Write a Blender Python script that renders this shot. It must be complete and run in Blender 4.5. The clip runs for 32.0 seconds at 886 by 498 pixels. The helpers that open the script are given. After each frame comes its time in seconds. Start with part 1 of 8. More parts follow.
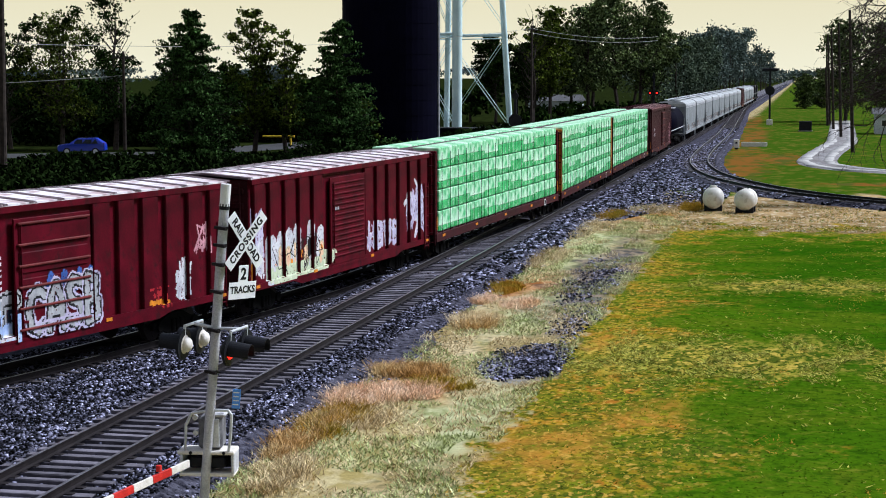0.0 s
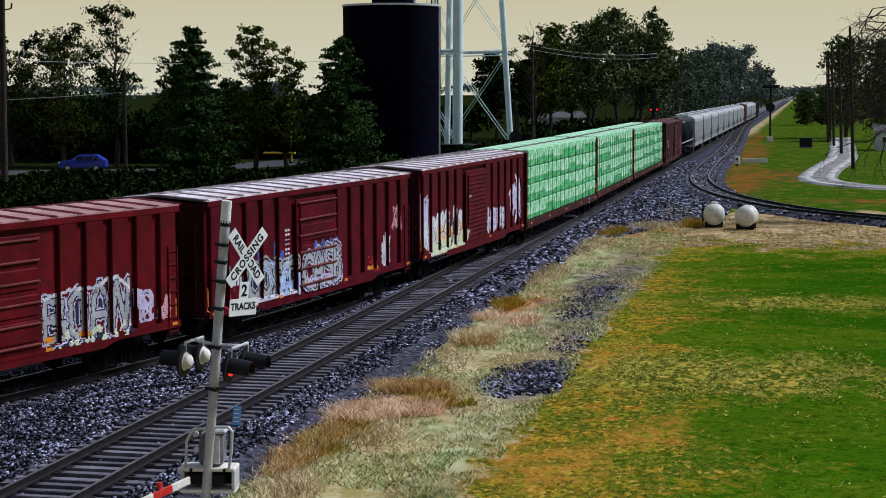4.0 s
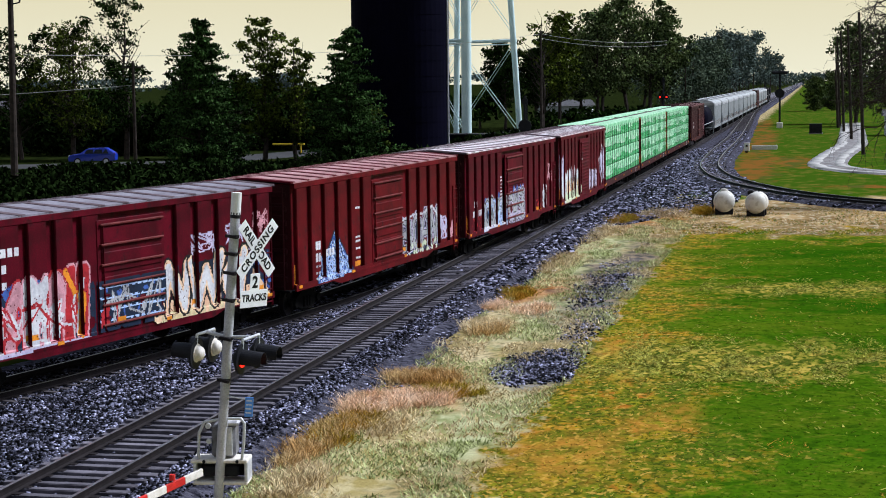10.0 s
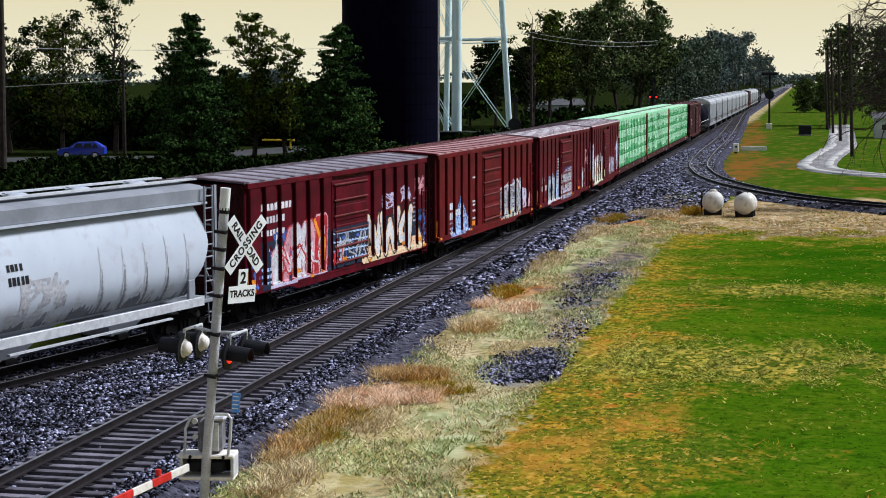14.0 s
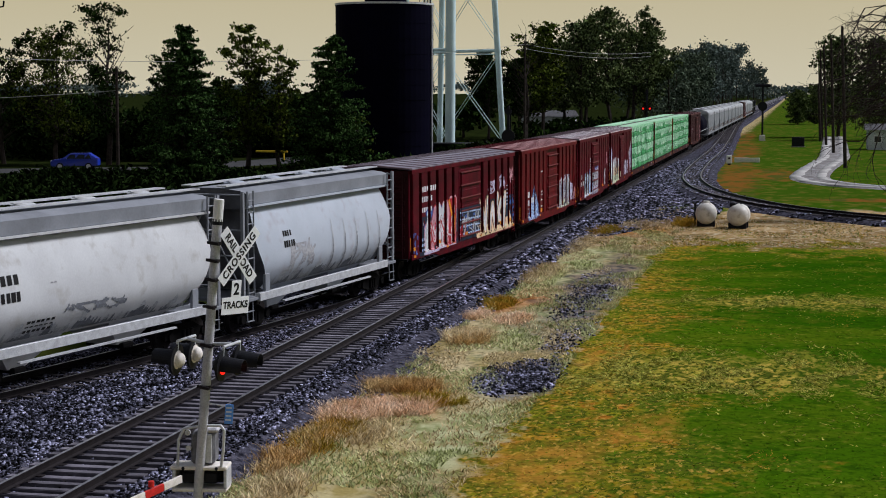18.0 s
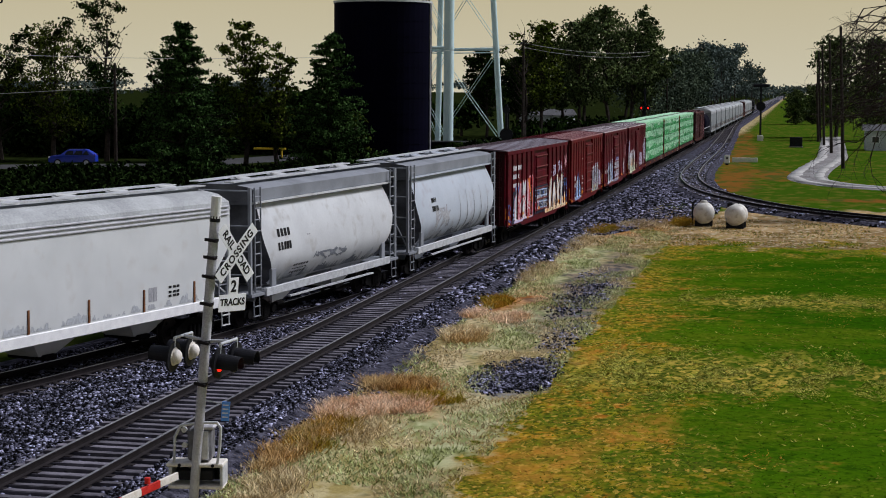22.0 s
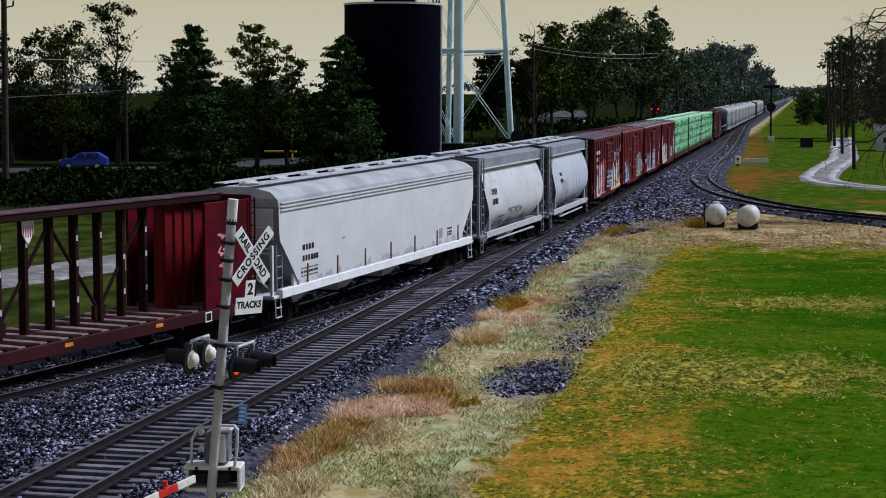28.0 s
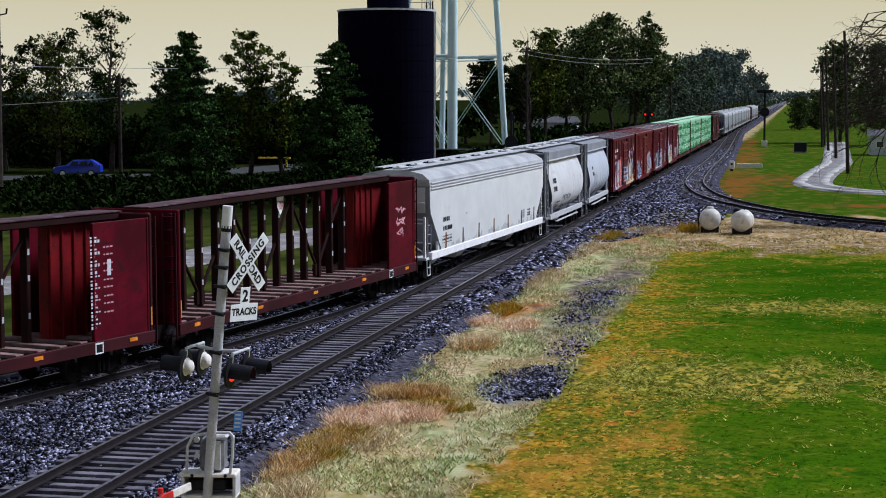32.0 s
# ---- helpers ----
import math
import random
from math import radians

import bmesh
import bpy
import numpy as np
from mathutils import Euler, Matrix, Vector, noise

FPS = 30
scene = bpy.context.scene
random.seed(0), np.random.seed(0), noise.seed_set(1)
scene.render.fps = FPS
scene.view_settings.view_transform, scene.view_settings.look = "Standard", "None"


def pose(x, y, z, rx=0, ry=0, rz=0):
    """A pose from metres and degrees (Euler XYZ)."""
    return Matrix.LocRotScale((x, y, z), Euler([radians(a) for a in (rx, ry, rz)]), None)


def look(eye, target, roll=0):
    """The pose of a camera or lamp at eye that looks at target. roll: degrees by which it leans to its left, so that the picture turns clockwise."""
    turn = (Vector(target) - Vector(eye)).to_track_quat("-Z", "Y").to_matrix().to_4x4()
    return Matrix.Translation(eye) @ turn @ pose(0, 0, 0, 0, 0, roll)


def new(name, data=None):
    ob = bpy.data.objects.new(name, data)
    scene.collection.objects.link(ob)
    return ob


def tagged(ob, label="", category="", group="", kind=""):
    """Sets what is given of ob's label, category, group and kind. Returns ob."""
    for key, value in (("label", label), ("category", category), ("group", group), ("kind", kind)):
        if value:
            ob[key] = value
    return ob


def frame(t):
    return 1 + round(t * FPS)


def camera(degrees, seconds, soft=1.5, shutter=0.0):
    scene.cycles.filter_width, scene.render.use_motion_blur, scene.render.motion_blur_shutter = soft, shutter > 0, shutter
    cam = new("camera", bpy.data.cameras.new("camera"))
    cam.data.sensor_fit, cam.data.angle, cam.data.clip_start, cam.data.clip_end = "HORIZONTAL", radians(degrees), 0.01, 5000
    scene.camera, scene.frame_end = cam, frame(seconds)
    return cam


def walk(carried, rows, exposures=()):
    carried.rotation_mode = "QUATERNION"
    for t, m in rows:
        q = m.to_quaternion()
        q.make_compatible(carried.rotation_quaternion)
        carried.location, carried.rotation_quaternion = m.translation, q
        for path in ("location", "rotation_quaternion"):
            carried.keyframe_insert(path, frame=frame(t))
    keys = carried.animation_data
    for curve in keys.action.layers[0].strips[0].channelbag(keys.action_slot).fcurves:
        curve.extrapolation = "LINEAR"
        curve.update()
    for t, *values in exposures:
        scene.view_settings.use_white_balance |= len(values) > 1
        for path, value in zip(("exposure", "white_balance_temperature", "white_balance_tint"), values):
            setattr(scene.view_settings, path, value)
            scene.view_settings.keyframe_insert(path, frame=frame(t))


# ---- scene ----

EYE = (13.46, 0.0, 7.2)
cam = camera(28.38, 32.0, soft=1.0)
# seconds, turn to the left of the track, tilt, lean (degrees)
SWAY = [
    (0, 11.539, -5.656, 0.000), (0.5, 11.636, -5.472, 0.102), (1, 11.661, -5.486, 0.012), (1.5, 11.612, -5.412, -0.377),
    (2, 11.875, -5.060, -0.451), (2.5, 11.708, -5.027, -0.315), (3, 11.689, -5.183, -0.179), (3.5, 11.615, -5.087, -0.077),
    (5.5, 11.558, -5.320, 0.025), (6, 11.731, -5.384, 0.167), (6.5, 11.791, -5.341, 0.186), (7, 11.920, -5.243, -0.021),
    (7.5, 11.898, -5.088, -0.062), (8, 12.097, -5.323, -0.139), (8.5, 11.951, -5.258, -0.126), (9, 11.907, -5.354, -0.421),
    (9.5, 12.287, -5.378, -0.597), (10, 11.902, -5.448, -0.609), (10.5, 12.159, -5.396, -0.488), (11, 12.071, -5.345, -0.261),
    (11.5, 11.901, -5.490, -0.233), (12, 11.802, -5.497, -0.126), (12.5, 11.742, -5.577, -0.140), (13, 11.556, -5.495, -0.267),
    (13.5, 11.500, -5.354, -0.132), (14, 11.527, -5.527, 0.012), (14.5, 11.424, -5.394, 0.222), (16.5, 11.128, -5.120, 0.019),
    (17, 11.051, -5.108, 0.123), (17.5, 11.273, -5.169, 0.087), (18, 11.312, -5.155, 0.063), (18.5, 11.222, -5.155, 0.102),
    (19, 11.266, -5.257, 0.224), (19.5, 11.334, -5.247, 0.442), (20, 11.270, -5.208, 0.366), (20.5, 11.320, -5.368, 0.124),
    (21, 11.161, -5.179, 0.108), (21.5, 11.142, -5.178, 0.237), (22, 11.228, -5.211, 0.375), (22.5, 11.243, -5.133, 0.337),
    (23, 11.104, -5.043, 0.186), (23.5, 11.292, -5.250, 0.186), (24, 11.243, -5.292, 0.225), (24.5, 11.229, -5.243, 0.203),
    (25, 11.101, -5.243, 0.134), (25.5, 11.146, -5.100, 0.028), (27.5, 11.308, -4.913, 0.180), (28, 11.545, -5.148, 0.163),
    (28.5, 11.822, -5.184, 0.083), (29, 11.529, -4.934, -0.032), (29.5, 11.447, -4.744, -0.161), (30, 11.398, -4.790, 0.057),
    (30.5, 11.284, -4.955, 0.160), (31, 11.228, -4.949, 0.169), (31.5, 11.263, -4.988, 0.062), (32, 11.360, -4.951, -0.049),
]


def eye_at(t):
    """The holder shifts a hand's width to the left late on."""
    k = min(1.0, max(0.0, (t - 25.5) / 3.0))
    return EYE[0] - 0.13 * k * k * (3 - 2 * k), EYE[1], EYE[2]


walk(cam, [(t, pose(*eye_at(t), 90 + p, 0, y) @ pose(0, 0, 0, 0, 0, r)) for t, y, p, r in SWAY],
     exposures=[(0, 0.33, 6000, 9), (1, 0.28, 6000, 9), (2, 0.18, 6000, 9), (3, -0.12, 6000, 9), (5.5, -0.14, 6000, 9), (6, 0.18, 6000, 9), (7, 0.08, 6000, 9), (8, -0.02, 6000, 9), (9, 0.13, 6000, 9), (10, 0.28, 6050, 9), (11, 0.33, 6050, 9), (12, 0.38, 6050, 9), (13, 0.43, 6050, 9), (14, 0.26, 6200, 9), (17, -0.18, 6380, 12), (18, -0.33, 6380, 12), (19, -0.33, 6380, 12), (20, -0.33, 6380, 12), (21, -0.18, 6380, 12), (22, -0.33, 6380, 12), (23, -0.38, 6380, 12), (24, -0.33, 6380, 12), (25, -0.23, 6380, 12), (28, -0.28, 5900, 12), (29, -0.28, 5900, 12), (30, 0.23, 5900, 12), (31, -0.02, 5900, 12), (32, -0.02, 5900, 12)])

# ---- daylight: an even cream overcast ----
world = bpy.data.worlds.new("overcast")
scene.world = world
world.use_nodes = True
wn, wl = world.node_tree.nodes, world.node_tree.links
sky = wn.new("ShaderNodeTexSky")
sky.sky_type, sky.sun_disc = "NISHITA", False
sky.sun_elevation, sky.sun_rotation = radians(48), radians(-150)
sky.air_density, sky.dust_density = 2.0, 6.0
# cloud cover: cream along the horizon, cool grey overhead
place = wn.new("ShaderNodeTexCoord")
split = wn.new("ShaderNodeSeparateXYZ")
ramp = wn.new("ShaderNodeValToRGB")
el = ramp.color_ramp.elements
el[0].position, el[0].color = 0.0, (0.80, 0.74, 0.54, 1)
el[1].position, el[1].color = 0.45, (0.15, 0.175, 0.225, 1)
el.new(0.055).color = (0.70, 0.62, 0.40, 1)
el.new(0.16).color = (0.26, 0.27, 0.27, 1)
dim = wn.new("ShaderNodeMix")
dim.data_type, dim.blend_type = "RGBA", "MIX"
dim.inputs[0].default_value = 0.93
lift = wn.new("ShaderNodeVectorMath")
lift.operation = "SCALE"
lift.inputs[3].default_value = 10.0
wl.new(place.outputs["Generated"], split.inputs[0])
wl.new(split.outputs["Z"], ramp.inputs[0])
wl.new(ramp.outputs[0], lift.inputs[0])
wl.new(sky.outputs[0], dim.inputs[6])
wl.new(lift.outputs[0], dim.inputs[7])
wl.new(dim.outputs[2], wn["Background"].inputs[0])
wn["Background"].inputs[1].default_value = 0.10

sun = new("sun", bpy.data.lights.new("sun", "SUN"))
sun.data.energy, sun.data.angle, sun.data.color = 4.8, radians(18), (0.97, 0.97, 1.0)
sun.matrix_world = look((92, 92, 110), (0, 40, 0))

# ---- materials ----
def mat(name, base, rough=0.8, metal=0.0, second=None, scale=4.0, fine=40.0, bump=0.25, stain=None, emit=0.0, depth=0.02, vary=0.0, shine=0.15, grain=0.5):
    """A surface with blotches at one scale, grain at another, an optional stain colour, and small relief."""
    m = bpy.data.materials.new(name)
    m.use_nodes = True
    n, l = m.node_tree.nodes, m.node_tree.links
    b = n["Principled BSDF"]
    b.inputs["Roughness"].default_value, b.inputs["Metallic"].default_value = rough, metal
    b.inputs["Specular IOR Level"].default_value = shine
    co = n.new("ShaderNodeTexCoord")
    big, small = n.new("ShaderNodeTexNoise"), n.new("ShaderNodeTexNoise")
    big.inputs["Scale"].default_value, small.inputs["Scale"].default_value = scale, fine
    big.inputs["Detail"].default_value = small.inputs["Detail"].default_value = 6
    for k in (big, small):
        l.new(co.outputs["Object"], k.inputs["Vector"])
    ramp = n.new("ShaderNodeValToRGB")
    second = second or tuple(c * 0.62 for c in base)
    ramp.color_ramp.elements[0].color, ramp.color_ramp.elements[1].color = (*second, 1), (*base, 1)
    ramp.color_ramp.elements[0].position, ramp.color_ramp.elements[1].position = 0.34, 0.62
    l.new(big.outputs["Fac"], ramp.inputs[0])
    out = ramp.outputs[0]
    if stain:
        mix, st = n.new("ShaderNodeMix"), n.new("ShaderNodeTexNoise")
        mix.data_type = "RGBA"
        st.inputs["Scale"].default_value, st.inputs["Detail"].default_value = scale * 2.7, 8
        l.new(co.outputs["Object"], st.inputs["Vector"])
        r2 = n.new("ShaderNodeValToRGB")
        r2.color_ramp.elements[0].position, r2.color_ramp.elements[1].position = 0.55, 0.7
        l.new(st.outputs["Fac"], r2.inputs[0])
        l.new(r2.outputs[0], mix.inputs[0])
        l.new(out, mix.inputs[6])
        mix.inputs[7].default_value = (*stain, 1)
        out = mix.outputs[2]
    gr = n.new("ShaderNodeMix")
    gr.data_type, gr.blend_type = "RGBA", "OVERLAY"
    gr.inputs[0].default_value = grain
    l.new(out, gr.inputs[6])
    l.new(small.outputs["Fac"], gr.inputs[7])
    out = gr.outputs[2]
    if vary:
        info, hsv = n.new("ShaderNodeObjectInfo"), n.new("ShaderNodeHueSaturation")
        rng = n.new("ShaderNodeMapRange")
        rng.inputs[3].default_value, rng.inputs[4].default_value = 1 - vary, 1 + vary
        l.new(info.outputs["Random"], rng.inputs[0])
        l.new(rng.outputs[0], hsv.inputs["Value"])
        l.new(out, hsv.inputs["Color"])
        out = hsv.outputs[0]
    l.new(out, b.inputs["Base Color"])
    if bump:
        bp = n.new("ShaderNodeBump")
        bp.inputs["Strength"].default_value, bp.inputs["Distance"].default_value = bump, depth
        l.new(small.outputs["Fac"], bp.inputs["Height"])
        l.new(bp.outputs[0], b.inputs["Normal"])
    if emit:
        b.inputs["Emission Color"].default_value = (*base, 1)
        b.inputs["Emission Strength"].default_value = emit
    return m


M = {}
M["rail"] = mat("rail_steel", (0.020, 0.016, 0.018), 0.6, 0.2, fine=60)
M["tie_dark"] = mat("dark_sleeper_timber", (0.09, 0.08, 0.09), 0.9, second=(0.05, 0.045, 0.05), scale=3, fine=70)
# seam colour includes the shadow lines beside the raised roof ribs
M["seam"] = mat("shadowed_roof_seam", (0.12, 0.085, 0.10), 0.6, second=(0.07, 0.045, 0.055), scale=2)
M["roof_pink"] = mat("faded_red_roof", (0.47, 0.29, 0.30), 0.6, second=(0.24, 0.10, 0.10), scale=0.7, fine=12)
M["roof_grey"] = mat("dull_galvanised_roof", (0.27, 0.26, 0.31), 0.6, second=(0.14, 0.12, 0.15), scale=0.7, fine=12)
# dark grey with the shade of the hoppers' sloping ends painted in
M["end_shade"] = mat("shaded_end_sheet", (0.11, 0.115, 0.13), 0.85, second=(0.06, 0.06, 0.07), scale=1.5)
M["panel_red"] = mat("bright_red_panel_paint", (0.17, 0.004, 0.007), 0.55, second=(0.09, 0.003, 0.005), scale=1.5, fine=20, stain=(0.06, 0.01, 0.01), bump=0.05)
M["chord_red"] = mat("worn_purple_red_paint", (0.085, 0.045, 0.055), 0.6, second=(0.045, 0.02, 0.026), scale=0.8, fine=15, stain=(0.16, 0.12, 0.14), bump=0.05)
M["chord"] = mat("grey_top_chord_paint", (0.24, 0.255, 0.29), 0.6, second=(0.18, 0.19, 0.215), scale=0.8, fine=15, bump=0.05, grain=0.15)
M["rail_top"] = mat("worn_rail_head", (0.42, 0.42, 0.46), 0.3, 0.9, second=(0.3, 0.28, 0.3))
M["tie"] = mat("sleeper_timber", (0.145, 0.135, 0.165), 0.85, second=(0.065, 0.06, 0.075), scale=3, fine=70, vary=0.35)
M["ballast"] = mat("ballast_bed", (0.090, 0.088, 0.118), 0.95, second=(0.012, 0.012, 0.018), scale=4, fine=14, bump=1.0, depth=0.08, shine=0.0)
M["stone"] = mat("ballast_stone", (0.112, 0.112, 0.160), 0.9, second=(0.024, 0.0245, 0.036), scale=1.3, fine=20, shine=0.05)
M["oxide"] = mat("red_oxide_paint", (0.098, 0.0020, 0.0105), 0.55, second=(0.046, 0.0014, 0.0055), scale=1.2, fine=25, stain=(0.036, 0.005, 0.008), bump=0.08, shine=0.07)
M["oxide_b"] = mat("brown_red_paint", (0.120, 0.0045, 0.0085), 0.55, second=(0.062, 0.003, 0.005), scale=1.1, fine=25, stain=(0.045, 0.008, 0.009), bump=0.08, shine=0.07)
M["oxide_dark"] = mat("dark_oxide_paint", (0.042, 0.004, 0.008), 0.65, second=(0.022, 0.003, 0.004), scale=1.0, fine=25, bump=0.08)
M["roof"] = mat("galvanised_roof", (0.80, 0.77, 0.82), 0.55, 0.0, second=(0.60, 0.54, 0.58), scale=0.7, fine=12, stain=(0.42, 0.30, 0.32))
M["roof_red"] = mat("rusty_roof", (0.20, 0.09, 0.09), 0.6, 0.1, second=(0.30, 0.22, 0.22), scale=0.6, fine=12)
M["black"] = mat("black_grease", (0.007, 0.0065, 0.007), 0.8, second=(0.004, 0.004, 0.004), shine=0.05)
M["hopper"] = mat("grey_hopper_paint", (0.43, 0.47, 0.54), 0.5, second=(0.39, 0.43, 0.495), scale=0.7, fine=40, stain=(0.37, 0.375, 0.43), bump=0.05, grain=0.12)
M["hopper_w"] = mat("white_hopper_paint", (0.60, 0.615, 0.63), 0.5, second=(0.54, 0.555, 0.57), scale=0.7, fine=40, stain=(0.54, 0.54, 0.545), bump=0.05, grain=0.12)
M["steel_w"] = mat("pale_galvanised_steel", (0.6, 0.62, 0.66), 0.45, 0.3, second=(0.45, 0.46, 0.5))
M["wrap"] = mat("green_lumber_wrap", (0.055, 0.42, 0.13), 0.5, second=(0.012, 0.19, 0.05), scale=1.8, fine=14, stain=(0.45, 0.74, 0.50), bump=0.3, vary=0.15)
M["wrap_w"] = mat("white_lumber_wrap", (0.64, 0.84, 0.67), 0.5, second=(0.05, 0.40, 0.14), scale=2.0, fine=9)
M["orange"] = mat("orange_paint", (0.75, 0.26, 0.02), 0.6)
M["white"] = mat("white_paint", (0.8, 0.8, 0.82), 0.5, second=(0.7, 0.7, 0.73))
M["ink"] = mat("black_ink", (0.01, 0.01, 0.012), 0.6)
M["silo"] = mat("navy_silo_steel", (0.0022, 0.002, 0.009), 0.7, second=(0.0014, 0.0013, 0.006), scale=0.4, fine=8, shine=0.02, bump=0.05)
M["tower"] = mat("pale_blue_tower_paint", (0.62, 0.78, 0.80), 0.5, second=(0.54, 0.70, 0.73), scale=0.6, fine=12, bump=0.05)
M["galv"] = mat("galvanised_mast", (0.52, 0.52, 0.565), 0.5, 0.15, second=(0.38, 0.38, 0.42), scale=3)
M["red_glow"] = mat("lit_red_lens", (1.0, 0.02, 0.01), 0.4, emit=1.5)
M["bark"] = mat("bark", (0.045, 0.035, 0.03), 0.95, second=(0.02, 0.016, 0.014), scale=3, fine=25, bump=0.6)

# ---- building helpers ----
def bm_box(bm, size, at=(0, 0, 0), rot=None, bevel=0.0):
    g = bmesh.ops.create_cube(bm, size=1.0)
    m = Matrix.Translation(at) @ (rot or Matrix()) @ Matrix.Diagonal((*size, 1))
    bmesh.ops.transform(bm, matrix=m, verts=g["verts"])
    if bevel:
        edges = list({e for v in g["verts"] for e in v.link_edges})
        bmesh.ops.bevel(bm, geom=edges, offset=bevel, segments=1, affect="EDGES")
    return bm


def bm_rod(bm, a, b, r, r2=None, seg=8, caps=True):
    a, b = Vector(a), Vector(b)
    d = b - a
    if d.length < 1e-6:
        return bm
    m = Matrix.Translation((a + b) / 2) @ d.to_track_quat("Z", "Y").to_matrix().to_4x4()
    bmesh.ops.create_cone(bm, cap_ends=caps, segments=seg, radius1=r, radius2=r if r2 is None else r2, depth=d.length, matrix=m)
    return bm


def bm_ball(bm, r, at, scale=(1, 1, 1), u=16, v=10):
    bmesh.ops.create_uvsphere(bm, u_segments=u, v_segments=v, radius=r, matrix=Matrix.Translation(at) @ Matrix.Diagonal((*scale, 1)))
    return bm


def bm_prism(bm, outline, x0, x1):
    """An outline of (y, z) points drawn out along x."""
    a = [bm.verts.new((x0, y, z)) for y, z in outline]
    b = [bm.verts.new((x1, y, z)) for y, z in outline]
    n = len(outline)
    bm.faces.new(a[::-1]), bm.faces.new(b)
    for i in range(n):
        bm.faces.new((a[i], a[(i + 1) % n], b[(i + 1) % n], b[i]))
    bmesh.ops.recalc_face_normals(bm, faces=bm.faces)
    return bm


def mesh_of(name, bm, material, smooth=False):
    me = bpy.data.meshes.new(name)
    bm.to_mesh(me)
    bm.free()
    for mm in (material if isinstance(material, (list, tuple)) else [material]):
        me.materials.append(mm)
    if smooth:
        for p in me.polygons:
            p.use_smooth = True
    return me


def part(name, bm, material, parent=None, label="", smooth=False, at=None):
    me = bm if isinstance(bm, bpy.types.Mesh) else mesh_of(name, bm, material, smooth)
    ob = new(name, me)
    if parent is not None:
        ob.parent = parent
    if at is not None:
        ob.matrix_basis = at
    if label:
        ob["label"] = label
    return ob


def box_part(name, size, at, material, parent=None, label="", bevel=0.0, rot=None):
    return part(name, bm_box(bmesh.new(), size, at, rot, bevel), material, parent, label)


def rod_part(name, a, b, r, material, parent=None, label="", r2=None, seg=10):
    return part(name, bm_rod(bmesh.new(), a, b, r, r2, seg), material, parent, label)


def sheet(name, verts, faces, material, parent=None, smooth=False):
    me = bpy.data.meshes.new(name)
    me.from_pydata(verts, [], faces)
    me.materials.append(material)
    if smooth:
        for p in me.polygons:
            p.use_smooth = True
    return part(name, me, None, parent)


def thing(name, label, category, at=None, group="", kind=""):
    ob = new(name)
    ob.empty_display_size = 0.2
    if at is not None:
        ob.matrix_basis = at
    return tagged(ob, label, category, group, kind)


# ---- the line of the rails: straight along y, with a branch that leaves it to the left ----
SWITCH, RADIUS, PACE, SLOWING = 103.93, 301.97, 3.587, -0.00076


def branch(s, off=0.0):
    """Place and heading of the branch's centre line at s metres; off to the right of it."""
    if s >= SWITCH:
        return off, s, 0.0
    a = (SWITCH - s) / RADIUS
    x, y = -RADIUS * (1 - math.cos(a)) - 0.0012 * max(0.0, 60 - s) ** 2, SWITCH - RADIUS * math.sin(a)
    return x + off * math.cos(a), y - off * math.sin(a), a


def branch_x(y):
    """How far to the left the branch lies abreast of y on the main line."""
    return branch(SWITCH - RADIUS * math.asin(min(0.9, (SWITCH - y) / RADIUS)))[0] if y < SWITCH else 0.0


def dip(y):
    """The branch runs a little lower than the main track before they meet."""
    return float(np.interp(y, (42, 50, 60, 68, 78, 95, 104), (-0.48, -0.42, -0.35, -0.22, -0.10, -0.03, 0.0)))


def sunk(x, y):
    """The dip spread over the ground between and behind the tracks."""
    lx = branch_x(max(y, -150.0))
    w = min(1.0, max(0.0, (-1.5 - x) / max(0.65, -2.9 - lx)))
    back = min(1.0, max(0.0, (x - (lx - 9.0)) / 5.0))
    return dip(y) * w * back


# ---- ground ----
# gritty gaps of the verge: middle, half sizes and how thickly the stones lie
GRIT = ((6.4, 45.8, 0.95, 2.4, 0.62), (6.7, 54.0, 0.5, 4.2, 0.1), (5.9, 66.0, 0.8, 7.0, 0.12))


def ground_height(x, y):
    return -0.42 + 0.05 * noise.noise((x * 0.15, y * 0.1, 0.0)) + 1.15 * sunk(x, y)


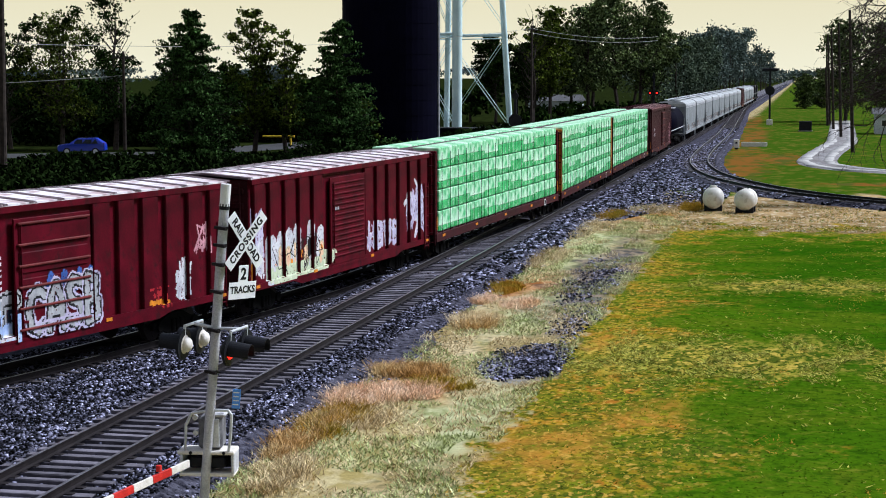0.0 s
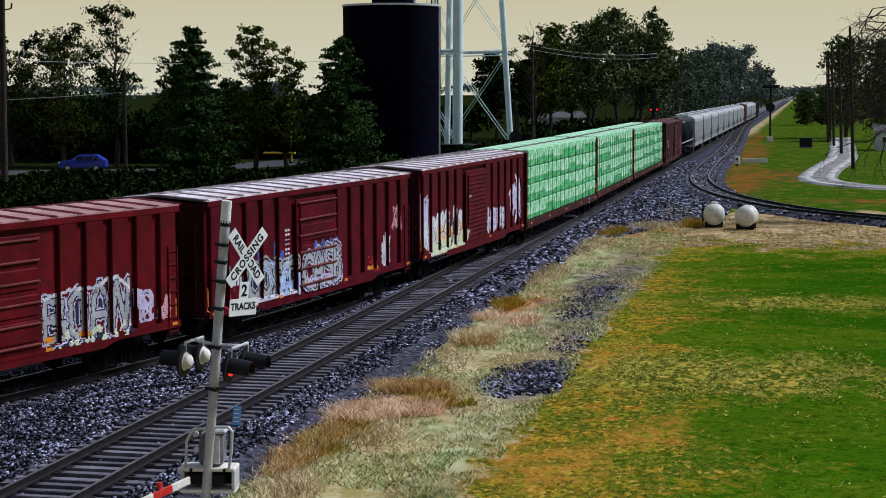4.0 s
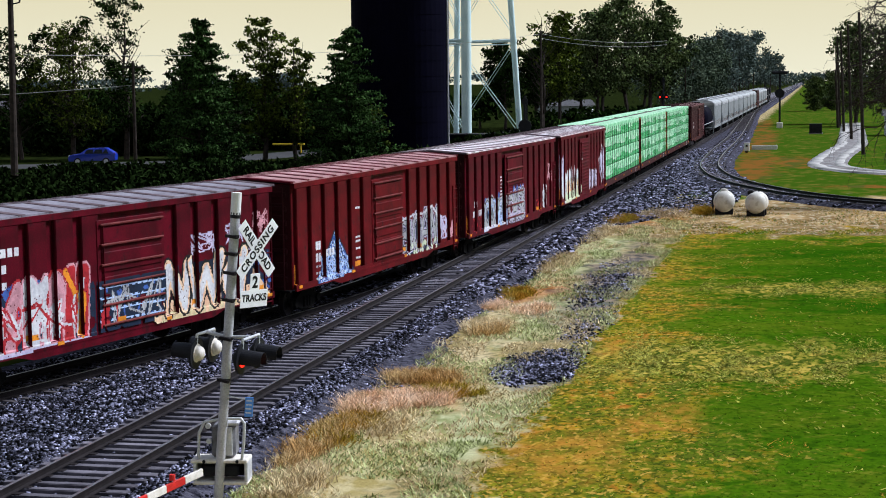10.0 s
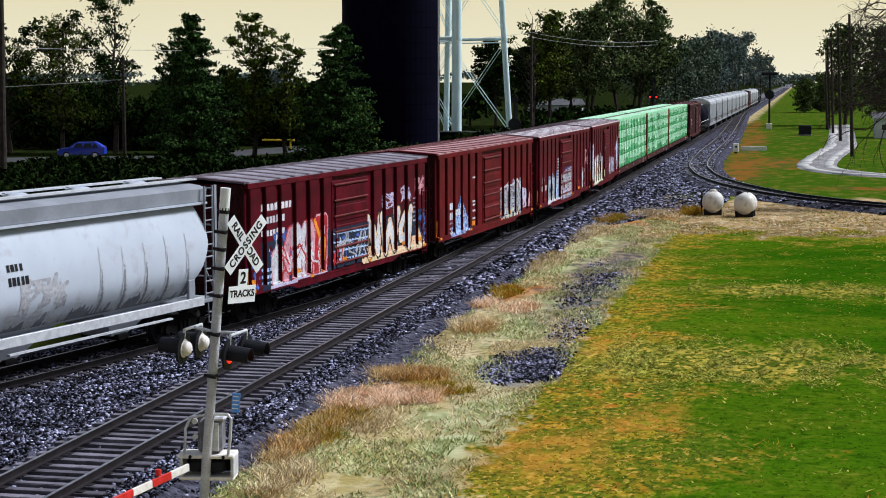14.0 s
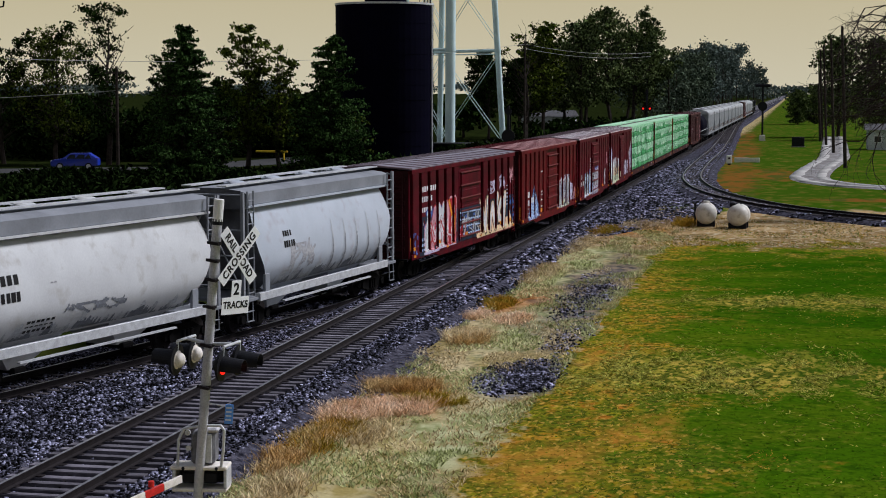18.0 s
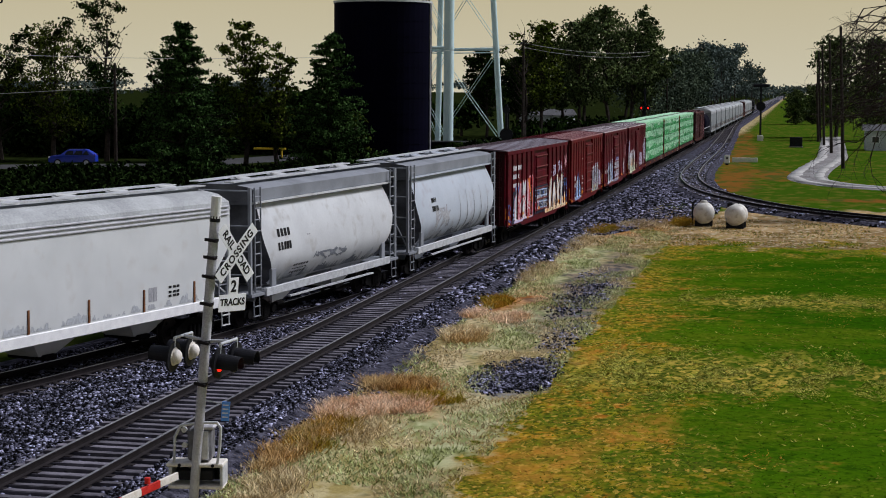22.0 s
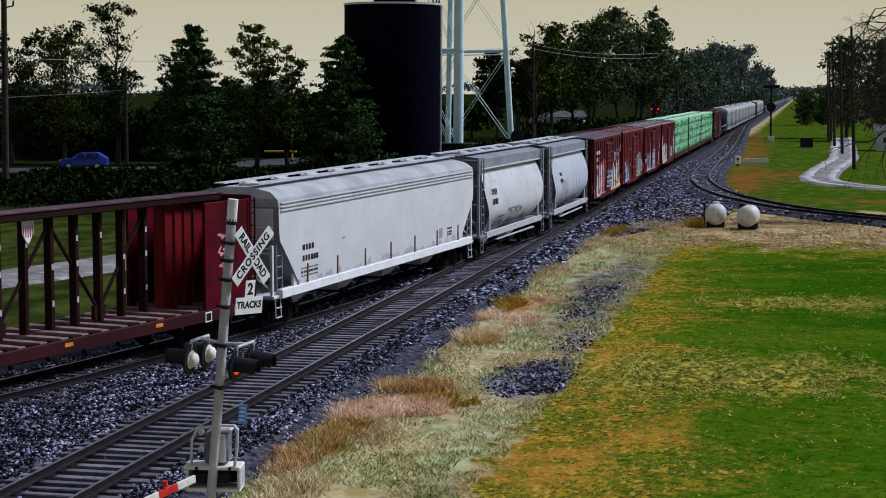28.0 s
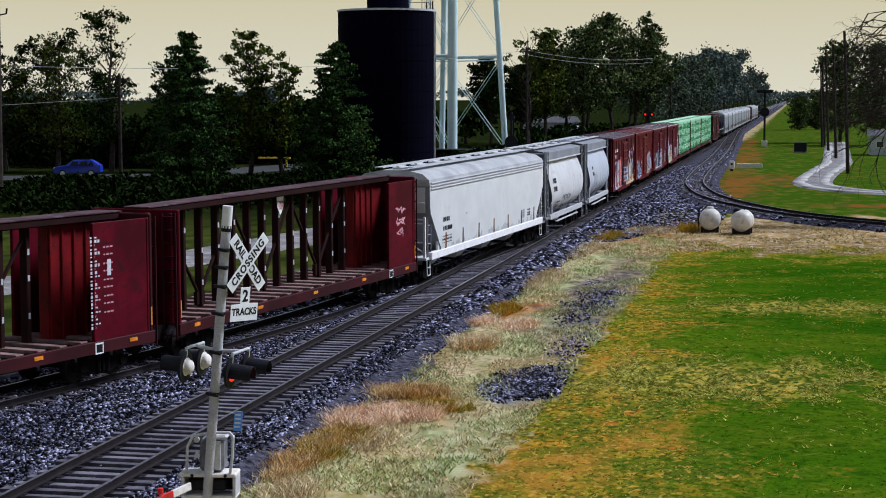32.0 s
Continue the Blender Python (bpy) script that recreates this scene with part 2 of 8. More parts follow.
def turf():
    """Lawn, dry verge and gravel, told apart by their place with ragged borders."""
    m = bpy.data.materials.new("lawn_and_verge")
    m.use_nodes = True
    n, l = m.node_tree.nodes, m.node_tree.links
    b = n["Principled BSDF"]
    b.inputs["Roughness"].default_value, b.inputs["Specular IOR Level"].default_value = 0.95, 0.0
    geo, xyz = n.new("ShaderNodeNewGeometry"), n.new("ShaderNodeSeparateXYZ")
    l.new(geo.outputs["Position"], xyz.inputs[0])

    def noisy(scale, detail=6, stretch=(1, 1, 1)):
        mp, k = n.new("ShaderNodeMapping"), n.new("ShaderNodeTexNoise")
        mp.inputs["Scale"].default_value = stretch
        k.inputs["Scale"].default_value, k.inputs["Detail"].default_value = scale, detail
        l.new(geo.outputs["Position"], mp.inputs[0])
        l.new(mp.outputs[0], k.inputs["Vector"])
        return k.outputs["Fac"]

    def ranged(sock, a, b2, c=0.0, d=1.0):
        k = n.new("ShaderNodeMapRange")
        k.inputs[1].default_value, k.inputs[2].default_value, k.inputs[3].default_value, k.inputs[4].default_value = a, b2, c, d
        l.new(sock, k.inputs[0])
        return k.outputs[0]

    def math2(op, a, b2):
        k = n.new("ShaderNodeMath")
        k.operation = op
        for i, v in enumerate((a, b2)):
            if isinstance(v, (int, float)):
                k.inputs[i].default_value = v
            else:
                l.new(v, k.inputs[i])
        return k.outputs[0]

    def blend(fac, a, b2):
        k = n.new("ShaderNodeMix")
        k.data_type = "RGBA"
        l.new(fac, k.inputs[0])
        for i, v in ((6, a), (7, b2)):
            if isinstance(v, tuple):
                k.inputs[i].default_value = (*v, 1)
            else:
                l.new(v, k.inputs[i])
        return k.outputs[2]

    wide, mid, fine, streak = noisy(0.10), noisy(0.55, 8, (1, 0.55, 1)), noisy(5.0, 8), noisy(1.6, 8, (0.6, 0.25, 1))
    xr = math2("ADD", xyz.outputs[0], ranged(mid, 0.3, 0.7, -1.1, 1.1))
    green = blend(ranged(wide, 0.4, 0.6), (0.022, 0.074, 0.0015), (0.047, 0.108, 0.0025))
    clod, patchy = noisy(2.4, 5), noisy(0.30, 6, (0.6, 1.2, 1))
    green = blend(ranged(patchy, 0.48, 0.66, 0, 0.75), green, (0.074, 0.112, 0.0045))
    green = blend(ranged(streak, 0.60, 0.74, 0, 0.5), green, (0.11, 0.112, 0.009))
    green = blend(ranged(clod, 0.53, 0.64, 0, 0.55), green, (0.011, 0.040, 0.0016))
    green = blend(math2("MULTIPLY", ranged(noisy(3.1, 5), 0.58, 0.66, 0, 0.7), ranged(patchy, 0.42, 0.60)), green, (0.14, 0.155, 0.014))
    green = blend(ranged(fine, 0.52, 0.75, 0, 0.6), green, (0.016, 0.052, 0.0022))
    amber = blend(ranged(mid, 0.4, 0.6), (0.31, 0.18, 0.013), (0.20, 0.20, 0.011))
    amber = blend(ranged(patchy, 0.45, 0.62, 0, 0.7), amber, (0.17, 0.17, 0.012))
    amber = blend(ranged(clod, 0.50, 0.62, 0, 0.7), amber, (0.085, 0.085, 0.009))
    amber = blend(ranged(noisy(3.7, 5), 0.56, 0.66, 0, 0.7), amber, (0.46, 0.27, 0.05))
    straw = blend(ranged(mid, 0.42, 0.6), (0.30, 0.23, 0.10), (0.50, 0.41, 0.24))
    straw = blend(ranged(fine, 0.46, 0.66, 0, 0.85), straw, (0.075, 0.075, 0.035))
    grit = blend(ranged(fine, 0.42, 0.62), (0.05, 0.05, 0.062), (0.22, 0.21, 0.24))
    def patch(cx, cy, rx, ry, soft=0.35, rag=0.9):
        """A ragged oval on the ground."""
        dx, dy = math2("MULTIPLY", math2("SUBTRACT", xyz.outputs[0], cx), 1 / rx), math2("MULTIPLY", math2("SUBTRACT", xyz.outputs[1], cy), 1 / ry)
        d = math2("SQRT", math2("ADD", math2("MULTIPLY", dx, dx), math2("MULTIPLY", dy, dy)), 0.0)
        d = math2("ADD", d, ranged(ragged, 0.3, 0.7, -0.5 * rag, 0.5 * rag))
        return ranged(d, 1.0 + soft, 1.0 - soft)

    ragged = noisy(0.9, 8, (1, 0.5, 1))
    tuft = noisy(2.6, 6, (1, 0.45, 1))
    yr = math2("ADD", xyz.outputs[1], ranged(mid, 0.3, 0.7, -7, 7))
    xe = math2("ADD", xyz.outputs[0], ranged(ragged, 0.3, 0.7, -0.55, 0.55))
    # across the line: grit, dry verge, amber rim, lawn
    col = blend(ranged(xe, 2.45, 2.9), grit, straw)
    pale = blend(ranged(tuft, 0.4, 0.62), (0.20, 0.22, 0.085), (0.42, 0.42, 0.24))
    col = blend(patch(6.1, 37.0, 1.25, 4.2), col, pale)
    col = blend(patch(4.9, 33.5, 0.9, 3.0), col, blend(ranged(tuft, 0.42, 0.6), (0.30, 0.24, 0.09), (0.44, 0.37, 0.20)))
    col = blend(patch(5.0, 57.0, 1.2, 6.0), col, pale)
    col = blend(patch(4.2, 76.0, 1.2, 9.0), col, pale)
    rust = blend(ranged(tuft, 0.4, 0.62), (0.22, 0.09, 0.03), (0.40, 0.22, 0.10))
    for cx, cy, rx, ry in ((3.2, 36.2, 0.6, 3.2), (3.7, 40.6, 1.3, 2.0), (3.7, 43.6, 1.1, 1.0), (3.7, 53.4, 0.7, 1.8), (3.2, 61.0, 0.7, 2.2), (4.3, 64.0, 0.9, 3.0), (3.2, 94.0, 1.2, 5.0)):
        col = blend(patch(cx, cy, rx, ry), col, rust)
    drab = blend(ranged(tuft, 0.40, 0.60), (0.07, 0.065, 0.06), (0.22, 0.17, 0.12))
    col = blend(patch(5.9, 68.0, 1.3, 13.0, 0.4, 1.1), col, drab)
    for cx, cy, rx, ry, thick in GRIT:
        col = blend(math2("MULTIPLY", patch(cx, cy, rx, ry, 0.3, 1.3), 0.35 + 0.65 * thick), col, grit)
    rim = blend(math2("MULTIPLY", ranged(tuft, 0.48, 0.62), ranged(patchy, 0.56, 0.44)), amber, (0.30, 0.12, 0.015))
    spotty = noisy(1.1, 7, (1, 0.5, 1))
    rim = blend(ranged(spotty, 0.47, 0.60), rim, blend(ranged(fine, 0.45, 0.6), (0.11, 0.14, 0.010), (0.055, 0.085, 0.008)))
    # tufts of green and brown among the amber, finer towards the verge
    speck, crumb = noisy(6.5, 6, (1, 0.55, 1)), noisy(2.0, 8, (1, 0.6, 1))
    rim = blend(ranged(crumb, 0.47, 0.56, 0, 0.75), rim, (0.085, 0.105, 0.009))
    rim = blend(ranged(speck, 0.52, 0.58, 0, 0.8), rim, (0.034, 0.052, 0.006))
    rim = blend(ranged(noisy(7.5, 6, (1, 0.5, 1)), 0.57, 0.63, 0, 0.7), rim, (0.50, 0.30, 0.055))
    xs = math2("ADD", math2("ADD", xe, ranged(crumb, 0.3, 0.7, -0.55, 0.55)), ranged(speck, 0.3, 0.7, -0.3, 0.3))
    col = blend(ranged(xs, 6.85, 7.3), col, rim)
    # the lawn: smooth green, with tussocky yellowed bands and scorched spots
    fade = math2("ADD", math2("ADD", xr, ranged(wide, 0.35, 0.65, -1.3, 1.3)), math2("ADD", ranged(patchy, 0.35, 0.65, -1.9, 1.9), ranged(clod, 0.35, 0.65, -1.0, 1.0)))
    fade = math2("ADD", fade, ranged(xyz.outputs[1], 34, 70, -1.6, 1.3))
    col = blend(ranged(fade, 8.3, 11.6), col, green)
    tuss = blend(ranged(tuft, 0.42, 0.58), (0.30, 0.25, 0.035), (0.060, 0.075, 0.010))
    tuss = blend(ranged(speck, 0.52, 0.58), tuss, (0.035, 0.055, 0.007))
    tuss = blend(ranged(noisy(5.5, 6, (1, 0.4, 1)), 0.54, 0.62), tuss, (0.46, 0.33, 0.06))
    col = blend(math2("MULTIPLY", patch(11.4, 47.6, 4.4, 3.0, 0.45, 1.2), 0.85), col, tuss)
    col = blend(math2("MULTIPLY", patch(14.2, 64.5, 3.6, 1.9, 0.45, 1.3), 0.7), col, tuss)
    for cx, cy, rx, ry in ((10.3, 39.3, 0.7, 1.3), (7.9, 50.5, 0.5, 1.6), (8.4, 35.0, 1.1, 2.0)):
        col = blend(math2("MULTIPLY", patch(cx, cy, rx, ry, 0.6, 1.3), ranged(tuft, 0.40, 0.58, 0.15, 0.7)), col, (0.36, 0.17, 0.025))
    # bare dry band round the tanks, amber bank beyond the curve
    band = math2("MULTIPLY", ranged(yr, 84, 89), ranged(yr, 116, 110))
    earth = blend(ranged(mid, 0.40, 0.58), (0.38, 0.26, 0.13), (0.19, 0.125, 0.055))
    earth = blend(ranged(tuft, 0.52, 0.62, 0, 0.7), earth, (0.52, 0.45, 0.32))
    earth = blend(patch(5.2, 98.5, 1.8, 6.0), earth, (0.30, 0.15, 0.05))
    col = blend(band, col, earth)
    rim2 = math2("MULTIPLY", math2("MULTIPLY", ranged(yr, 82, 86), ranged(yr, 91, 88)), ranged(xr, 6.5, 7.5))
    col = blend(rim2, col, rim)
    far = ranged(yr, 110, 120)
    col = blend(math2("MULTIPLY", far, ranged(xr, 4.5, 5.5)), col, blend(ranged(streak, 0.50, 0.68), (0.036, 0.078, 0.005), (0.11, 0.105, 0.016)))
    scorch = blend(ranged(noisy(0.7, 8, (1, 0.3, 1)), 0.44, 0.58), (0.17, 0.075, 0.016), (0.070, 0.075, 0.014))
    for cx, cy, rx, ry in ((8.2, 152.0, 2.6, 26.0), (12.0, 163.0, 1.7, 10.0), (18.5, 126.4, 4.0, 1.6), (7.4, 215.0, 1.9, 40.0), (5.4, 285.0, 1.8, 40.0)):
        col = blend(math2("MULTIPLY", patch(cx, cy, rx, ry), far), col, scorch)
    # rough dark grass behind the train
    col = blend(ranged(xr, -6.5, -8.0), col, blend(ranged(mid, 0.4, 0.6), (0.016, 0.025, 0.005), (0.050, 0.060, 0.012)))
    # further back the trees' shade is painted into the ground colour
    tree_shade = math2("MULTIPLY", ranged(xr, -8.0, -12.0), ranged(yr, 94, 112))
    col = blend(tree_shade, col, blend(ranged(mid, 0.4, 0.6), (0.007, 0.011, 0.003), (0.015, 0.021, 0.005)))
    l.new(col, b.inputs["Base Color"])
    bp = n.new("ShaderNodeBump")
    bp.inputs["Strength"].default_value, bp.inputs["Distance"].default_value = 0.8, 0.06
    l.new(fine, bp.inputs["Height"])
    l.new(bp.outputs[0], b.inputs["Normal"])
    return m


M["turf"] = turf()
xs = sorted({-3000, -1200, -500, -220, *range(-120, -24, 4), *range(-24, 12, 1), *range(12, 60, 4), 80, 120, 220, 500, 1200, 3000})
ysg = sorted({-300, -100, *range(-20, 320, 4), 380, 450, 600, 900, 1500, 3000, 4500})
gv = [(x, y, ground_height(x, y)) for y in ysg for x in xs]
gf = [(j * len(xs) + i, j * len(xs) + i + 1, (j + 1) * len(xs) + i + 1, (j + 1) * len(xs) + i) for j in range(len(ysg) - 1) for i in range(len(xs) - 1)]
tagged(sheet("ground", gv, gf, M["turf"], smooth=True), "green lawn with a dry straw verge along the railway", "ground", kind="structure")


def ribbon(name, pts, half, z, material, label, lift=0.0, crown=0.04):
    """A strip of surface that follows a line of (x, y) points."""
    verts, faces = [], []
    P = [Vector(p) for p in pts]
    for i, p in enumerate(P):
        d = (P[min(i + 1, len(P) - 1)] - P[max(i - 1, 0)]).normalized()
        nn = Vector((d.y, -d.x))
        for k in (-1.15, -1, 0, 1, 1.15):
            q = p + nn * half * k
            verts.append((q.x, q.y, z if abs(k) > 1.1 else z + (lift + (crown if k == 0 else 0))))
    for i in range(len(P) - 1):
        for k in range(4):
            a = i * 5 + k
            faces.append((a, a + 1, a + 6, a + 5))
    return tagged(sheet(name, verts, faces, material, smooth=True), label, name.split("_")[-1], kind="structure")


def spline(ctrl, step=1.5):
    """Points along a smooth line through the given ones."""
    c = [Vector(p) for p in ctrl]
    c = [c[0] * 2 - c[1]] + c + [c[-1] * 2 - c[-2]]
    out = []
    for a, b, d, e in zip(c, c[1:], c[2:], c[3:]):
        n = max(2, int((d - b).length / step))
        for k in range(n):
            t = k / n
            out.append(0.5 * ((2 * b) + (d - a) * t + (2 * a - 5 * b + 4 * d - e) * t * t + (3 * b - a - 3 * d + e) * t ** 3))
    out.append(c[-2])
    return out


M["gravel"] = mat("pale_gravel", (0.23, 0.215, 0.215), 0.9, second=(0.12, 0.11, 0.11), scale=0.5, fine=6, stain=(0.30, 0.31, 0.34), bump=0.5)
M["asphalt"] = mat("asphalt", (0.05, 0.05, 0.054), 0.9, second=(0.036, 0.036, 0.038), scale=0.5, fine=30)
DRIVE = spline([(48, 134), (32, 138), (23, 140.6), (18.6, 144.4), (16.0, 149.5), (14.9, 157), (15.2, 168), (16.1, 181), (17.9, 205), (18.5, 226), (19.1, 254), (20, 300)])
ribbon("gravel_drive", DRIVE, 1.55, -0.42, M["gravel"], "pale winding gravel drive across the lawn", 0.09)
M["rut"] = mat("washed_pale_gravel", (0.42, 0.41, 0.40), 0.9, second=(0.24, 0.23, 0.23), scale=0.6, fine=5, bump=0.5)


def beside(pts, off, wander):
    """A line that runs beside another and wanders a little."""
    P = [Vector(p) for p in pts]
    out = []
    for i, p in enumerate(P):
        d = (P[min(i + 1, len(P) - 1)] - P[max(i - 1, 0)]).normalized()
        out.append(p + Vector((d.y, -d.x)) * (off + wander * noise.noise((p.x * 0.4, p.y * 0.25, off))))
    return out


for off, half in ((-1.05, 0.48), (1.0, 0.42)):
    ribbon("wheel_rut", beside(DRIVE, off, 0.35), half, -0.42, M["rut"], "pale washed-out wheel rut in the drive", 0.135, 0.01)
ribbon("far_road", spline([(-220, 108), (-120, 128), (-55, 157.5), (-44, 172), (-33, 230), (-25, 300)]), 3.2, -0.42, M["asphalt"], "narrow asphalt road beyond the railway", 0.1)
ribbon("gravel_track", spline([(-40, 22), (-26, 45), (-18, 66), (-13, 90), (-10.5, 120), (-9.5, 170)]), 2.0, -0.42, M["gravel"], "pale puddled gravel track behind the railway", 0.08)

# ---- tracks ----
RAIL_PROFILE = ((-0.07, -0.172), (0.07, -0.172), (0.07, -0.155), (0.012, -0.135), (0.012, -0.045), (0.036, -0.035), (0.036, -0.004), (0.028, 0.0), (-0.028, 0.0), (-0.036, -0.004), (-0.036, -0.035), (-0.012, -0.045), (-0.012, -0.135), (-0.07, -0.155))


def rail(pts, parent, level):
    """A flat-bottomed rail along (x, y) points, bright on its running surface."""
    verts, faces, mi = [], [], []
    n = len(RAIL_PROFILE)
    P = [Vector(p) for p in pts]
    for i, p in enumerate(P):
        d = (P[min(i + 1, len(P) - 1)] - P[max(i - 1, 0)]).normalized()
        nn = Vector((d.y, -d.x))
        for u, z in RAIL_PROFILE:
            verts.append((p.x + nn.x * u, p.y + nn.y * u, z + level(p.y)))
    for i in range(len(P) - 1):
        for k in range(n):
            faces.append((i * n + k, i * n + (k + 1) % n, (i + 1) * n + (k + 1) % n, (i + 1) * n + k))
            mi.append(1 if k in (6, 7, 8) else 0)
    me = bpy.data.meshes.new("rail")
    me.from_pydata(verts, [], faces)
    me.materials.append(M["rail"]), me.materials.append(M["rail_top"])
    me.polygons.foreach_set("material_index", mi)
    return part("rail", me, None, parent)


def offset(line, off):
    out = []
    P = [Vector(p) for p in line]
    for i, p in enumerate(P):
        d = (P[min(i + 1, len(P) - 1)] - P[max(i - 1, 0)]).normalized()
        out.append((p.x + d.y * off, p.y - d.x * off))
    return out


def sleeper_mesh(seed, m="tie"):
    rnd = random.Random(seed)
    bm = bm_box(bmesh.new(), (2.6, 0.23, 0.18), (0, 0, -0.262), None, 0.012)
    for v in bm.verts:
        v.co += Vector((rnd.uniform(-0.03, 0.03), rnd.uniform(-0.012, 0.012), rnd.uniform(-0.008, 0.008)))
    return mesh_of("sleeper", bm, M[m])


SLEEPERS = [sleeper_mesh(k) for k in range(6)]
PLATE = mesh_of("tie_plate", bm_box(bmesh.new(), (0.36, 0.18, 0.02), (0, 0, -0.166), None, 0.004), M["rail"])


def track(name, line, label, spacing, near, timber=None, level=lambda y: 0.0):
    t = thing(name, label, "railway track", kind="structure")
    for s in (-0.753, 0.753):
        rail(offset(line, s), t, level)
    rnd = random.Random(name)
    run, last = 0.0, 0.0
    P = [Vector(p) for p in line]
    made, rest = 0, []
    for a, b in zip(P, P[1:]):
        seg = (b - a).length
        while last <= run + seg:
            p = a + (b - a) * ((last - run) / seg)
            d = (b - a).normalized()
            m = pose(p.x + rnd.uniform(-0.05, 0.05), p.y, level(p.y) + rnd.uniform(-0.012, 0.004), 0, 0, math.degrees(math.atan2(-d.x, d.y)) + rnd.uniform(-1.2, 1.2))
            if near[0] < p.y < near[1]:
                o = part("sleeper", rnd.choice(timber or SLEEPERS), None, t, at=m)
                if p.y < 75:
                    for s in (-0.753, 0.753):
                        part("tie_plate", PLATE, None, o, at=pose(s, 0, 0))
                made += 1
            else:
                rest.append(m)
            last += spacing
        run += seg
    verts, faces = [], []
    for m in rest[:700]:
        k = len(verts)
        verts += [m @ Vector(v) for v in ((-1.3, -0.11, -0.172), (1.3, -0.11, -0.172), (1.3, 0.11, -0.172), (-1.3, 0.11, -0.172), (-1.3, -0.11, -0.3), (1.3, -0.11, -0.3), (1.3, 0.11, -0.3), (-1.3, 0.11, -0.3))]
        faces += [tuple(k + i for i in f) for f in ((0, 1, 2, 3), (0, 4, 5, 1), (2, 6, 7, 3), (1, 5, 6, 2), (0, 3, 7, 4))]
    if rest:
        o = sheet("sleeper_row", verts, faces, M["tie_dark"], t)
        o["kind"] = "stuff"
    return t


def bed(name, line, half, label, low=-0.46, level=lambda y: 0.0, left=None):
    verts, faces = [], []
    P = [Vector(p) for p in line]
    left = left or half
    prof = ((-left - 0.75, low), (-left, -0.20), (-1.35, -0.215), (-1.3, -0.255), (1.3, -0.255), (1.35, -0.215), (half, -0.20), (half + 0.75, low))
    for i, p in enumerate(P):
        d = (P[min(i + 1, len(P) - 1)] - P[max(i - 1, 0)]).normalized()
        for u, z in prof:
            w = 0.09 * noise.noise((p.y * 0.9, u * 1.3, 3.0)) if u > half - 0.1 or u < 0.1 - left else 0.0
            verts.append((p.x + d.y * (u + w * 3), p.y - d.x * (u + w * 3), z + level(p.y) + 0.3 * w * (0 if z == low else 1)))
    n = len(prof)
    for i in range(len(P) - 1):
        for k in range(n - 1):
            faces.append((i * n + k, i * n + k + 1, (i + 1) * n + k + 1, (i + 1) * n + k))
    return tagged(sheet(name, verts, faces, M["ballast"]), label, "ballast", kind="structure")


MAIN = [(0, y) for y in range(8, 130, 2)] + [(0, y) for y in range(130, 1600, 30)]
TURNOUT = [branch(s)[:2] for s in range(-40, 104, 2)] + [(0, 106)]
WYE = spline([(0.0, 430), (0.9, 370), (2.6, 290), (3.9, 225), (4.25, 180), (4.8, 154), (6.0, 139.5), (7.7, 129), (10.3, 119.5), (13.6, 111.5), (18.2, 105), (25, 99), (36, 93), (60, 86)], 2.0)
bed("ballast_main", MAIN, 2.35, "dark bluish crushed-stone ballast under the main track", left=1.5)
bed("ballast_branch", TURNOUT, 2.3, "dark crushed-stone ballast under the branch track", -0.45, dip)
bed("ballast_curve", WYE, 1.45, "dark ballast under the curving side track", -0.445)
# stone fill between the two tracks and along the verge
fill_v, fill_f = [], []
for k, y in enumerate(range(14, 250, 2)):
    lx, g = branch_x(y), dip(y)
    right = 2.75 + 0.45 * noise.noise((y * 0.22, 5.0, 0.0)) + 0.8 * math.exp(-((y - 47) / 2.6) ** 2) + min(2.2, max(0.0, y - 92) * 0.08) - max(0.0, y - 180) * 0.012
    for x, z in ((lx - 3.6, -0.42 + g), (lx - 2.6, -0.27 + g), (min(lx + 1.4, -2.15), -0.27 + g), (-1.5, -0.27), (1.4, -0.28), (right - 0.5, -0.28), (right, -0.40)):
        fill_v.append((x, y, z))
    if k:
        b = (k - 1) * 7
        fill_f += [(b + i, b + i + 1, b + i + 8, b + i + 7) for i in range(6)]
tagged(sheet("ballast_field", fill_v, fill_f, M["ballast"]), "dark crushed stone between and beside the tracks", "ballast", kind="structure")
track("main_track", MAIN, "steel rails on weathered timber sleepers in dark ballast", 0.5, (26, 118))
track("branch_track", TURNOUT, "steel rails of the diverging track under the train", 0.5, (30, 70), [sleeper_mesh(8, "tie_dark")], dip)
track("curved_track", WYE, "rusty side track curving away across the grass", 0.55, (98, 165), [sleeper_mesh(9, "tie_dark")])


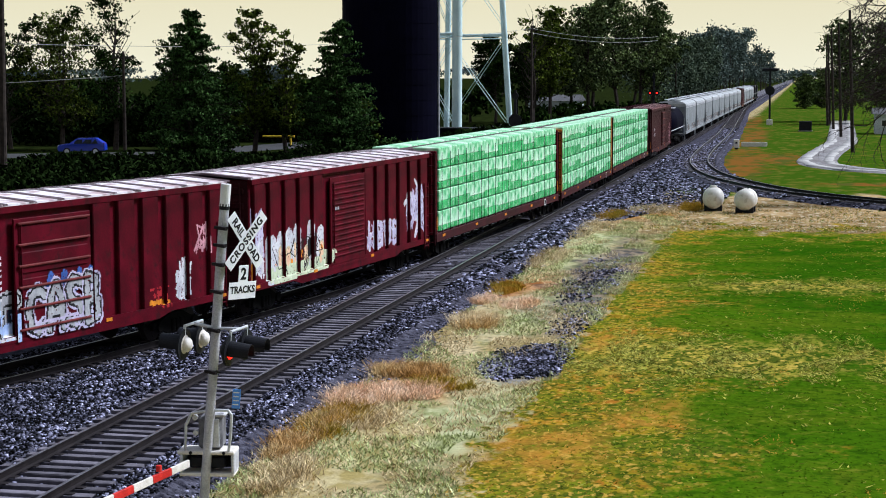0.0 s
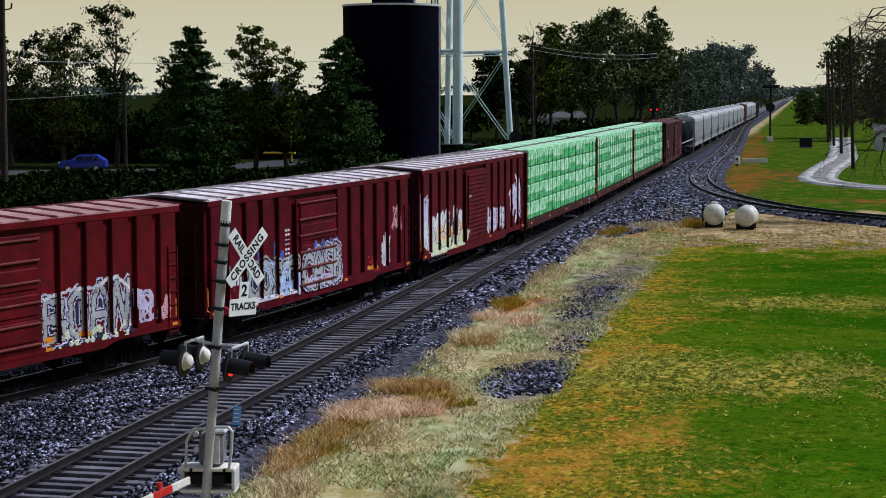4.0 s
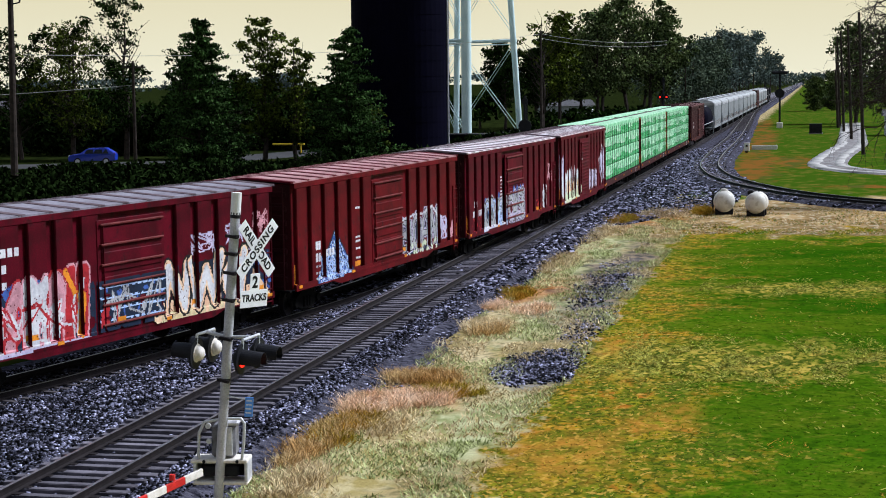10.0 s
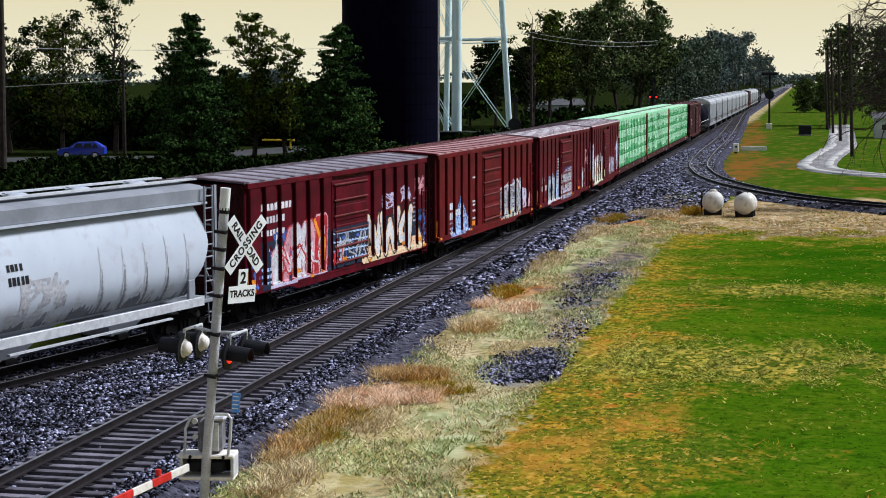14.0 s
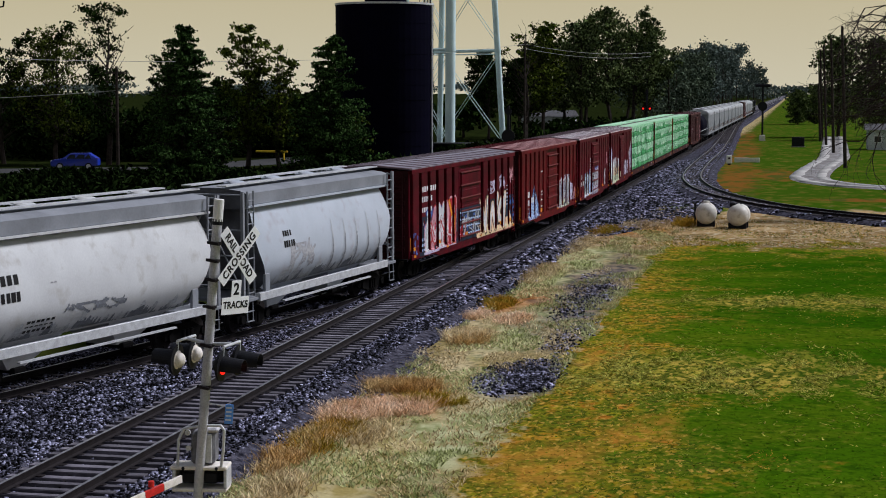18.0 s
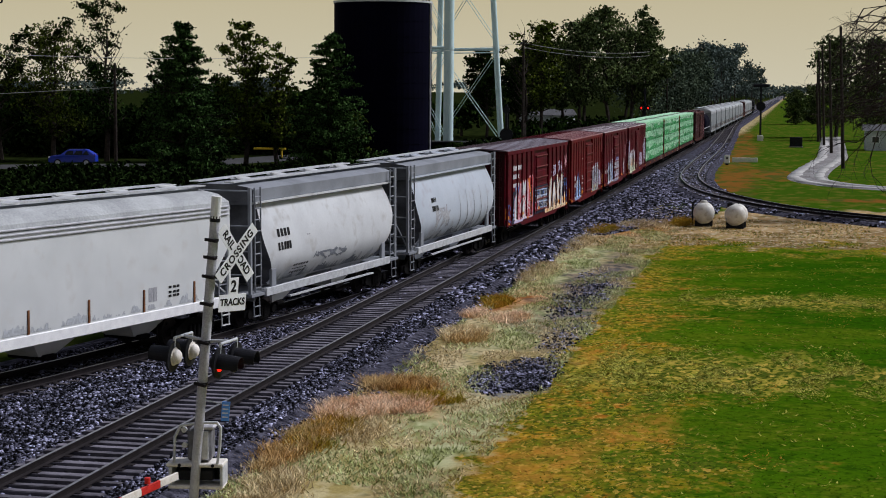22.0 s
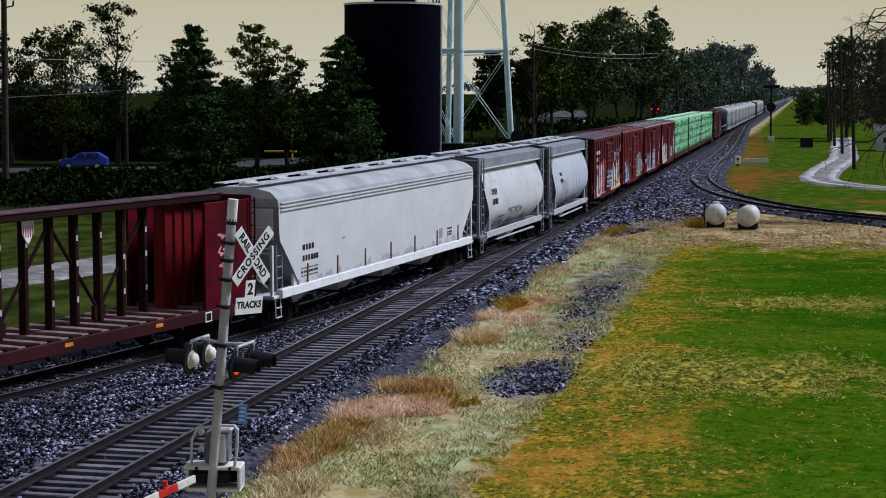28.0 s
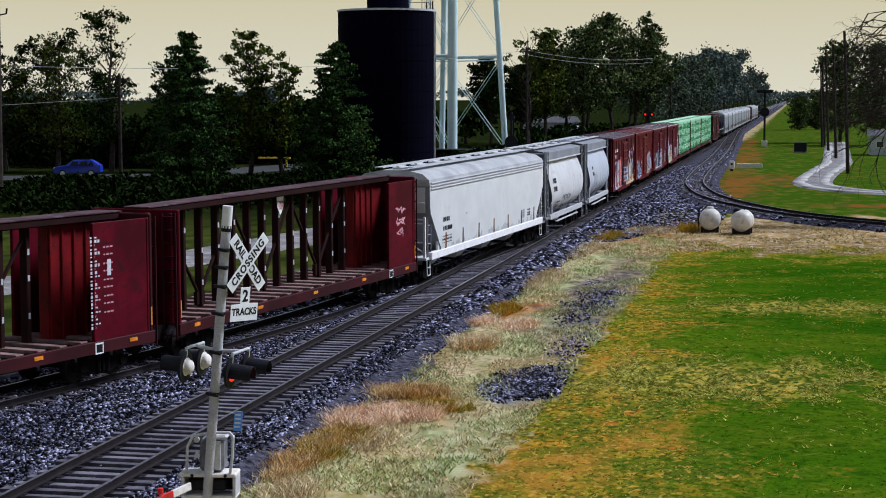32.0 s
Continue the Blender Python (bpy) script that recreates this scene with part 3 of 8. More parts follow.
def stones(name, label, count, area, size, material, seed):
    """Loose broken stones, each a small uneven block."""
    rnd = np.random.RandomState(seed)
    base = np.array([(-1, -1, -1), (1, -1, -1), (1, 1, -1), (-1, 1, -1), (-1, -1, 1), (1, -1, 1), (1, 1, 1), (-1, 1, 1)], float) * 0.5
    quads = np.array([(4, 5, 6, 7), (0, 1, 5, 4), (1, 2, 6, 5), (2, 3, 7, 6), (3, 0, 4, 7)])
    pts = []
    while len(pts) < count:
        p = area(rnd)
        if p is not None:
            pts.append(p)
    pts = np.array(pts)
    n = len(pts)
    sz = size[0] + (size[1] - size[0]) * rnd.rand(n) ** 2
    V = base[None] * (1 + rnd.uniform(-0.45, 0.45, (n, 8, 3))) * sz[:, None, None] * np.array([1.2, 1.0, 0.75])
    a, t = rnd.uniform(0, 6.28, n), rnd.uniform(-0.6, 0.6, n)
    ca, sa, ct, st = np.cos(a), np.sin(a), np.cos(t), np.sin(t)
    x, y, z = V[..., 0].copy(), V[..., 1].copy(), V[..., 2].copy()
    y, z = y * ct[:, None] - z * st[:, None], y * st[:, None] + z * ct[:, None]
    x, y = x * ca[:, None] - y * sa[:, None], x * sa[:, None] + y * ca[:, None]
    V = np.stack([x, y, z], -1) + pts[:, None]
    F = quads[None] + (np.arange(n) * 8)[:, None, None]
    me = bpy.data.meshes.new(name)
    me.vertices.add(n * 8), me.loops.add(n * 20), me.polygons.add(n * 5)
    me.vertices.foreach_set("co", V.ravel())
    me.loops.foreach_set("vertex_index", F.ravel())
    me.polygons.foreach_set("loop_start", np.arange(n * 5) * 4)
    me.update(calc_edges=True)
    me.materials.append(material)
    return tagged(new(name, me), label, "stones", kind="stuff")


def islands(m, lo, hi, power=1.0):
    """Give each piece of a joined mesh its own shade."""
    n, l = m.node_tree.nodes, m.node_tree.links
    b = n["Principled BSDF"]
    old = b.inputs["Base Color"].links[0].from_socket
    geo, rng, hsv = n.new("ShaderNodeNewGeometry"), n.new("ShaderNodeMapRange"), n.new("ShaderNodeHueSaturation")
    rng.inputs[3].default_value, rng.inputs[4].default_value = lo, hi
    few = n.new("ShaderNodeMath")
    few.operation = "POWER"
    few.inputs[1].default_value = power
    l.new(geo.outputs["Random Per Island"], few.inputs[0])
    l.new(few.outputs[0], rng.inputs[0])
    l.new(rng.outputs[0], hsv.inputs["Value"])
    l.new(old, hsv.inputs["Color"])
    l.new(hsv.outputs[0], b.inputs["Base Color"])


islands(M["stone"], 0.03, 6.2, 4.4)


def bed_spot(y0, y1, skew=1.5):
    def area(rnd):
        y = y0 + (y1 - y0) * rnd.rand() ** skew
        lx = branch_x(y)
        x = rnd.uniform(lx - 2.2, min(3.9 + max(0, y - 92) * 0.28, max(5.0, 9.0 - max(0, y - 122) * 0.14)))
        if abs(abs(x) - 0.753) < 0.10 or abs(abs(x - lx) - 0.753) < 0.10:
            return None
        rim = 2.35 + 0.45 * noise.noise((y * 0.22, 5.0, 0.0)) + 0.9 * math.exp(-((y - 47) / 2.6) ** 2)
        if x > rim and y < 92 and rnd.rand() < (x - rim) / 1.0:
            return None
        z = -0.20 if -1.5 < x < 2.4 or abs(x - lx) < 2.3 else -0.235
        brink = 2.35 + min(2.2, max(0.0, y - 92) * 0.08)
        if x > 2.35:
            z = -0.25 - 0.17 * min(1, max(0.0, x - brink) / 0.7)
        if abs(x) < 1.34:
            z = -0.245
            if rnd.rand() < (0.88 if y < 60 else 0.6):
                return None
        return x, y, z + sunk(x, y) + rnd.uniform(-0.02, 0.015)
    return area


stones("ballast_stones", "loose crushed stones of mixed grey and violet", 100000, bed_spot(26, 62), (0.022, 0.062), M["stone"], 3)
stones("far_ballast_stones", "loose crushed stones further down the line", 56000, bed_spot(60, 190, 1.05), (0.05, 0.14), M["stone"], 4)


def curve_spot(rnd):
    p, q = WYE[30 + rnd.randint(0, len(WYE) - 32)], rnd.uniform(-2.1, 2.1)
    if not 96 < p[1] < 250 or abs(abs(q) - 0.753) < 0.1:
        return None
    return p[0] + q * 0.8, p[1] + q * 0.6 + rnd.uniform(-1, 1), -0.21 if abs(q) < 1.5 else -0.33


stones("curve_stones", "crushed stones round the curving side track", 16000, curve_spot, (0.06, 0.15), M["stone"], 6)


def in_grit(x, y, grow=1.0):
    """How thickly stones lie at a spot of the verge, 0 outside its gritty gaps."""
    wob = 0.55 * noise.noise((x * 1.1, y * 0.55, 7.0)) + 0.3 * noise.noise((x * 3.4, y * 1.8, 8.0))
    return max([thick for cx, cy, rx, ry, thick in GRIT if math.hypot((x - cx) / rx, (y - cy) / ry) + wob < grow], default=0.0)


def patch_spot(rnd):
    y = 42 + 32 * rnd.rand() ** 1.3
    x = 4.6 + 3.1 * rnd.rand()
    if rnd.rand() > in_grit(x, y, 0.45 + 0.95 * rnd.rand()):
        return None
    return x, y, -0.40


stones("verge_stones", "crushed stones strewn through the dry verge", 7500, patch_spot, (0.022, 0.06), M["stone"], 5)

# ---- the crossing signal in the foreground ----
M["dark"] = mat("black_signal_paint", (0.012, 0.013, 0.018), 0.55, second=(0.008, 0.008, 0.011))
M["plate"] = mat("white_sign_plate", (0.80, 0.81, 0.84), 0.45, second=(0.72, 0.73, 0.77), scale=3)
M["case"] = mat("weathered_grey_case", (0.17, 0.17, 0.19), 0.6, second=(0.09, 0.09, 0.10), scale=5)
M["blue"] = mat("blue_enamel_plate", (0.14, 0.36, 0.95), 0.5, second=(0.11, 0.30, 0.85))
M["gate_red"] = mat("red_gate_paint", (0.62, 0.03, 0.025), 0.5)
M["gate_white"] = mat("white_gate_paint", (0.78, 0.74, 0.70), 0.5, second=(0.62, 0.58, 0.52), scale=6)


def lettering(text, size, material, parent, at, name="lettering", stretch=1.0, spread=1.0):
    c = bpy.data.curves.new(name, "FONT")
    c.body, c.size, c.align_x, c.align_y, c.extrude, c.offset = text, size, "CENTER", "CENTER", 0.002, 0.006 * size / 0.2
    c.space_character = spread
    tmp = new("tmp_text", c)
    me = bpy.data.meshes.new_from_object(tmp.evaluated_get(bpy.context.evaluated_depsgraph_get()))
    bpy.data.objects.remove(tmp)
    me.transform(Matrix.Diagonal((stretch, 1, 1, 1)))
    me.materials.clear()
    me.materials.append(material)
    o = part(name, me, None, parent)
    o.matrix_basis = at
    return o


# the mast leans a little; its own axes: x away from the traffic's face to the side, y to the front, z up
FACE = -4.0
SIGN = -25.0
mast = thing("crossing_signal", "leaning steel crossing signal mast with crossbuck, lamps and gate", "crossing signal",
             pose(3.37, 28.5, -0.42, 0, 4.9, 0))
facing = pose(0, 0, 0, 0, 0, SIGN + 90)
front = pose(0, 0, 0, 0, 0, FACE + 90)       # signs look along local -y of this turn
rod_part("mast", (0, 0, 0.0), (0, 0, 5.78), 0.083, M["galv"], mast, seg=20)
rod_part("mast_cap", (0, 0, 5.42), (0, 0, 5.80), 0.088, M["white"], mast, "pale mast cap", seg=20)
rod_part("cap_band", (0, 0, 5.36), (0, 0, 5.46), 0.09, M["dark"], mast)
rod_part("foundation", (0, 0, -0.12), (0, 0, 0.08), 0.32, M["gravel"], mast, "concrete footing", seg=20)
for z in (2.55, 3.28, 3.95, 4.42, 4.75, 5.05):
    bm = bm_rod(bmesh.new(), (0, 0, z - 0.025), (0, 0, z + 0.025), 0.092, seg=18)
    bm_box(bm, (0.05, 0.26, 0.05), (0, -0.13, z), pose(0, 0, 0, 0, 0, SIGN + 90))
    part("clamp", bm, M["rail"], mast, "dark clamp band")


def turned(z, out, side=0.0):
    """A pose out in front of the mast, facing the traffic."""
    return facing @ pose(side, -out, z, 90, 0, 0)


cb = new("crossbuck")
cb.parent = mast
cb.matrix_basis = turned(4.83, 0.16, 0.0) @ pose(0.42, 0, 0)
cb["label"] = "white crossbuck with black lettering"
for ang, words, lift in ((-47, "RAIL  ROAD", 0.0), (47, "CROSSING", 0.012)):
    bm = bm_box(bmesh.new(), (1.22, 0.225, 0.008), (0, 0, 0), None, 0.003)
    blade = part("blade", bm, M["plate"], cb, at=pose(0, 0, lift, 0, 0, ang))
    lettering(words, 0.19, M["ink"], blade, pose(0, 0, 0.006), stretch=0.98, spread=1.0 if " " in words else 1.18)
bm = bm_box(bmesh.new(), (0.24, 0.36, 0.008), (0, 0, 0), None, 0.003)
bm_box(bm, (0.68, 0.30, 0.0075), (0, -0.26, 0.0005), None, 0.003)
plate = part("track_count_plate", bm, M["plate"], mast, "white plate that reads 2 tracks", at=turned(4.22, 0.16) @ pose(0.42, 0, 0))
lettering("2", 0.28, M["ink"], plate, pose(0, 0.02, 0.006))
lettering("TRACKS", 0.17, M["ink"], plate, pose(0, -0.25, 0.006), stretch=0.98)
bm = bm_rod(bmesh.new(), (0, 0.0, 2.27), (0.44, -0.13, 2.27), 0.012, seg=6)
part("plate_bracket", bm, M["steel_w"], mast)
part("notice_plate", bm_box(bmesh.new(), (0.14, 0.012, 0.34), (0.50, -0.15, 2.15), pose(0, 0, 0, 0, 0, 20), 0.003), M["blue"], mast, "blue emergency notice plate")
for k in range(4):
    box_part("notice_line", (0.10, 0.004, 0.02), (0.497, -0.159, 2.26 - 0.07 * k), M["plate"], mast, rot=pose(0, 0, 0, 0, 0, 20))


def lamp_unit(sign, side, lit):
    """A round lamp on a bent arm: sign +1 looks at the near traffic, -1 the other way."""
    u = new("flashing_lamp")
    u.parent = mast
    u.matrix_basis = front @ pose(side, 0, 3.02 - 0.0, 0, 0, 0 if sign > 0 else 180) @ pose(0, -0.42, 0)
    u["label"] = "round crossing lamp with a long dark hood"
    bm = bm_rod(bmesh.new(), (0, 0.02, 0), (0, -0.02, 0), 0.27, seg=28)
    part("backing_disc", bm, M["dark"], u)
    if sign < 0:
        part("disc_back", bm_rod(bmesh.new(), (0, 0.022, 0), (0, 0.03, 0), 0.16, seg=28), M["gate_white"], u, "pale disc back")
    bm = bmesh.new()
    bm_ball(bm, 0.13, (0, 0.06, 0), (1, 0.75, 1), 20, 12)
    part("lamp_housing", bm, M["gate_white"] if sign < 0 else M["dark"], u, smooth=True)
    bm = bm_rod(bmesh.new(), (0, -0.035, 0), (0, -0.02, 0), 0.15, seg=24)
    part("lens", bm, M["red_glow"] if lit else M["red_dark"], u, "red lamp lens")
    bm = bmesh.new()
    bmesh.ops.create_cone(bm, cap_ends=False, segments=24, radius1=0.165, radius2=0.15, depth=0.38, matrix=Matrix.Translation((0, -0.21, 0)) @ Matrix.Rotation(math.pi / 2, 4, "X"))
    bmesh.ops.delete(bm, geom=[f for f in bm.faces if f.calc_center_median().z < -0.09], context="FACES")
    bmesh.ops.solidify(bm, geom=bm.faces[:], thickness=0.006)
    part("hood", bm, M["dark"], u)
    return u


M["red_dark"] = mat("unlit_red_lens", (0.10, 0.006, 0.006), 0.3, shine=0.5)
for side in (-0.37, 0.37):
    lamp_unit(1, side, side < 0)
    lamp_unit(-1, side, False)
for out in (0.42, -0.42):
    bm = bmesh.new()
    rm = FACE + 90
    f = front
    a, b = f @ Vector((-0.37, -out, 3.34)), f @ Vector((0.37, -out, 3.34))
    bm_rod(bm, a, b, 0.026, seg=8)
    for q in (a, b):
        bm_rod(bm, q, q - Vector((0, 0, 0.26)), 0.026, seg=8)
    bm_rod(bm, f @ Vector((0, 0, 3.30)), f @ Vector((0, -out, 3.34)), 0.03, seg=8)
    part("lamp_arm", bm, M["steel_w"], mast, "pale pipe arm")

# gate mechanism with its guard loop, counterweight bracket and striped arm
gm = new("gate_mechanism")
gm.parent = mast
gm.matrix_basis = pose(0.05, 0.36, 0.12, 0, -4.9, 0) @ pose(0, 0, 0, 0, 0, 8)
gm["label"] = "grey gate mechanism in a pale guard frame"
part("case_door", bm_box(bmesh.new(), (0.13, 0.03, 0.5), (0.13, -0.33, 1.33), None, 0.01), M["steel_w"], gm)
part("case", bm_box(bmesh.new(), (0.42, 0.40, 0.56), (0.03, -0.12, 1.33), None, 0.04), M["case"], gm)
part("lid", bm_box(bmesh.new(), (0.36, 0.42, 0.08), (0.12, -0.12, 1.64), None, 0.03), M["galv"], gm)
for x, z in ((-0.23, 1.6), (-0.22, 1.33)):
    part("bolt", bm_rod(bmesh.new(), (x, -0.34, z), (x, -0.28, z), 0.05, seg=12), M["steel_w"], gm)
bm = bmesh.new()
loop = [(-0.40, 1.02), (-0.38, 1.48), (-0.28, 1.68), (0.05, 1.74), (0.36, 1.74), (0.42, 1.66), (0.40, 1.30), (0.36, 1.02)]
for p, q in zip(loop, loop[1:]):
    bm_rod(bm, (p[0], -0.38, p[1]), (q[0], -0.38, q[1]), 0.026, seg=8)
    bm_ball(bm, 0.026, (q[0], -0.38, q[1]), u=8, v=6)
part("guard_loop", bm, M["steel_w"], gm)
part("bracket_plate", bm_box(bmesh.new(), (1.0, 0.5, 0.07), (-0.04, -0.16, 0.99), None, 0.02), M["gate_white"], gm)
part("counterweight", bm_box(bmesh.new(), (0.62, 0.34, 0.20), (-0.03, -0.13, 0.80), None, 0.03), M["dark"], gm, "dark counterweight block")
for x in (-0.47, 0.43):
    part("bracket_end", bm_box(bmesh.new(), (0.06, 0.46, 0.36), (x, -0.16, 0.80), None, 0.015), M["steel_w"], gm)
part("bracket_back", bm_box(bmesh.new(), (0.84, 0.05, 0.30), (-0.02, 0.05, 0.80), None, 0.01), M["dark"], gm)
part("lower_plate", bm_box(bmesh.new(), (0.96, 0.46, 0.06), (-0.03, -0.16, 0.60), None, 0.015), M["gate_white"], gm)
for x in (-0.30, 0.0, 0.28):
    part("bolt", bm_rod(bmesh.new(), (x, -0.42, 0.99), (x, -0.39, 0.99), 0.03, seg=10), M["dark"], gm)
arm = new("gate_arm")
arm.parent = mast
arm.matrix_basis = pose(-0.2, -0.35, 0.95, 0, -4.9, 0) @ pose(0, 0, 0, 0, 0, -16.0)
arm["label"] = "lowered gate arm striped red and white"
for k in range(9):
    part("stripe", bm_box(bmesh.new(), (0.05, 0.52, 0.13), (0, -0.26 - 0.52 * k, -0.04 * k), pose(0, 0, 0, 4.4, 0, 0), 0.006), M["gate_white"] if k % 2 == 0 else M["gate_red"], arm)
part("arm_lamp", bm_rod(bmesh.new(), (0, -0.85, 0.05), (0, -0.85, 0.15), 0.05, seg=12), M["gate_red"], arm, "small red lamp on the arm")

# ---- the freight train ----
# paler red that paints in the top light on the door ridges
M["ridge"] = mat("toplit_red_paint", (0.13, 0.020, 0.020), 0.6, second=(0.07, 0.008, 0.009), scale=2, fine=20, bump=0.05)
SPRAY = {
    "white": mat("white_spray_paint", (0.62, 0.62, 0.66), 0.6, second=(0.42, 0.42, 0.47), scale=2, fine=12, bump=0),
    "blue": mat("blue_spray_paint", (0.055, 0.12, 0.40), 0.6, second=(0.03, 0.065, 0.22), scale=2, fine=12, bump=0),
    "navy": mat("dark_blue_spray_paint", (0.012, 0.022, 0.05), 0.6, second=(0.008, 0.013, 0.028), scale=2, fine=12, bump=0),
    "cream": mat("cream_spray_paint", (0.60, 0.46, 0.26), 0.6, second=(0.5, 0.5, 0.34), scale=2, fine=12, bump=0),
    "red": mat("red_spray_paint", (0.42, 0.02, 0.03), 0.6, second=(0.28, 0.015, 0.02), scale=2, fine=12, bump=0),
    "black": mat("black_spray_paint", (0.012, 0.012, 0.014), 0.6, bump=0),
    "grey": mat("grey_spray_paint", (0.38, 0.385, 0.41), 0.6, second=(0.25, 0.25, 0.28), scale=2, fine=12, bump=0),
    "pink": mat("pink_spray_paint", (0.62, 0.30, 0.36), 0.6, bump=0),
    "lilac": mat("lilac_spray_paint", (0.50, 0.46, 0.62), 0.6, second=(0.38, 0.34, 0.50), scale=2, fine=12, bump=0),
    "mint": mat("pale_green_spray_paint", (0.58, 0.64, 0.46), 0.6, second=(0.44, 0.50, 0.34), scale=2, fine=12, bump=0),
    "orange": M["orange"],
    "sky": mat("pale_blue_spray_paint", (0.42, 0.54, 0.80), 0.6, second=(0.26, 0.36, 0.62), scale=2, fine=12, bump=0),
    "peach": mat("peach_spray_paint", (0.78, 0.55, 0.36), 0.6, second=(0.66, 0.40, 0.26), scale=2, fine=12, bump=0),
    "slate": mat("slate_marks", (0.20, 0.215, 0.25), 0.8, second=(0.12, 0.13, 0.155), scale=1.5, fine=14, bump=0),
    "umber": mat("soft_grey_marks", (0.37, 0.385, 0.42), 0.8, second=(0.42, 0.44, 0.48), scale=1.5, fine=14, bump=0),
}
GLYPHS = {
    "c": ((0.95, 0.85), (0.6, 1.0), (0.2, 0.85), (0.05, 0.5), (0.2, 0.12), (0.6, 0.0), (0.95, 0.15)),
    "o": ((0.5, 0.0), (0.12, 0.15), (0.08, 0.8), (0.45, 1.0), (0.88, 0.82), (0.9, 0.2), (0.5, 0.0)),
    "s": ((0.9, 0.9), (0.4, 1.0), (0.12, 0.78), (0.3, 0.55), (0.8, 0.42), (0.9, 0.15), (0.5, 0.0), (0.08, 0.1)),
    "t": ((0.0, 0.95), (1.0, 1.0), (0.5, 0.97), (0.52, 0.0)),
    "a": ((0.1, 0.0), (0.2, 0.7), (0.5, 1.0), (0.8, 0.7), (0.9, 0.0), (0.85, 0.38), (0.15, 0.38)),
    "u": ((0.1, 1.0), (0.12, 0.2), (0.45, 0.0), (0.85, 0.2), (0.9, 1.0)),
    "b": ((0.12, 0.0), (0.12, 1.0), (0.75, 0.9), (0.7, 0.58), (0.15, 0.52), (0.85, 0.4), (0.85, 0.08), (0.12, 0.0)),
    "n": ((0.0, 0.0), (0.2, 1.0), (0.7, 0.05), (0.85, 1.0)),
    "w": ((0.0, 1.0), (0.2, 0.02), (0.48, 0.8), (0.74, 0.05), (1.0, 1.08)),
    "q": ((1.0, 1.08), (0.78, 0.0), (0.92, 0.85), (0.45, 0.9), (0.1, 0.6), (0.12, 0.28), (0.45, 0.2), (0.85, 0.5)),
    "h": ((0.15, 0.0), (0.1, 1.0), (0.12, 0.5), (0.85, 0.52), (0.9, 1.0), (0.88, 0.0)),
}


def near_line(py, pz, a, b):
    a, b = np.array(a), np.array(b)
    d = b - a
    k = np.clip(((py - a[0]) * d[0] + (pz - a[1]) * d[1]) / max(d @ d, 1e-9), 0, 1)
    return np.hypot(py - a[0] - k * d[0], pz - a[1] - k * d[1])


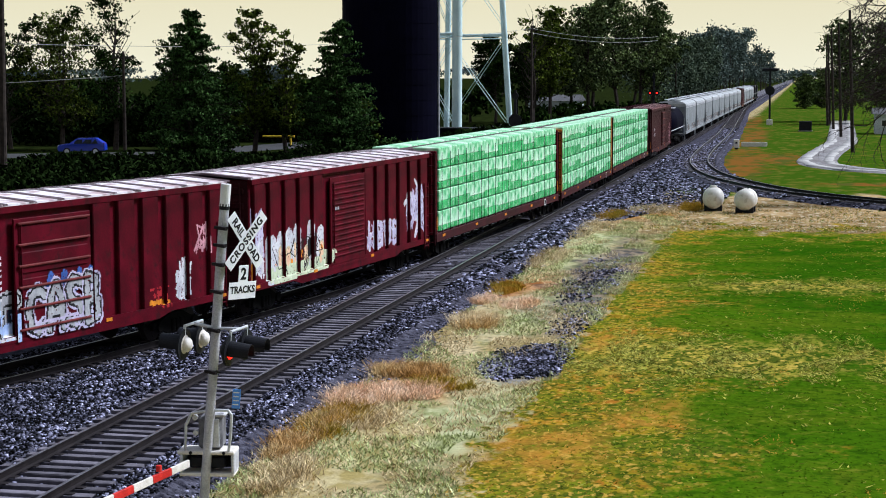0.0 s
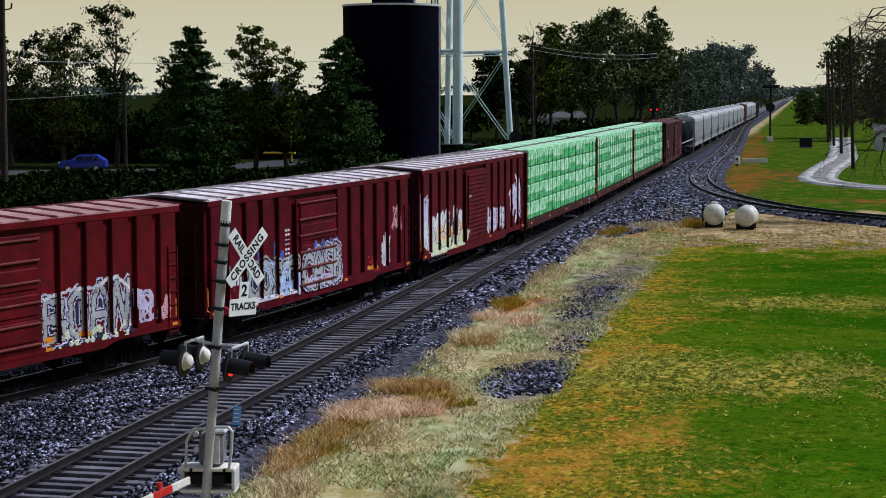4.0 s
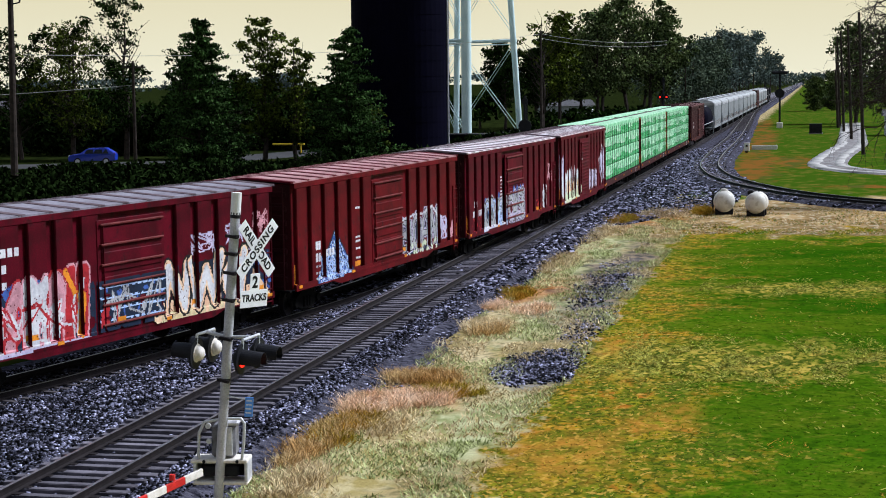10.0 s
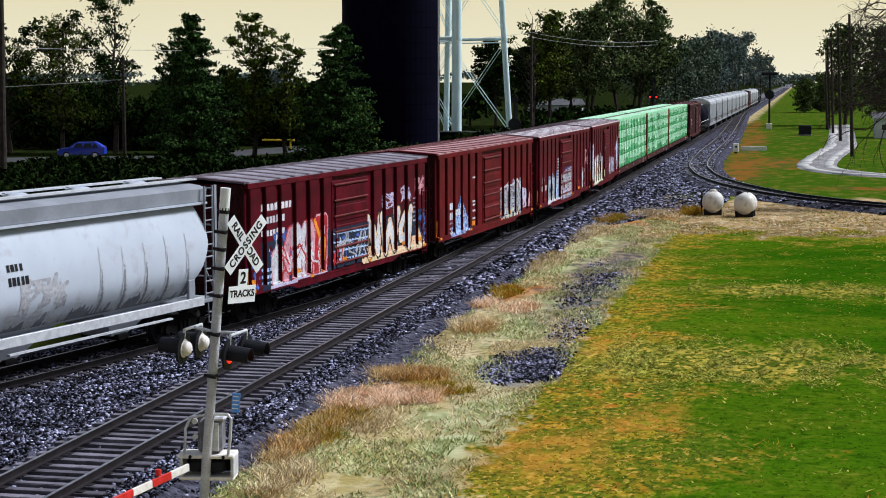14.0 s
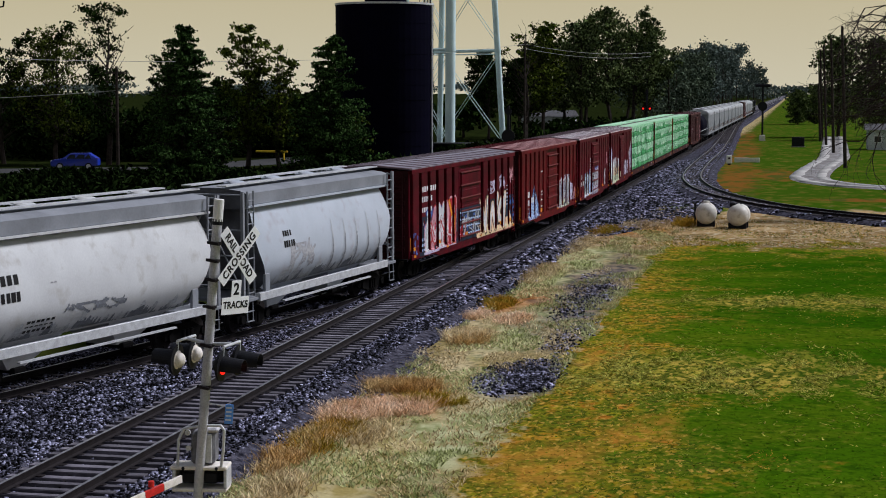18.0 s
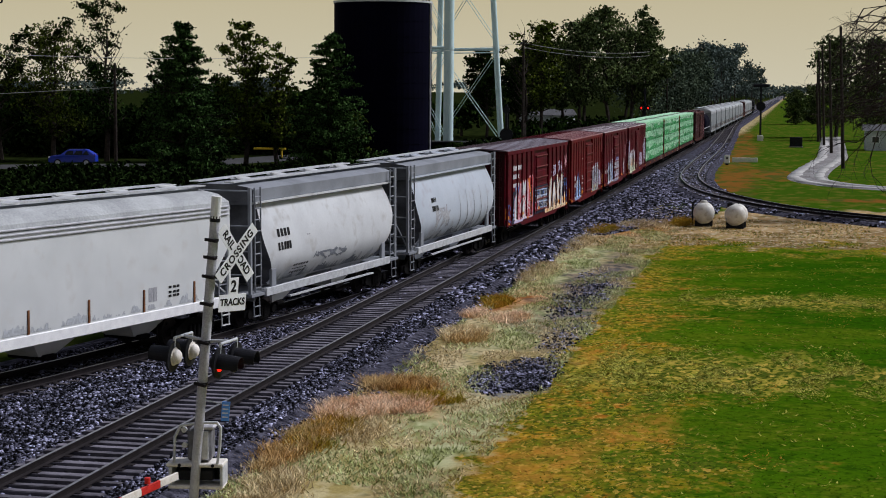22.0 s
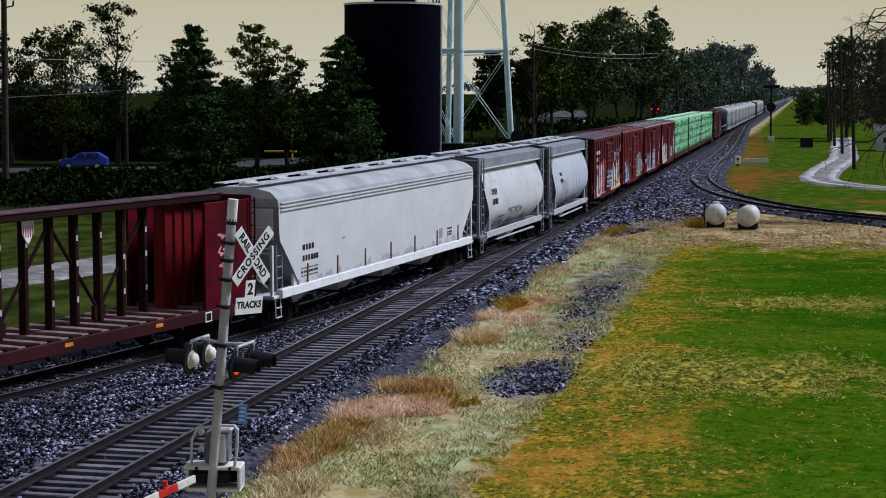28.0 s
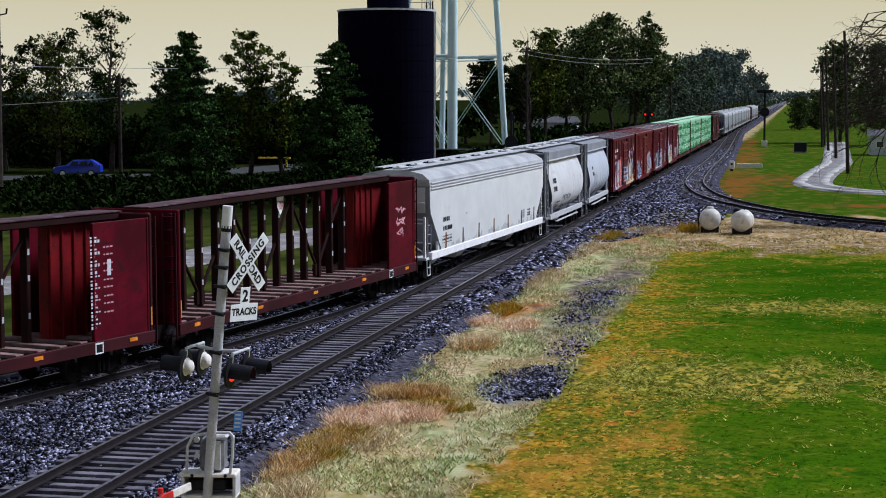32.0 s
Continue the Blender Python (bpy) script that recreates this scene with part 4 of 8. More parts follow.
class Wall:
    """Spray paint on a car's side, laid on the ribs and sheets cell by cell."""

    def __init__(self, y0, y1, z0, z1, cell=0.036):
        self.y = np.arange(y0, y1, cell)
        self.z = np.arange(z0, z1, cell)
        self.cell = cell
        self.py, self.pz = np.meshgrid(self.y, self.z)
        self.ink = np.full(self.py.shape, -1)
        self.names = list(SPRAY)

    def lay(self, mask, colour):
        self.ink[mask] = self.names.index(colour)

    def stroke(self, pts, wide, *colours):
        """A painted line through points; further colours lie inside the first, each narrower."""
        d = np.min([near_line(self.py, self.pz, a, b) for a, b in zip(pts, pts[1:])], axis=0)
        d = d + 0.018 * np.sin(self.py * 23 + pts[0][0]) * np.sin(self.pz * 19)
        for k, c in enumerate(colours):
            self.lay(d < wide * (1 - 0.27 * k), c)

    def glyph(self, kind, y0, y1, z0, z1, wide, *colours):
        """One rounded letter form in its own box."""
        self.stroke([(y0 + u * (y1 - y0), z0 + v * (z1 - z0)) for u, v in GLYPHS[kind]], wide, *colours)

    def scribble(self, y0, y1, z0, z1, n, colour, seed, wide=0.03):
        rnd = random.Random(seed)
        pts = [(rnd.uniform(y0, y1), rnd.uniform(z0, z1)) for _ in range(n)]
        pts.sort(key=lambda p: p[0] + rnd.uniform(-0.5, 0.5))
        d = np.min([near_line(self.py, self.pz, a, b) for a, b in zip(pts, pts[1:])], axis=0)
        self.lay(d < wide, colour)

    def cloud(self, y0, y1, z0, z1, colour, seed, hold=0.5, peak=False, grain=3.0):
        u, v = (self.py - y0) / (y1 - y0), (self.pz - z0) / (z1 - z0)
        inside = (u > 0) & (u < 1) & (v > 0) & (v < 1)
        if peak:
            inside &= v < 1 - np.abs(u - 0.5) * 1.7
        val = np.array([[noise.noise((b * grain, c * grain * 0.8, seed)) for b in self.y] for c in self.z]) * 0.5 + 0.5
        self.lay(inside & (val > 1 - hold), colour)

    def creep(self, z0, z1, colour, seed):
        """A tone that thins out upwards in ragged streaks."""
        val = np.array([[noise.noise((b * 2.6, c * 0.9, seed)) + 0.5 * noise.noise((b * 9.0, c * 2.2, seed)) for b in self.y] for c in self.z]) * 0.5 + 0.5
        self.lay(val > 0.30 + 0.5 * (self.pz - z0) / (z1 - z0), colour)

    def dust(self, seed, amount=0.16):
        rnd = np.random.RandomState(seed)
        self.ink[rnd.rand(*self.ink.shape) < amount] = -1

    def bars(self, y, z, height, counts, colour, width=0.22):
        """Unreadable words as rows of plain bars."""
        for n in counts:
            for k in range(n):
                self.lay((self.py > y) & (self.py < y + width * 0.72) & (self.pz > z) & (self.pz < z + height), colour)
                y += width
            y += width

    def mesh(self, surface, name="graffiti"):
        verts, faces, mats = [], [], []
        c = self.cell * 0.5
        for j in range(self.ink.shape[0]):
            i = 0
            row = self.ink[j]
            while i < len(row):
                if row[i] < 0:
                    i += 1
                    continue
                k = i
                x = surface(self.y[i], self.z[j])
                while k + 1 < len(row) and row[k + 1] == row[i] and abs(surface(self.y[k + 1], self.z[j]) - x) < 1e-4:
                    k += 1
                b = len(verts)
                y0, y1, z0, z1 = self.y[i] - c, self.y[k] + c, self.z[j] - c, self.z[j] + c
                xb, xt = surface(self.y[i], z0) + 0.005, surface(self.y[i], z1) + 0.005
                verts += [(xb, y0, z0), (xb, y1, z0), (xt, y1, z1), (xt, y0, z1)]
                faces.append((b, b + 1, b + 2, b + 3))
                mats.append(row[i])
                i = k + 1
        me = bpy.data.meshes.new(name)
        me.from_pydata(verts, [], faces)
        for nme in self.names:
            me.materials.append(SPRAY[nme])
        me.polygons.foreach_set("material_index", mats)
        return me


CARS, WHEELSETS = [], []


def wheel_mesh():
    bm = bmesh.new()
    bm_rod(bm, (-1.05, 0, 0), (1.05, 0, 0), 0.075, seg=10)
    for s in (-1, 1):
        bm_rod(bm, (s * 0.68, 0, 0), (s * 0.82, 0, 0), 0.42, seg=24)
        bm_rod(bm, (s * 0.655, 0, 0), (s * 0.685, 0, 0), 0.46, seg=24)
        for k in range(4):
            a = k * math.pi / 2
            bm_box(bm, (0.05, 0.05, 0.05), (s * 0.83, 0.3 * math.cos(a), 0.3 * math.sin(a)))
    return mesh_of("wheelset", bm, M["rail"])


def frame_mesh(s):
    """A cast bogie side frame with its spring window and axle boxes."""
    bm = bmesh.new()
    x = s * 1.0
    out = [(-1.15, 0.36), (-1.15, 0.55), (-0.75, 0.60), (-0.35, 0.78), (0.35, 0.78), (0.75, 0.60), (1.15, 0.55), (1.15, 0.36), (0.8, 0.36), (0.35, 0.18), (-0.35, 0.18), (-0.8, 0.36)]
    bm_prism(bm, out, x - 0.06, x + 0.06)
    for y in (-0.87, 0.87):
        bm_rod(bm, (x - 0.1, y, 0.44), (x + 0.13 * s, y, 0.44), 0.14, seg=12)
    for y in (-0.2, 0, 0.2):
        bm_rod(bm, (x + 0.08 * s, y, 0.26), (x + 0.08 * s, y, 0.6), 0.07, seg=8)
    return mesh_of("side_frame", bm, M["black"])


WHEEL, FRAME_R, FRAME_L = wheel_mesh(), frame_mesh(1), frame_mesh(-1)


def bolster_mesh():
    bm = bm_box(bmesh.new(), (2.0, 0.36, 0.3), (0, 0, 0.55), None, 0.03)
    bm_rod(bm, (0, 0, 0.6), (0, 0, 0.85), 0.3, seg=16)
    return mesh_of("bolster", bm, M["black"])


BOLSTER = bolster_mesh()


def coupler_mesh():
    bm = bm_box(bmesh.new(), (0.16, 0.7, 0.18), (0, 0.05, 0.85), None, 0.02)
    bm_box(bm, (0.3, 0.26, 0.28), (0, 0.42, 0.85), None, 0.05)
    bm_box(bm, (0.12, 0.2, 0.24), (0.14, 0.58, 0.85), None, 0.03)
    bm_rod(bm, (-0.22, 0.1, 0.7), (-0.24, 0.55, 0.4), 0.03)
    return mesh_of("coupler", bm, M["black"])


COUPLER = coupler_mesh()


def running_gear(car, length, bogie_at, turning=True):
    for s in (-1, 1):
        b = new("bogie")
        b.parent = car
        b.matrix_basis = pose(0, s * bogie_at, 0)
        b["label"] = "two-axle cast steel bogie"
        part("side_frame", FRAME_R, None, b), part("side_frame", FRAME_L, None, b), part("bolster", BOLSTER, None, b)
        for y in (-0.87, 0.87):
            w = part("wheelset", WHEEL, None, b, at=pose(0, y, 0.46))
            if turning:
                WHEELSETS.append((w, y))
        part("coupler", COUPLER, None, car, at=pose(0, s * (length / 2 - 0.62), 0, 0, 0, 0 if s > 0 else 180))


def ladder(car, x, y, z0, z1, wide, m, along="y", step=0.38, r=0.022):
    bm = bmesh.new()
    d = Vector((0, 1, 0)) if along == "y" else Vector((1, 0, 0))
    o = Vector((x, y, 0))
    for k in (-0.5, 0.5):
        bm_rod(bm, o + d * k * wide + Vector((0, 0, z0)), o + d * k * wide + Vector((0, 0, z1)), r * 1.3, seg=6)
    z = z0 + 0.12
    while z < z1:
        bm_rod(bm, o - d * wide * 0.5 + Vector((0, 0, z)), o + d * wide * 0.5 + Vector((0, 0, z)), r, seg=6)
        z += step
    return part("ladder", bm, m, car)


def boxcar(s0, s1, label, paint, roof, door_y, door_w, door_style, ribs, spray, seam):
    L = s0 - s1
    Lb, W, Z0, Z1 = L - 1.3, 1.50, 1.02, 4.42
    car = thing("boxcar", label, "freight car", group="freight train")
    CARS.append((car, (s0 + s1) / 2, L))
    box_part("body", (2 * W, Lb, Z1 - Z0), (0, 0, (Z0 + Z1) / 2), paint, car, bevel=0.02)
    pitch = Lb / ribs
    rib_at = []
    rib_me = mesh_of("side_post", bm_box(bmesh.new(), (0.16, pitch * 0.68, Z1 - Z0 - 0.26), (0, 0, 0), None, 0.025), paint)
    for k in range(ribs):
        y = -Lb / 2 + (k + 0.5) * pitch
        if abs(y - door_y) < door_w / 2 + 0.12:
            continue
        rib_at.append(y)
        for s in (1, -1):
            part("side_post", rib_me, None, car, at=pose(s * (W + 0.036), y, (Z0 + Z1) / 2))
    for s in (1, -1):
        bm = bmesh.new()
        bm_box(bm, (0.13, Lb, 0.16), (s * (W + 0.065), 0, Z1 - 0.06))
        bm_box(bm, (0.05, Lb, 0.04), (s * (W + 0.09), 0, Z1 - 0.01))
        part("top_chord", bm, paint, car)
        out = [(-Lb / 2, Z0 + 0.16), (Lb / 2, Z0 + 0.16), (Lb / 2, Z0 - 0.04), (Lb * 0.31, Z0 - 0.05), (Lb * 0.27, Z0 - 0.2), (-Lb * 0.27, Z0 - 0.2), (-Lb * 0.31, Z0 - 0.05), (-Lb / 2, Z0 - 0.04)]
        part("side_sill", bm_prism(bmesh.new(), out, s * (W + 0.10) - 0.03, s * (W + 0.10) + 0.03), paint, car)
        # sliding door with its rails, pressed panels and lock bars
        d = part("door", bm_box(bmesh.new(), (0.06, door_w, 2.98), (s * (W + 0.11), door_y, 2.62), None, 0.015), paint, car)
        n = 15 if door_style == "corrugated" else 4
        for k in range(n):
            z = 1.32 + (k + 0.5) * 2.66 / n
            if door_style == "corrugated":
                part("corrugation", bm_box(bmesh.new(), (0.05, door_w * 0.9, 0.07), (s * (W + 0.155), door_y, z), None, 0.02), paint, d)
            else:
                part("door_panel", bm_box(bmesh.new(), (0.045, door_w * 0.9, 2.66 / n - 0.12), (s * (W + 0.15), door_y, z), None, 0.025), paint, d)
        if door_style == "panel":
            for k in range(6):
                part("door_ridge", bm_box(bmesh.new(), (0.10, door_w * 0.94, 0.07), (s * (W + 0.17), door_y, 1.30 + k * 2.68 / 5), None, 0.02), M["ridge"], d, "door ridge in paler red for the light on top")
        part("door_rail", bm_box(bmesh.new(), (0.09, door_w * 1.95, 0.07), (s * (W + 0.1), door_y - door_w * 0.42, Z0 + 0.03)), paint, car)
        bm = bmesh.new()
        bm_rod(bm, (s * (W + 0.18), door_y - door_w * 0.43, 1.2), (s * (W + 0.18), door_y - door_w * 0.43, 3.95), 0.025, seg=6)
        bm_box(bm, (0.05, 0.2, 0.06), (s * (W + 0.19), door_y - door_w * 0.4, 2.1))
        bm_box(bm, (0.05, 0.2, 0.06), (s * (W + 0.19), door_y - door_w * 0.4, 1.5))
        part("lock_bar", bm, paint, d)
        for y in (-Lb / 2 + 0.3, -Lb * 0.2, Lb * 0.12, Lb / 2 - 0.3):
            box_part("reflector", (0.015, 0.26, 0.09), (s * (W + 0.145), y, Z0 + 0.08), M["orange"], car, "orange reflector strip")
        box_part("reflector", (0.015, 0.06, 0.5), (s * (W + 0.02), -Lb / 2 + 0.12, Z0 + 0.55), M["orange"], car, "orange reflector strip")
        ladder(car, s * (W + 0.13), Lb / 2 - 0.36, Z0 - 0.25, Z1 - 1.1, 0.42, paint)
    for e in (1, -1):
        # ends are painted darker than the sides to hold the shade there
        box_part("end_sheet", (2 * W - 0.06, 0.012, Z1 - Z0 - 0.04), (0, e * (Lb / 2 + 0.004), (Z0 + Z1) / 2), M["oxide_dark"], car, "end sheet in darker red that carries its shade")
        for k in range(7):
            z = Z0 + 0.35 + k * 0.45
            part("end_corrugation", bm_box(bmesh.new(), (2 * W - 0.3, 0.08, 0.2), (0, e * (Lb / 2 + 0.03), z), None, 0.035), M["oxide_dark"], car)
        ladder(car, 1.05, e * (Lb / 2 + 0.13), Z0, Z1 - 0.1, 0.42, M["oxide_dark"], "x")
        box_part("end_platform", (2 * W, 0.22, 0.05), (0, e * (Lb / 2 + 0.14), Z0 - 0.02), M["black"], car)
        bm = bm_rod(bmesh.new(), (-0.75, e * (Lb / 2 + 0.2), 2.6), (-0.75, e * (Lb / 2 + 0.25), 2.6), 0.28, seg=16)
        part("brake_wheel", bm, M["black"], car)
    # roof: low gable sheets with raised seams
    rw, n = W + 0.1, 14
    step = (Lb + 0.06) / n
    bm = bmesh.new()
    for x0, x1 in ((-rw, 0), (0, rw)):
        bm_prism(bm, [(-step / 2 + 0.012, Z1 + 0.02), (step / 2 - 0.012, Z1 + 0.02), (step / 2 - 0.012, Z1 + 0.07), (-step / 2 + 0.012, Z1 + 0.07)], x0, x1)
    for v in bm.verts:
        v.co.z += 0.12 * (1 - abs(v.co.x) / rw)
    me = mesh_of("roof_sheet", bm, roof)
    for k in range(n):
        part("roof_sheet", me, None, car, at=pose(0, -Lb / 2 - 0.03 + (k + 0.5) * step, 0))
    for k in range(n + 1):
        bm = bmesh.new()
        y = -Lb / 2 - 0.03 + k * (Lb + 0.06) / n
        for a, b in ((-rw, 0), (0, rw)):
            bm_prism(bm, [(y - 0.17, Z1 + 0.03), (y + 0.17, Z1 + 0.03), (y + 0.14, Z1 + 0.085), (y - 0.14, Z1 + 0.085)], a, b)
        for v in bm.verts:
            v.co.z += 0.12 * (1 - abs(v.co.x) / rw)
        part("roof_seam", bm, seam, car)
    box_part("centre_sill", (0.5, L - 1.4, 0.4), (0, 0, 0.85), M["black"], car)
    running_gear(car, L, L / 2 - 2.6)
    # paint on the side that the camera passes
    wall = Wall(-Lb / 2 + 0.1, Lb / 2 - 0.1, Z0 + 0.02, Z1 - 0.25)
    spray(wall, lambda f: -Lb / 2 + f * Lb)

    def surface(y, z):
        if abs(y - door_y) < door_w / 2:
            return W + (0.182 if door_style == "corrugated" else 0.174)
        if z < Z0 + 0.16:
            return W + 0.132
        for r in rib_at:
            if abs(y - r) < pitch * 0.34 and Z0 + 0.1 < z < Z1 - 0.14:
                return W + 0.116
        return W + 0.001
    part("graffiti", wall.mesh(surface), None, car, "spray-painted letters and old markings")["kind"] = "stuff"
    return car


def spray_a(w, f):
    # a heap of stout letters, white above, cream within, pale green along the foot
    for a, top in ((0.085, 2.30), (0.125, 2.38), (0.165, 2.42), (0.205, 2.50), (0.275, 2.58), (0.325, 2.30)):
        w.stroke([(f(a), 1.25), (f(a + 0.006), top)], 0.30, "white")
    for a, top in ((0.13, 2.0), (0.165, 1.95), (0.205, 2.05), (0.255, 1.85), (0.335, 1.9)):
        w.stroke([(f(a), 1.45), (f(a), top)], 0.19, "cream", "peach")
    w.cloud(f(0.10), f(0.36), 1.25, 2.0, "orange", 15, 0.30, False, 5)
    w.lay((w.py > f(0.263)) & (w.py < f(0.302)) & (w.pz > 1.62) & (w.pz < 2.22), "black")
    w.cloud(f(0.075), f(0.35), 0.95, 1.55, "mint", 8, 0.62, False, 4)
    w.stroke([(f(0.10), 1.1), (f(0.36), 1.08)], 0.12, "mint")
    w.stroke([(f(0.33), 1.1), (f(0.36), 1.6), (f(0.398), 1.55), (f(0.355), 1.15)], 0.13, "mint")
    w.scribble(f(0.085), f(0.34), 1.2, 2.4, 30, "black", 3, 0.02)
    w.scribble(f(0.0), f(0.05), 1.5, 3.5, 46, "lilac", 6, 0.05)
    w.scribble(f(0.0), f(0.05), 1.3, 2.6, 30, "white", 26, 0.04)
    for k, g in enumerate("hbub"):
        w.glyph(g, f(0.60 + 0.05 * k), f(0.64 + 0.05 * k), 1.35, 2.28 - 0.05 * k, 0.10, "white", "lilac")
    w.scribble(f(0.59), f(0.80), 1.3, 2.3, 34, "lilac", 9, 0.03)
    w.stroke([(f(0.83), 2.7), (f(0.87), 3.0), (f(0.91), 2.8), (f(0.88), 2.3), (f(0.92), 1.9), (f(0.90), 1.4)], 0.10, "white")
    w.stroke([(f(0.90), 3.5), (f(0.93), 3.1), (f(0.95), 2.4), (f(0.93), 1.6)], 0.08, "white")
    w.scribble(f(0.84), f(0.965), 1.4, 3.4, 60, "lilac", 7, 0.04)
    w.bars(f(0.40), 3.0, 0.10, [3], "grey", 0.12)
    w.dust(1, 0.03)


def spray_b(w, f):
    w.cloud(f(0.03), f(0.17), 1.1, 1.75, "red", 9, 0.36, False, 7)
    w.cloud(f(0.15), f(0.38), 1.1, 2.2, "navy", 3, 0.60)
    for a, b, z in ((0.20, 0.215, 2.55), (0.275, 0.285, 2.75), (0.165, 0.17, 2.35), (0.30, 0.31, 2.45)):
        w.stroke([(f(a), 1.9), (f(b), z)], 0.13, "blue")
    for g, a, b, z in (("c", 0.160, 0.208, 2.20), ("o", 0.213, 0.262, 2.28), ("s", 0.268, 0.315, 2.15), ("t", 0.318, 0.376, 2.10)):
        w.glyph(g, f(a), f(b), 1.25, z, 0.24, "grey", "black", "grey")
    w.stroke([(f(0.155), 1.12), (f(0.37), 1.02)], 0.11, "sky")
    w.cloud(f(0.155), f(0.38), 0.98, 1.25, "white", 3, 0.6, False, 5)
    w.cloud(f(0.30), f(0.385), 1.0, 1.75, "sky", 6, 0.5, False, 5)
    w.scribble(f(0.16), f(0.37), 1.1, 2.3, 24, "sky", 17, 0.025)
    for a in (0.455, 0.49, 0.53, 0.56):
        w.stroke([(f(a), 2.2), (f(a + 0.008), 2.55)], 0.12, "blue")
    for g, a, b, z in (("c", 0.402, 0.448, 2.25), ("a", 0.452, 0.498, 2.32), ("s", 0.502, 0.548, 2.38), ("b", 0.552, 0.598, 2.40)):
        w.glyph(g, f(a), f(b), 1.2, z, 0.22, "lilac", "black", "grey")
    w.scribble(f(0.40), f(0.60), 1.1, 1.5, 24, "lilac", 14, 0.03)
    w.scribble(f(0.885), f(0.945), 2.45, 3.35, 34, "pink", 15, 0.03)
    w.scribble(f(0.825), f(0.875), 1.2, 2.45, 40, "white", 16, 0.045)
    w.cloud(f(0.74), f(0.81), 1.1, 1.7, "red", 5, 0.42, False, 7)
    w.stroke([(f(0.745), 1.3), (f(0.80), 1.25)], 0.07, "orange")
    w.bars(f(0.055), 2.18, 0.26, [2], "white", 0.28)
    w.bars(f(0.045), 1.78, 0.26, [3, 3], "white", 0.21)
    for k in range(8):
        w.bars(f(0.325), 3.15 - 0.15 * k, 0.06, [3], "white", 0.17)
    w.bars(f(0.0), 1.15, 0.75, [1], "orange", 0.16)
    w.bars(f(0.99), 1.2, 0.9, [1], "orange", 0.12)
    w.dust(2, 0.03)


def spray_c(w, f):
    w.cloud(f(0.105), f(0.305), 0.95, 2.75, "navy", 12, 0.72, True, 3)
    w.cloud(f(0.11), f(0.30), 0.95, 2.65, "blue", 9, 0.55, True, 10)
    w.cloud(f(0.11), f(0.30), 0.95, 2.65, "sky", 2, 0.44, True, 13)
    w.cloud(f(0.12), f(0.29), 0.95, 2.55, "white", 4, 0.34, True, 16)
    w.scribble(f(0.13), f(0.29), 1.0, 1.9, 50, "sky", 25, 0.02)
    w.cloud(f(0.61), f(0.86), 1.1, 2.3, "navy", 6, 0.6)
    for g, a, b, z in (("b", 0.615, 0.672, 2.35), ("o", 0.676, 0.728, 2.50), ("a", 0.732, 0.790, 2.58), ("n", 0.795, 0.850, 2.55)):
        w.glyph(g, f(a), f(b), 1.25, z, 0.18, "lilac", "black", "grey")
    w.stroke([(f(0.615), 2.35), (f(0.68), 2.55), (f(0.74), 2.5), (f(0.81), 2.7), (f(0.85), 2.3), (f(0.855), 1.3)], 0.045, "white")
    w.cloud(f(0.62), f(0.85), 1.05, 1.5, "mint", 8, 0.4, False, 5)
    w.scribble(f(0.865), f(0.925), 1.3, 2.25, 46, "lilac", 22, 0.04)
    w.scribble(f(0.935), f(0.97), 1.25, 2.1, 24, "pink", 23, 0.03)
    w.bars(f(0.10), 2.15, 0.26, [2], "white", 0.25)
    w.bars(f(0.10), 1.76, 0.26, [2], "white", 0.25)
    w.bars(f(0.155), 1.86, 0.26, [3], "white", 0.25)
    for k in range(4):
        w.bars(f(0.10), 1.55 - 0.2 * k, 0.08, [2], "grey", 0.22)
    for z in (3.22, 2.22, 2.08, 1.82, 1.5):
        w.bars(f(0.318), z, 0.06, [3], "white", 0.24)
    w.bars(f(0.315), 1.25, 0.16, [1], "orange", 0.62)
    w.bars(f(0.003), 1.15, 0.6, [1], "orange", 0.18)
    for a in (0.62, 0.71):
        w.bars(f(a), 1.25, 0.14, [1], "orange", 0.5)
    w.bars(f(0.985), 1.3, 0.5, [1], "orange", 0.12)
    w.dust(3, 0.03)


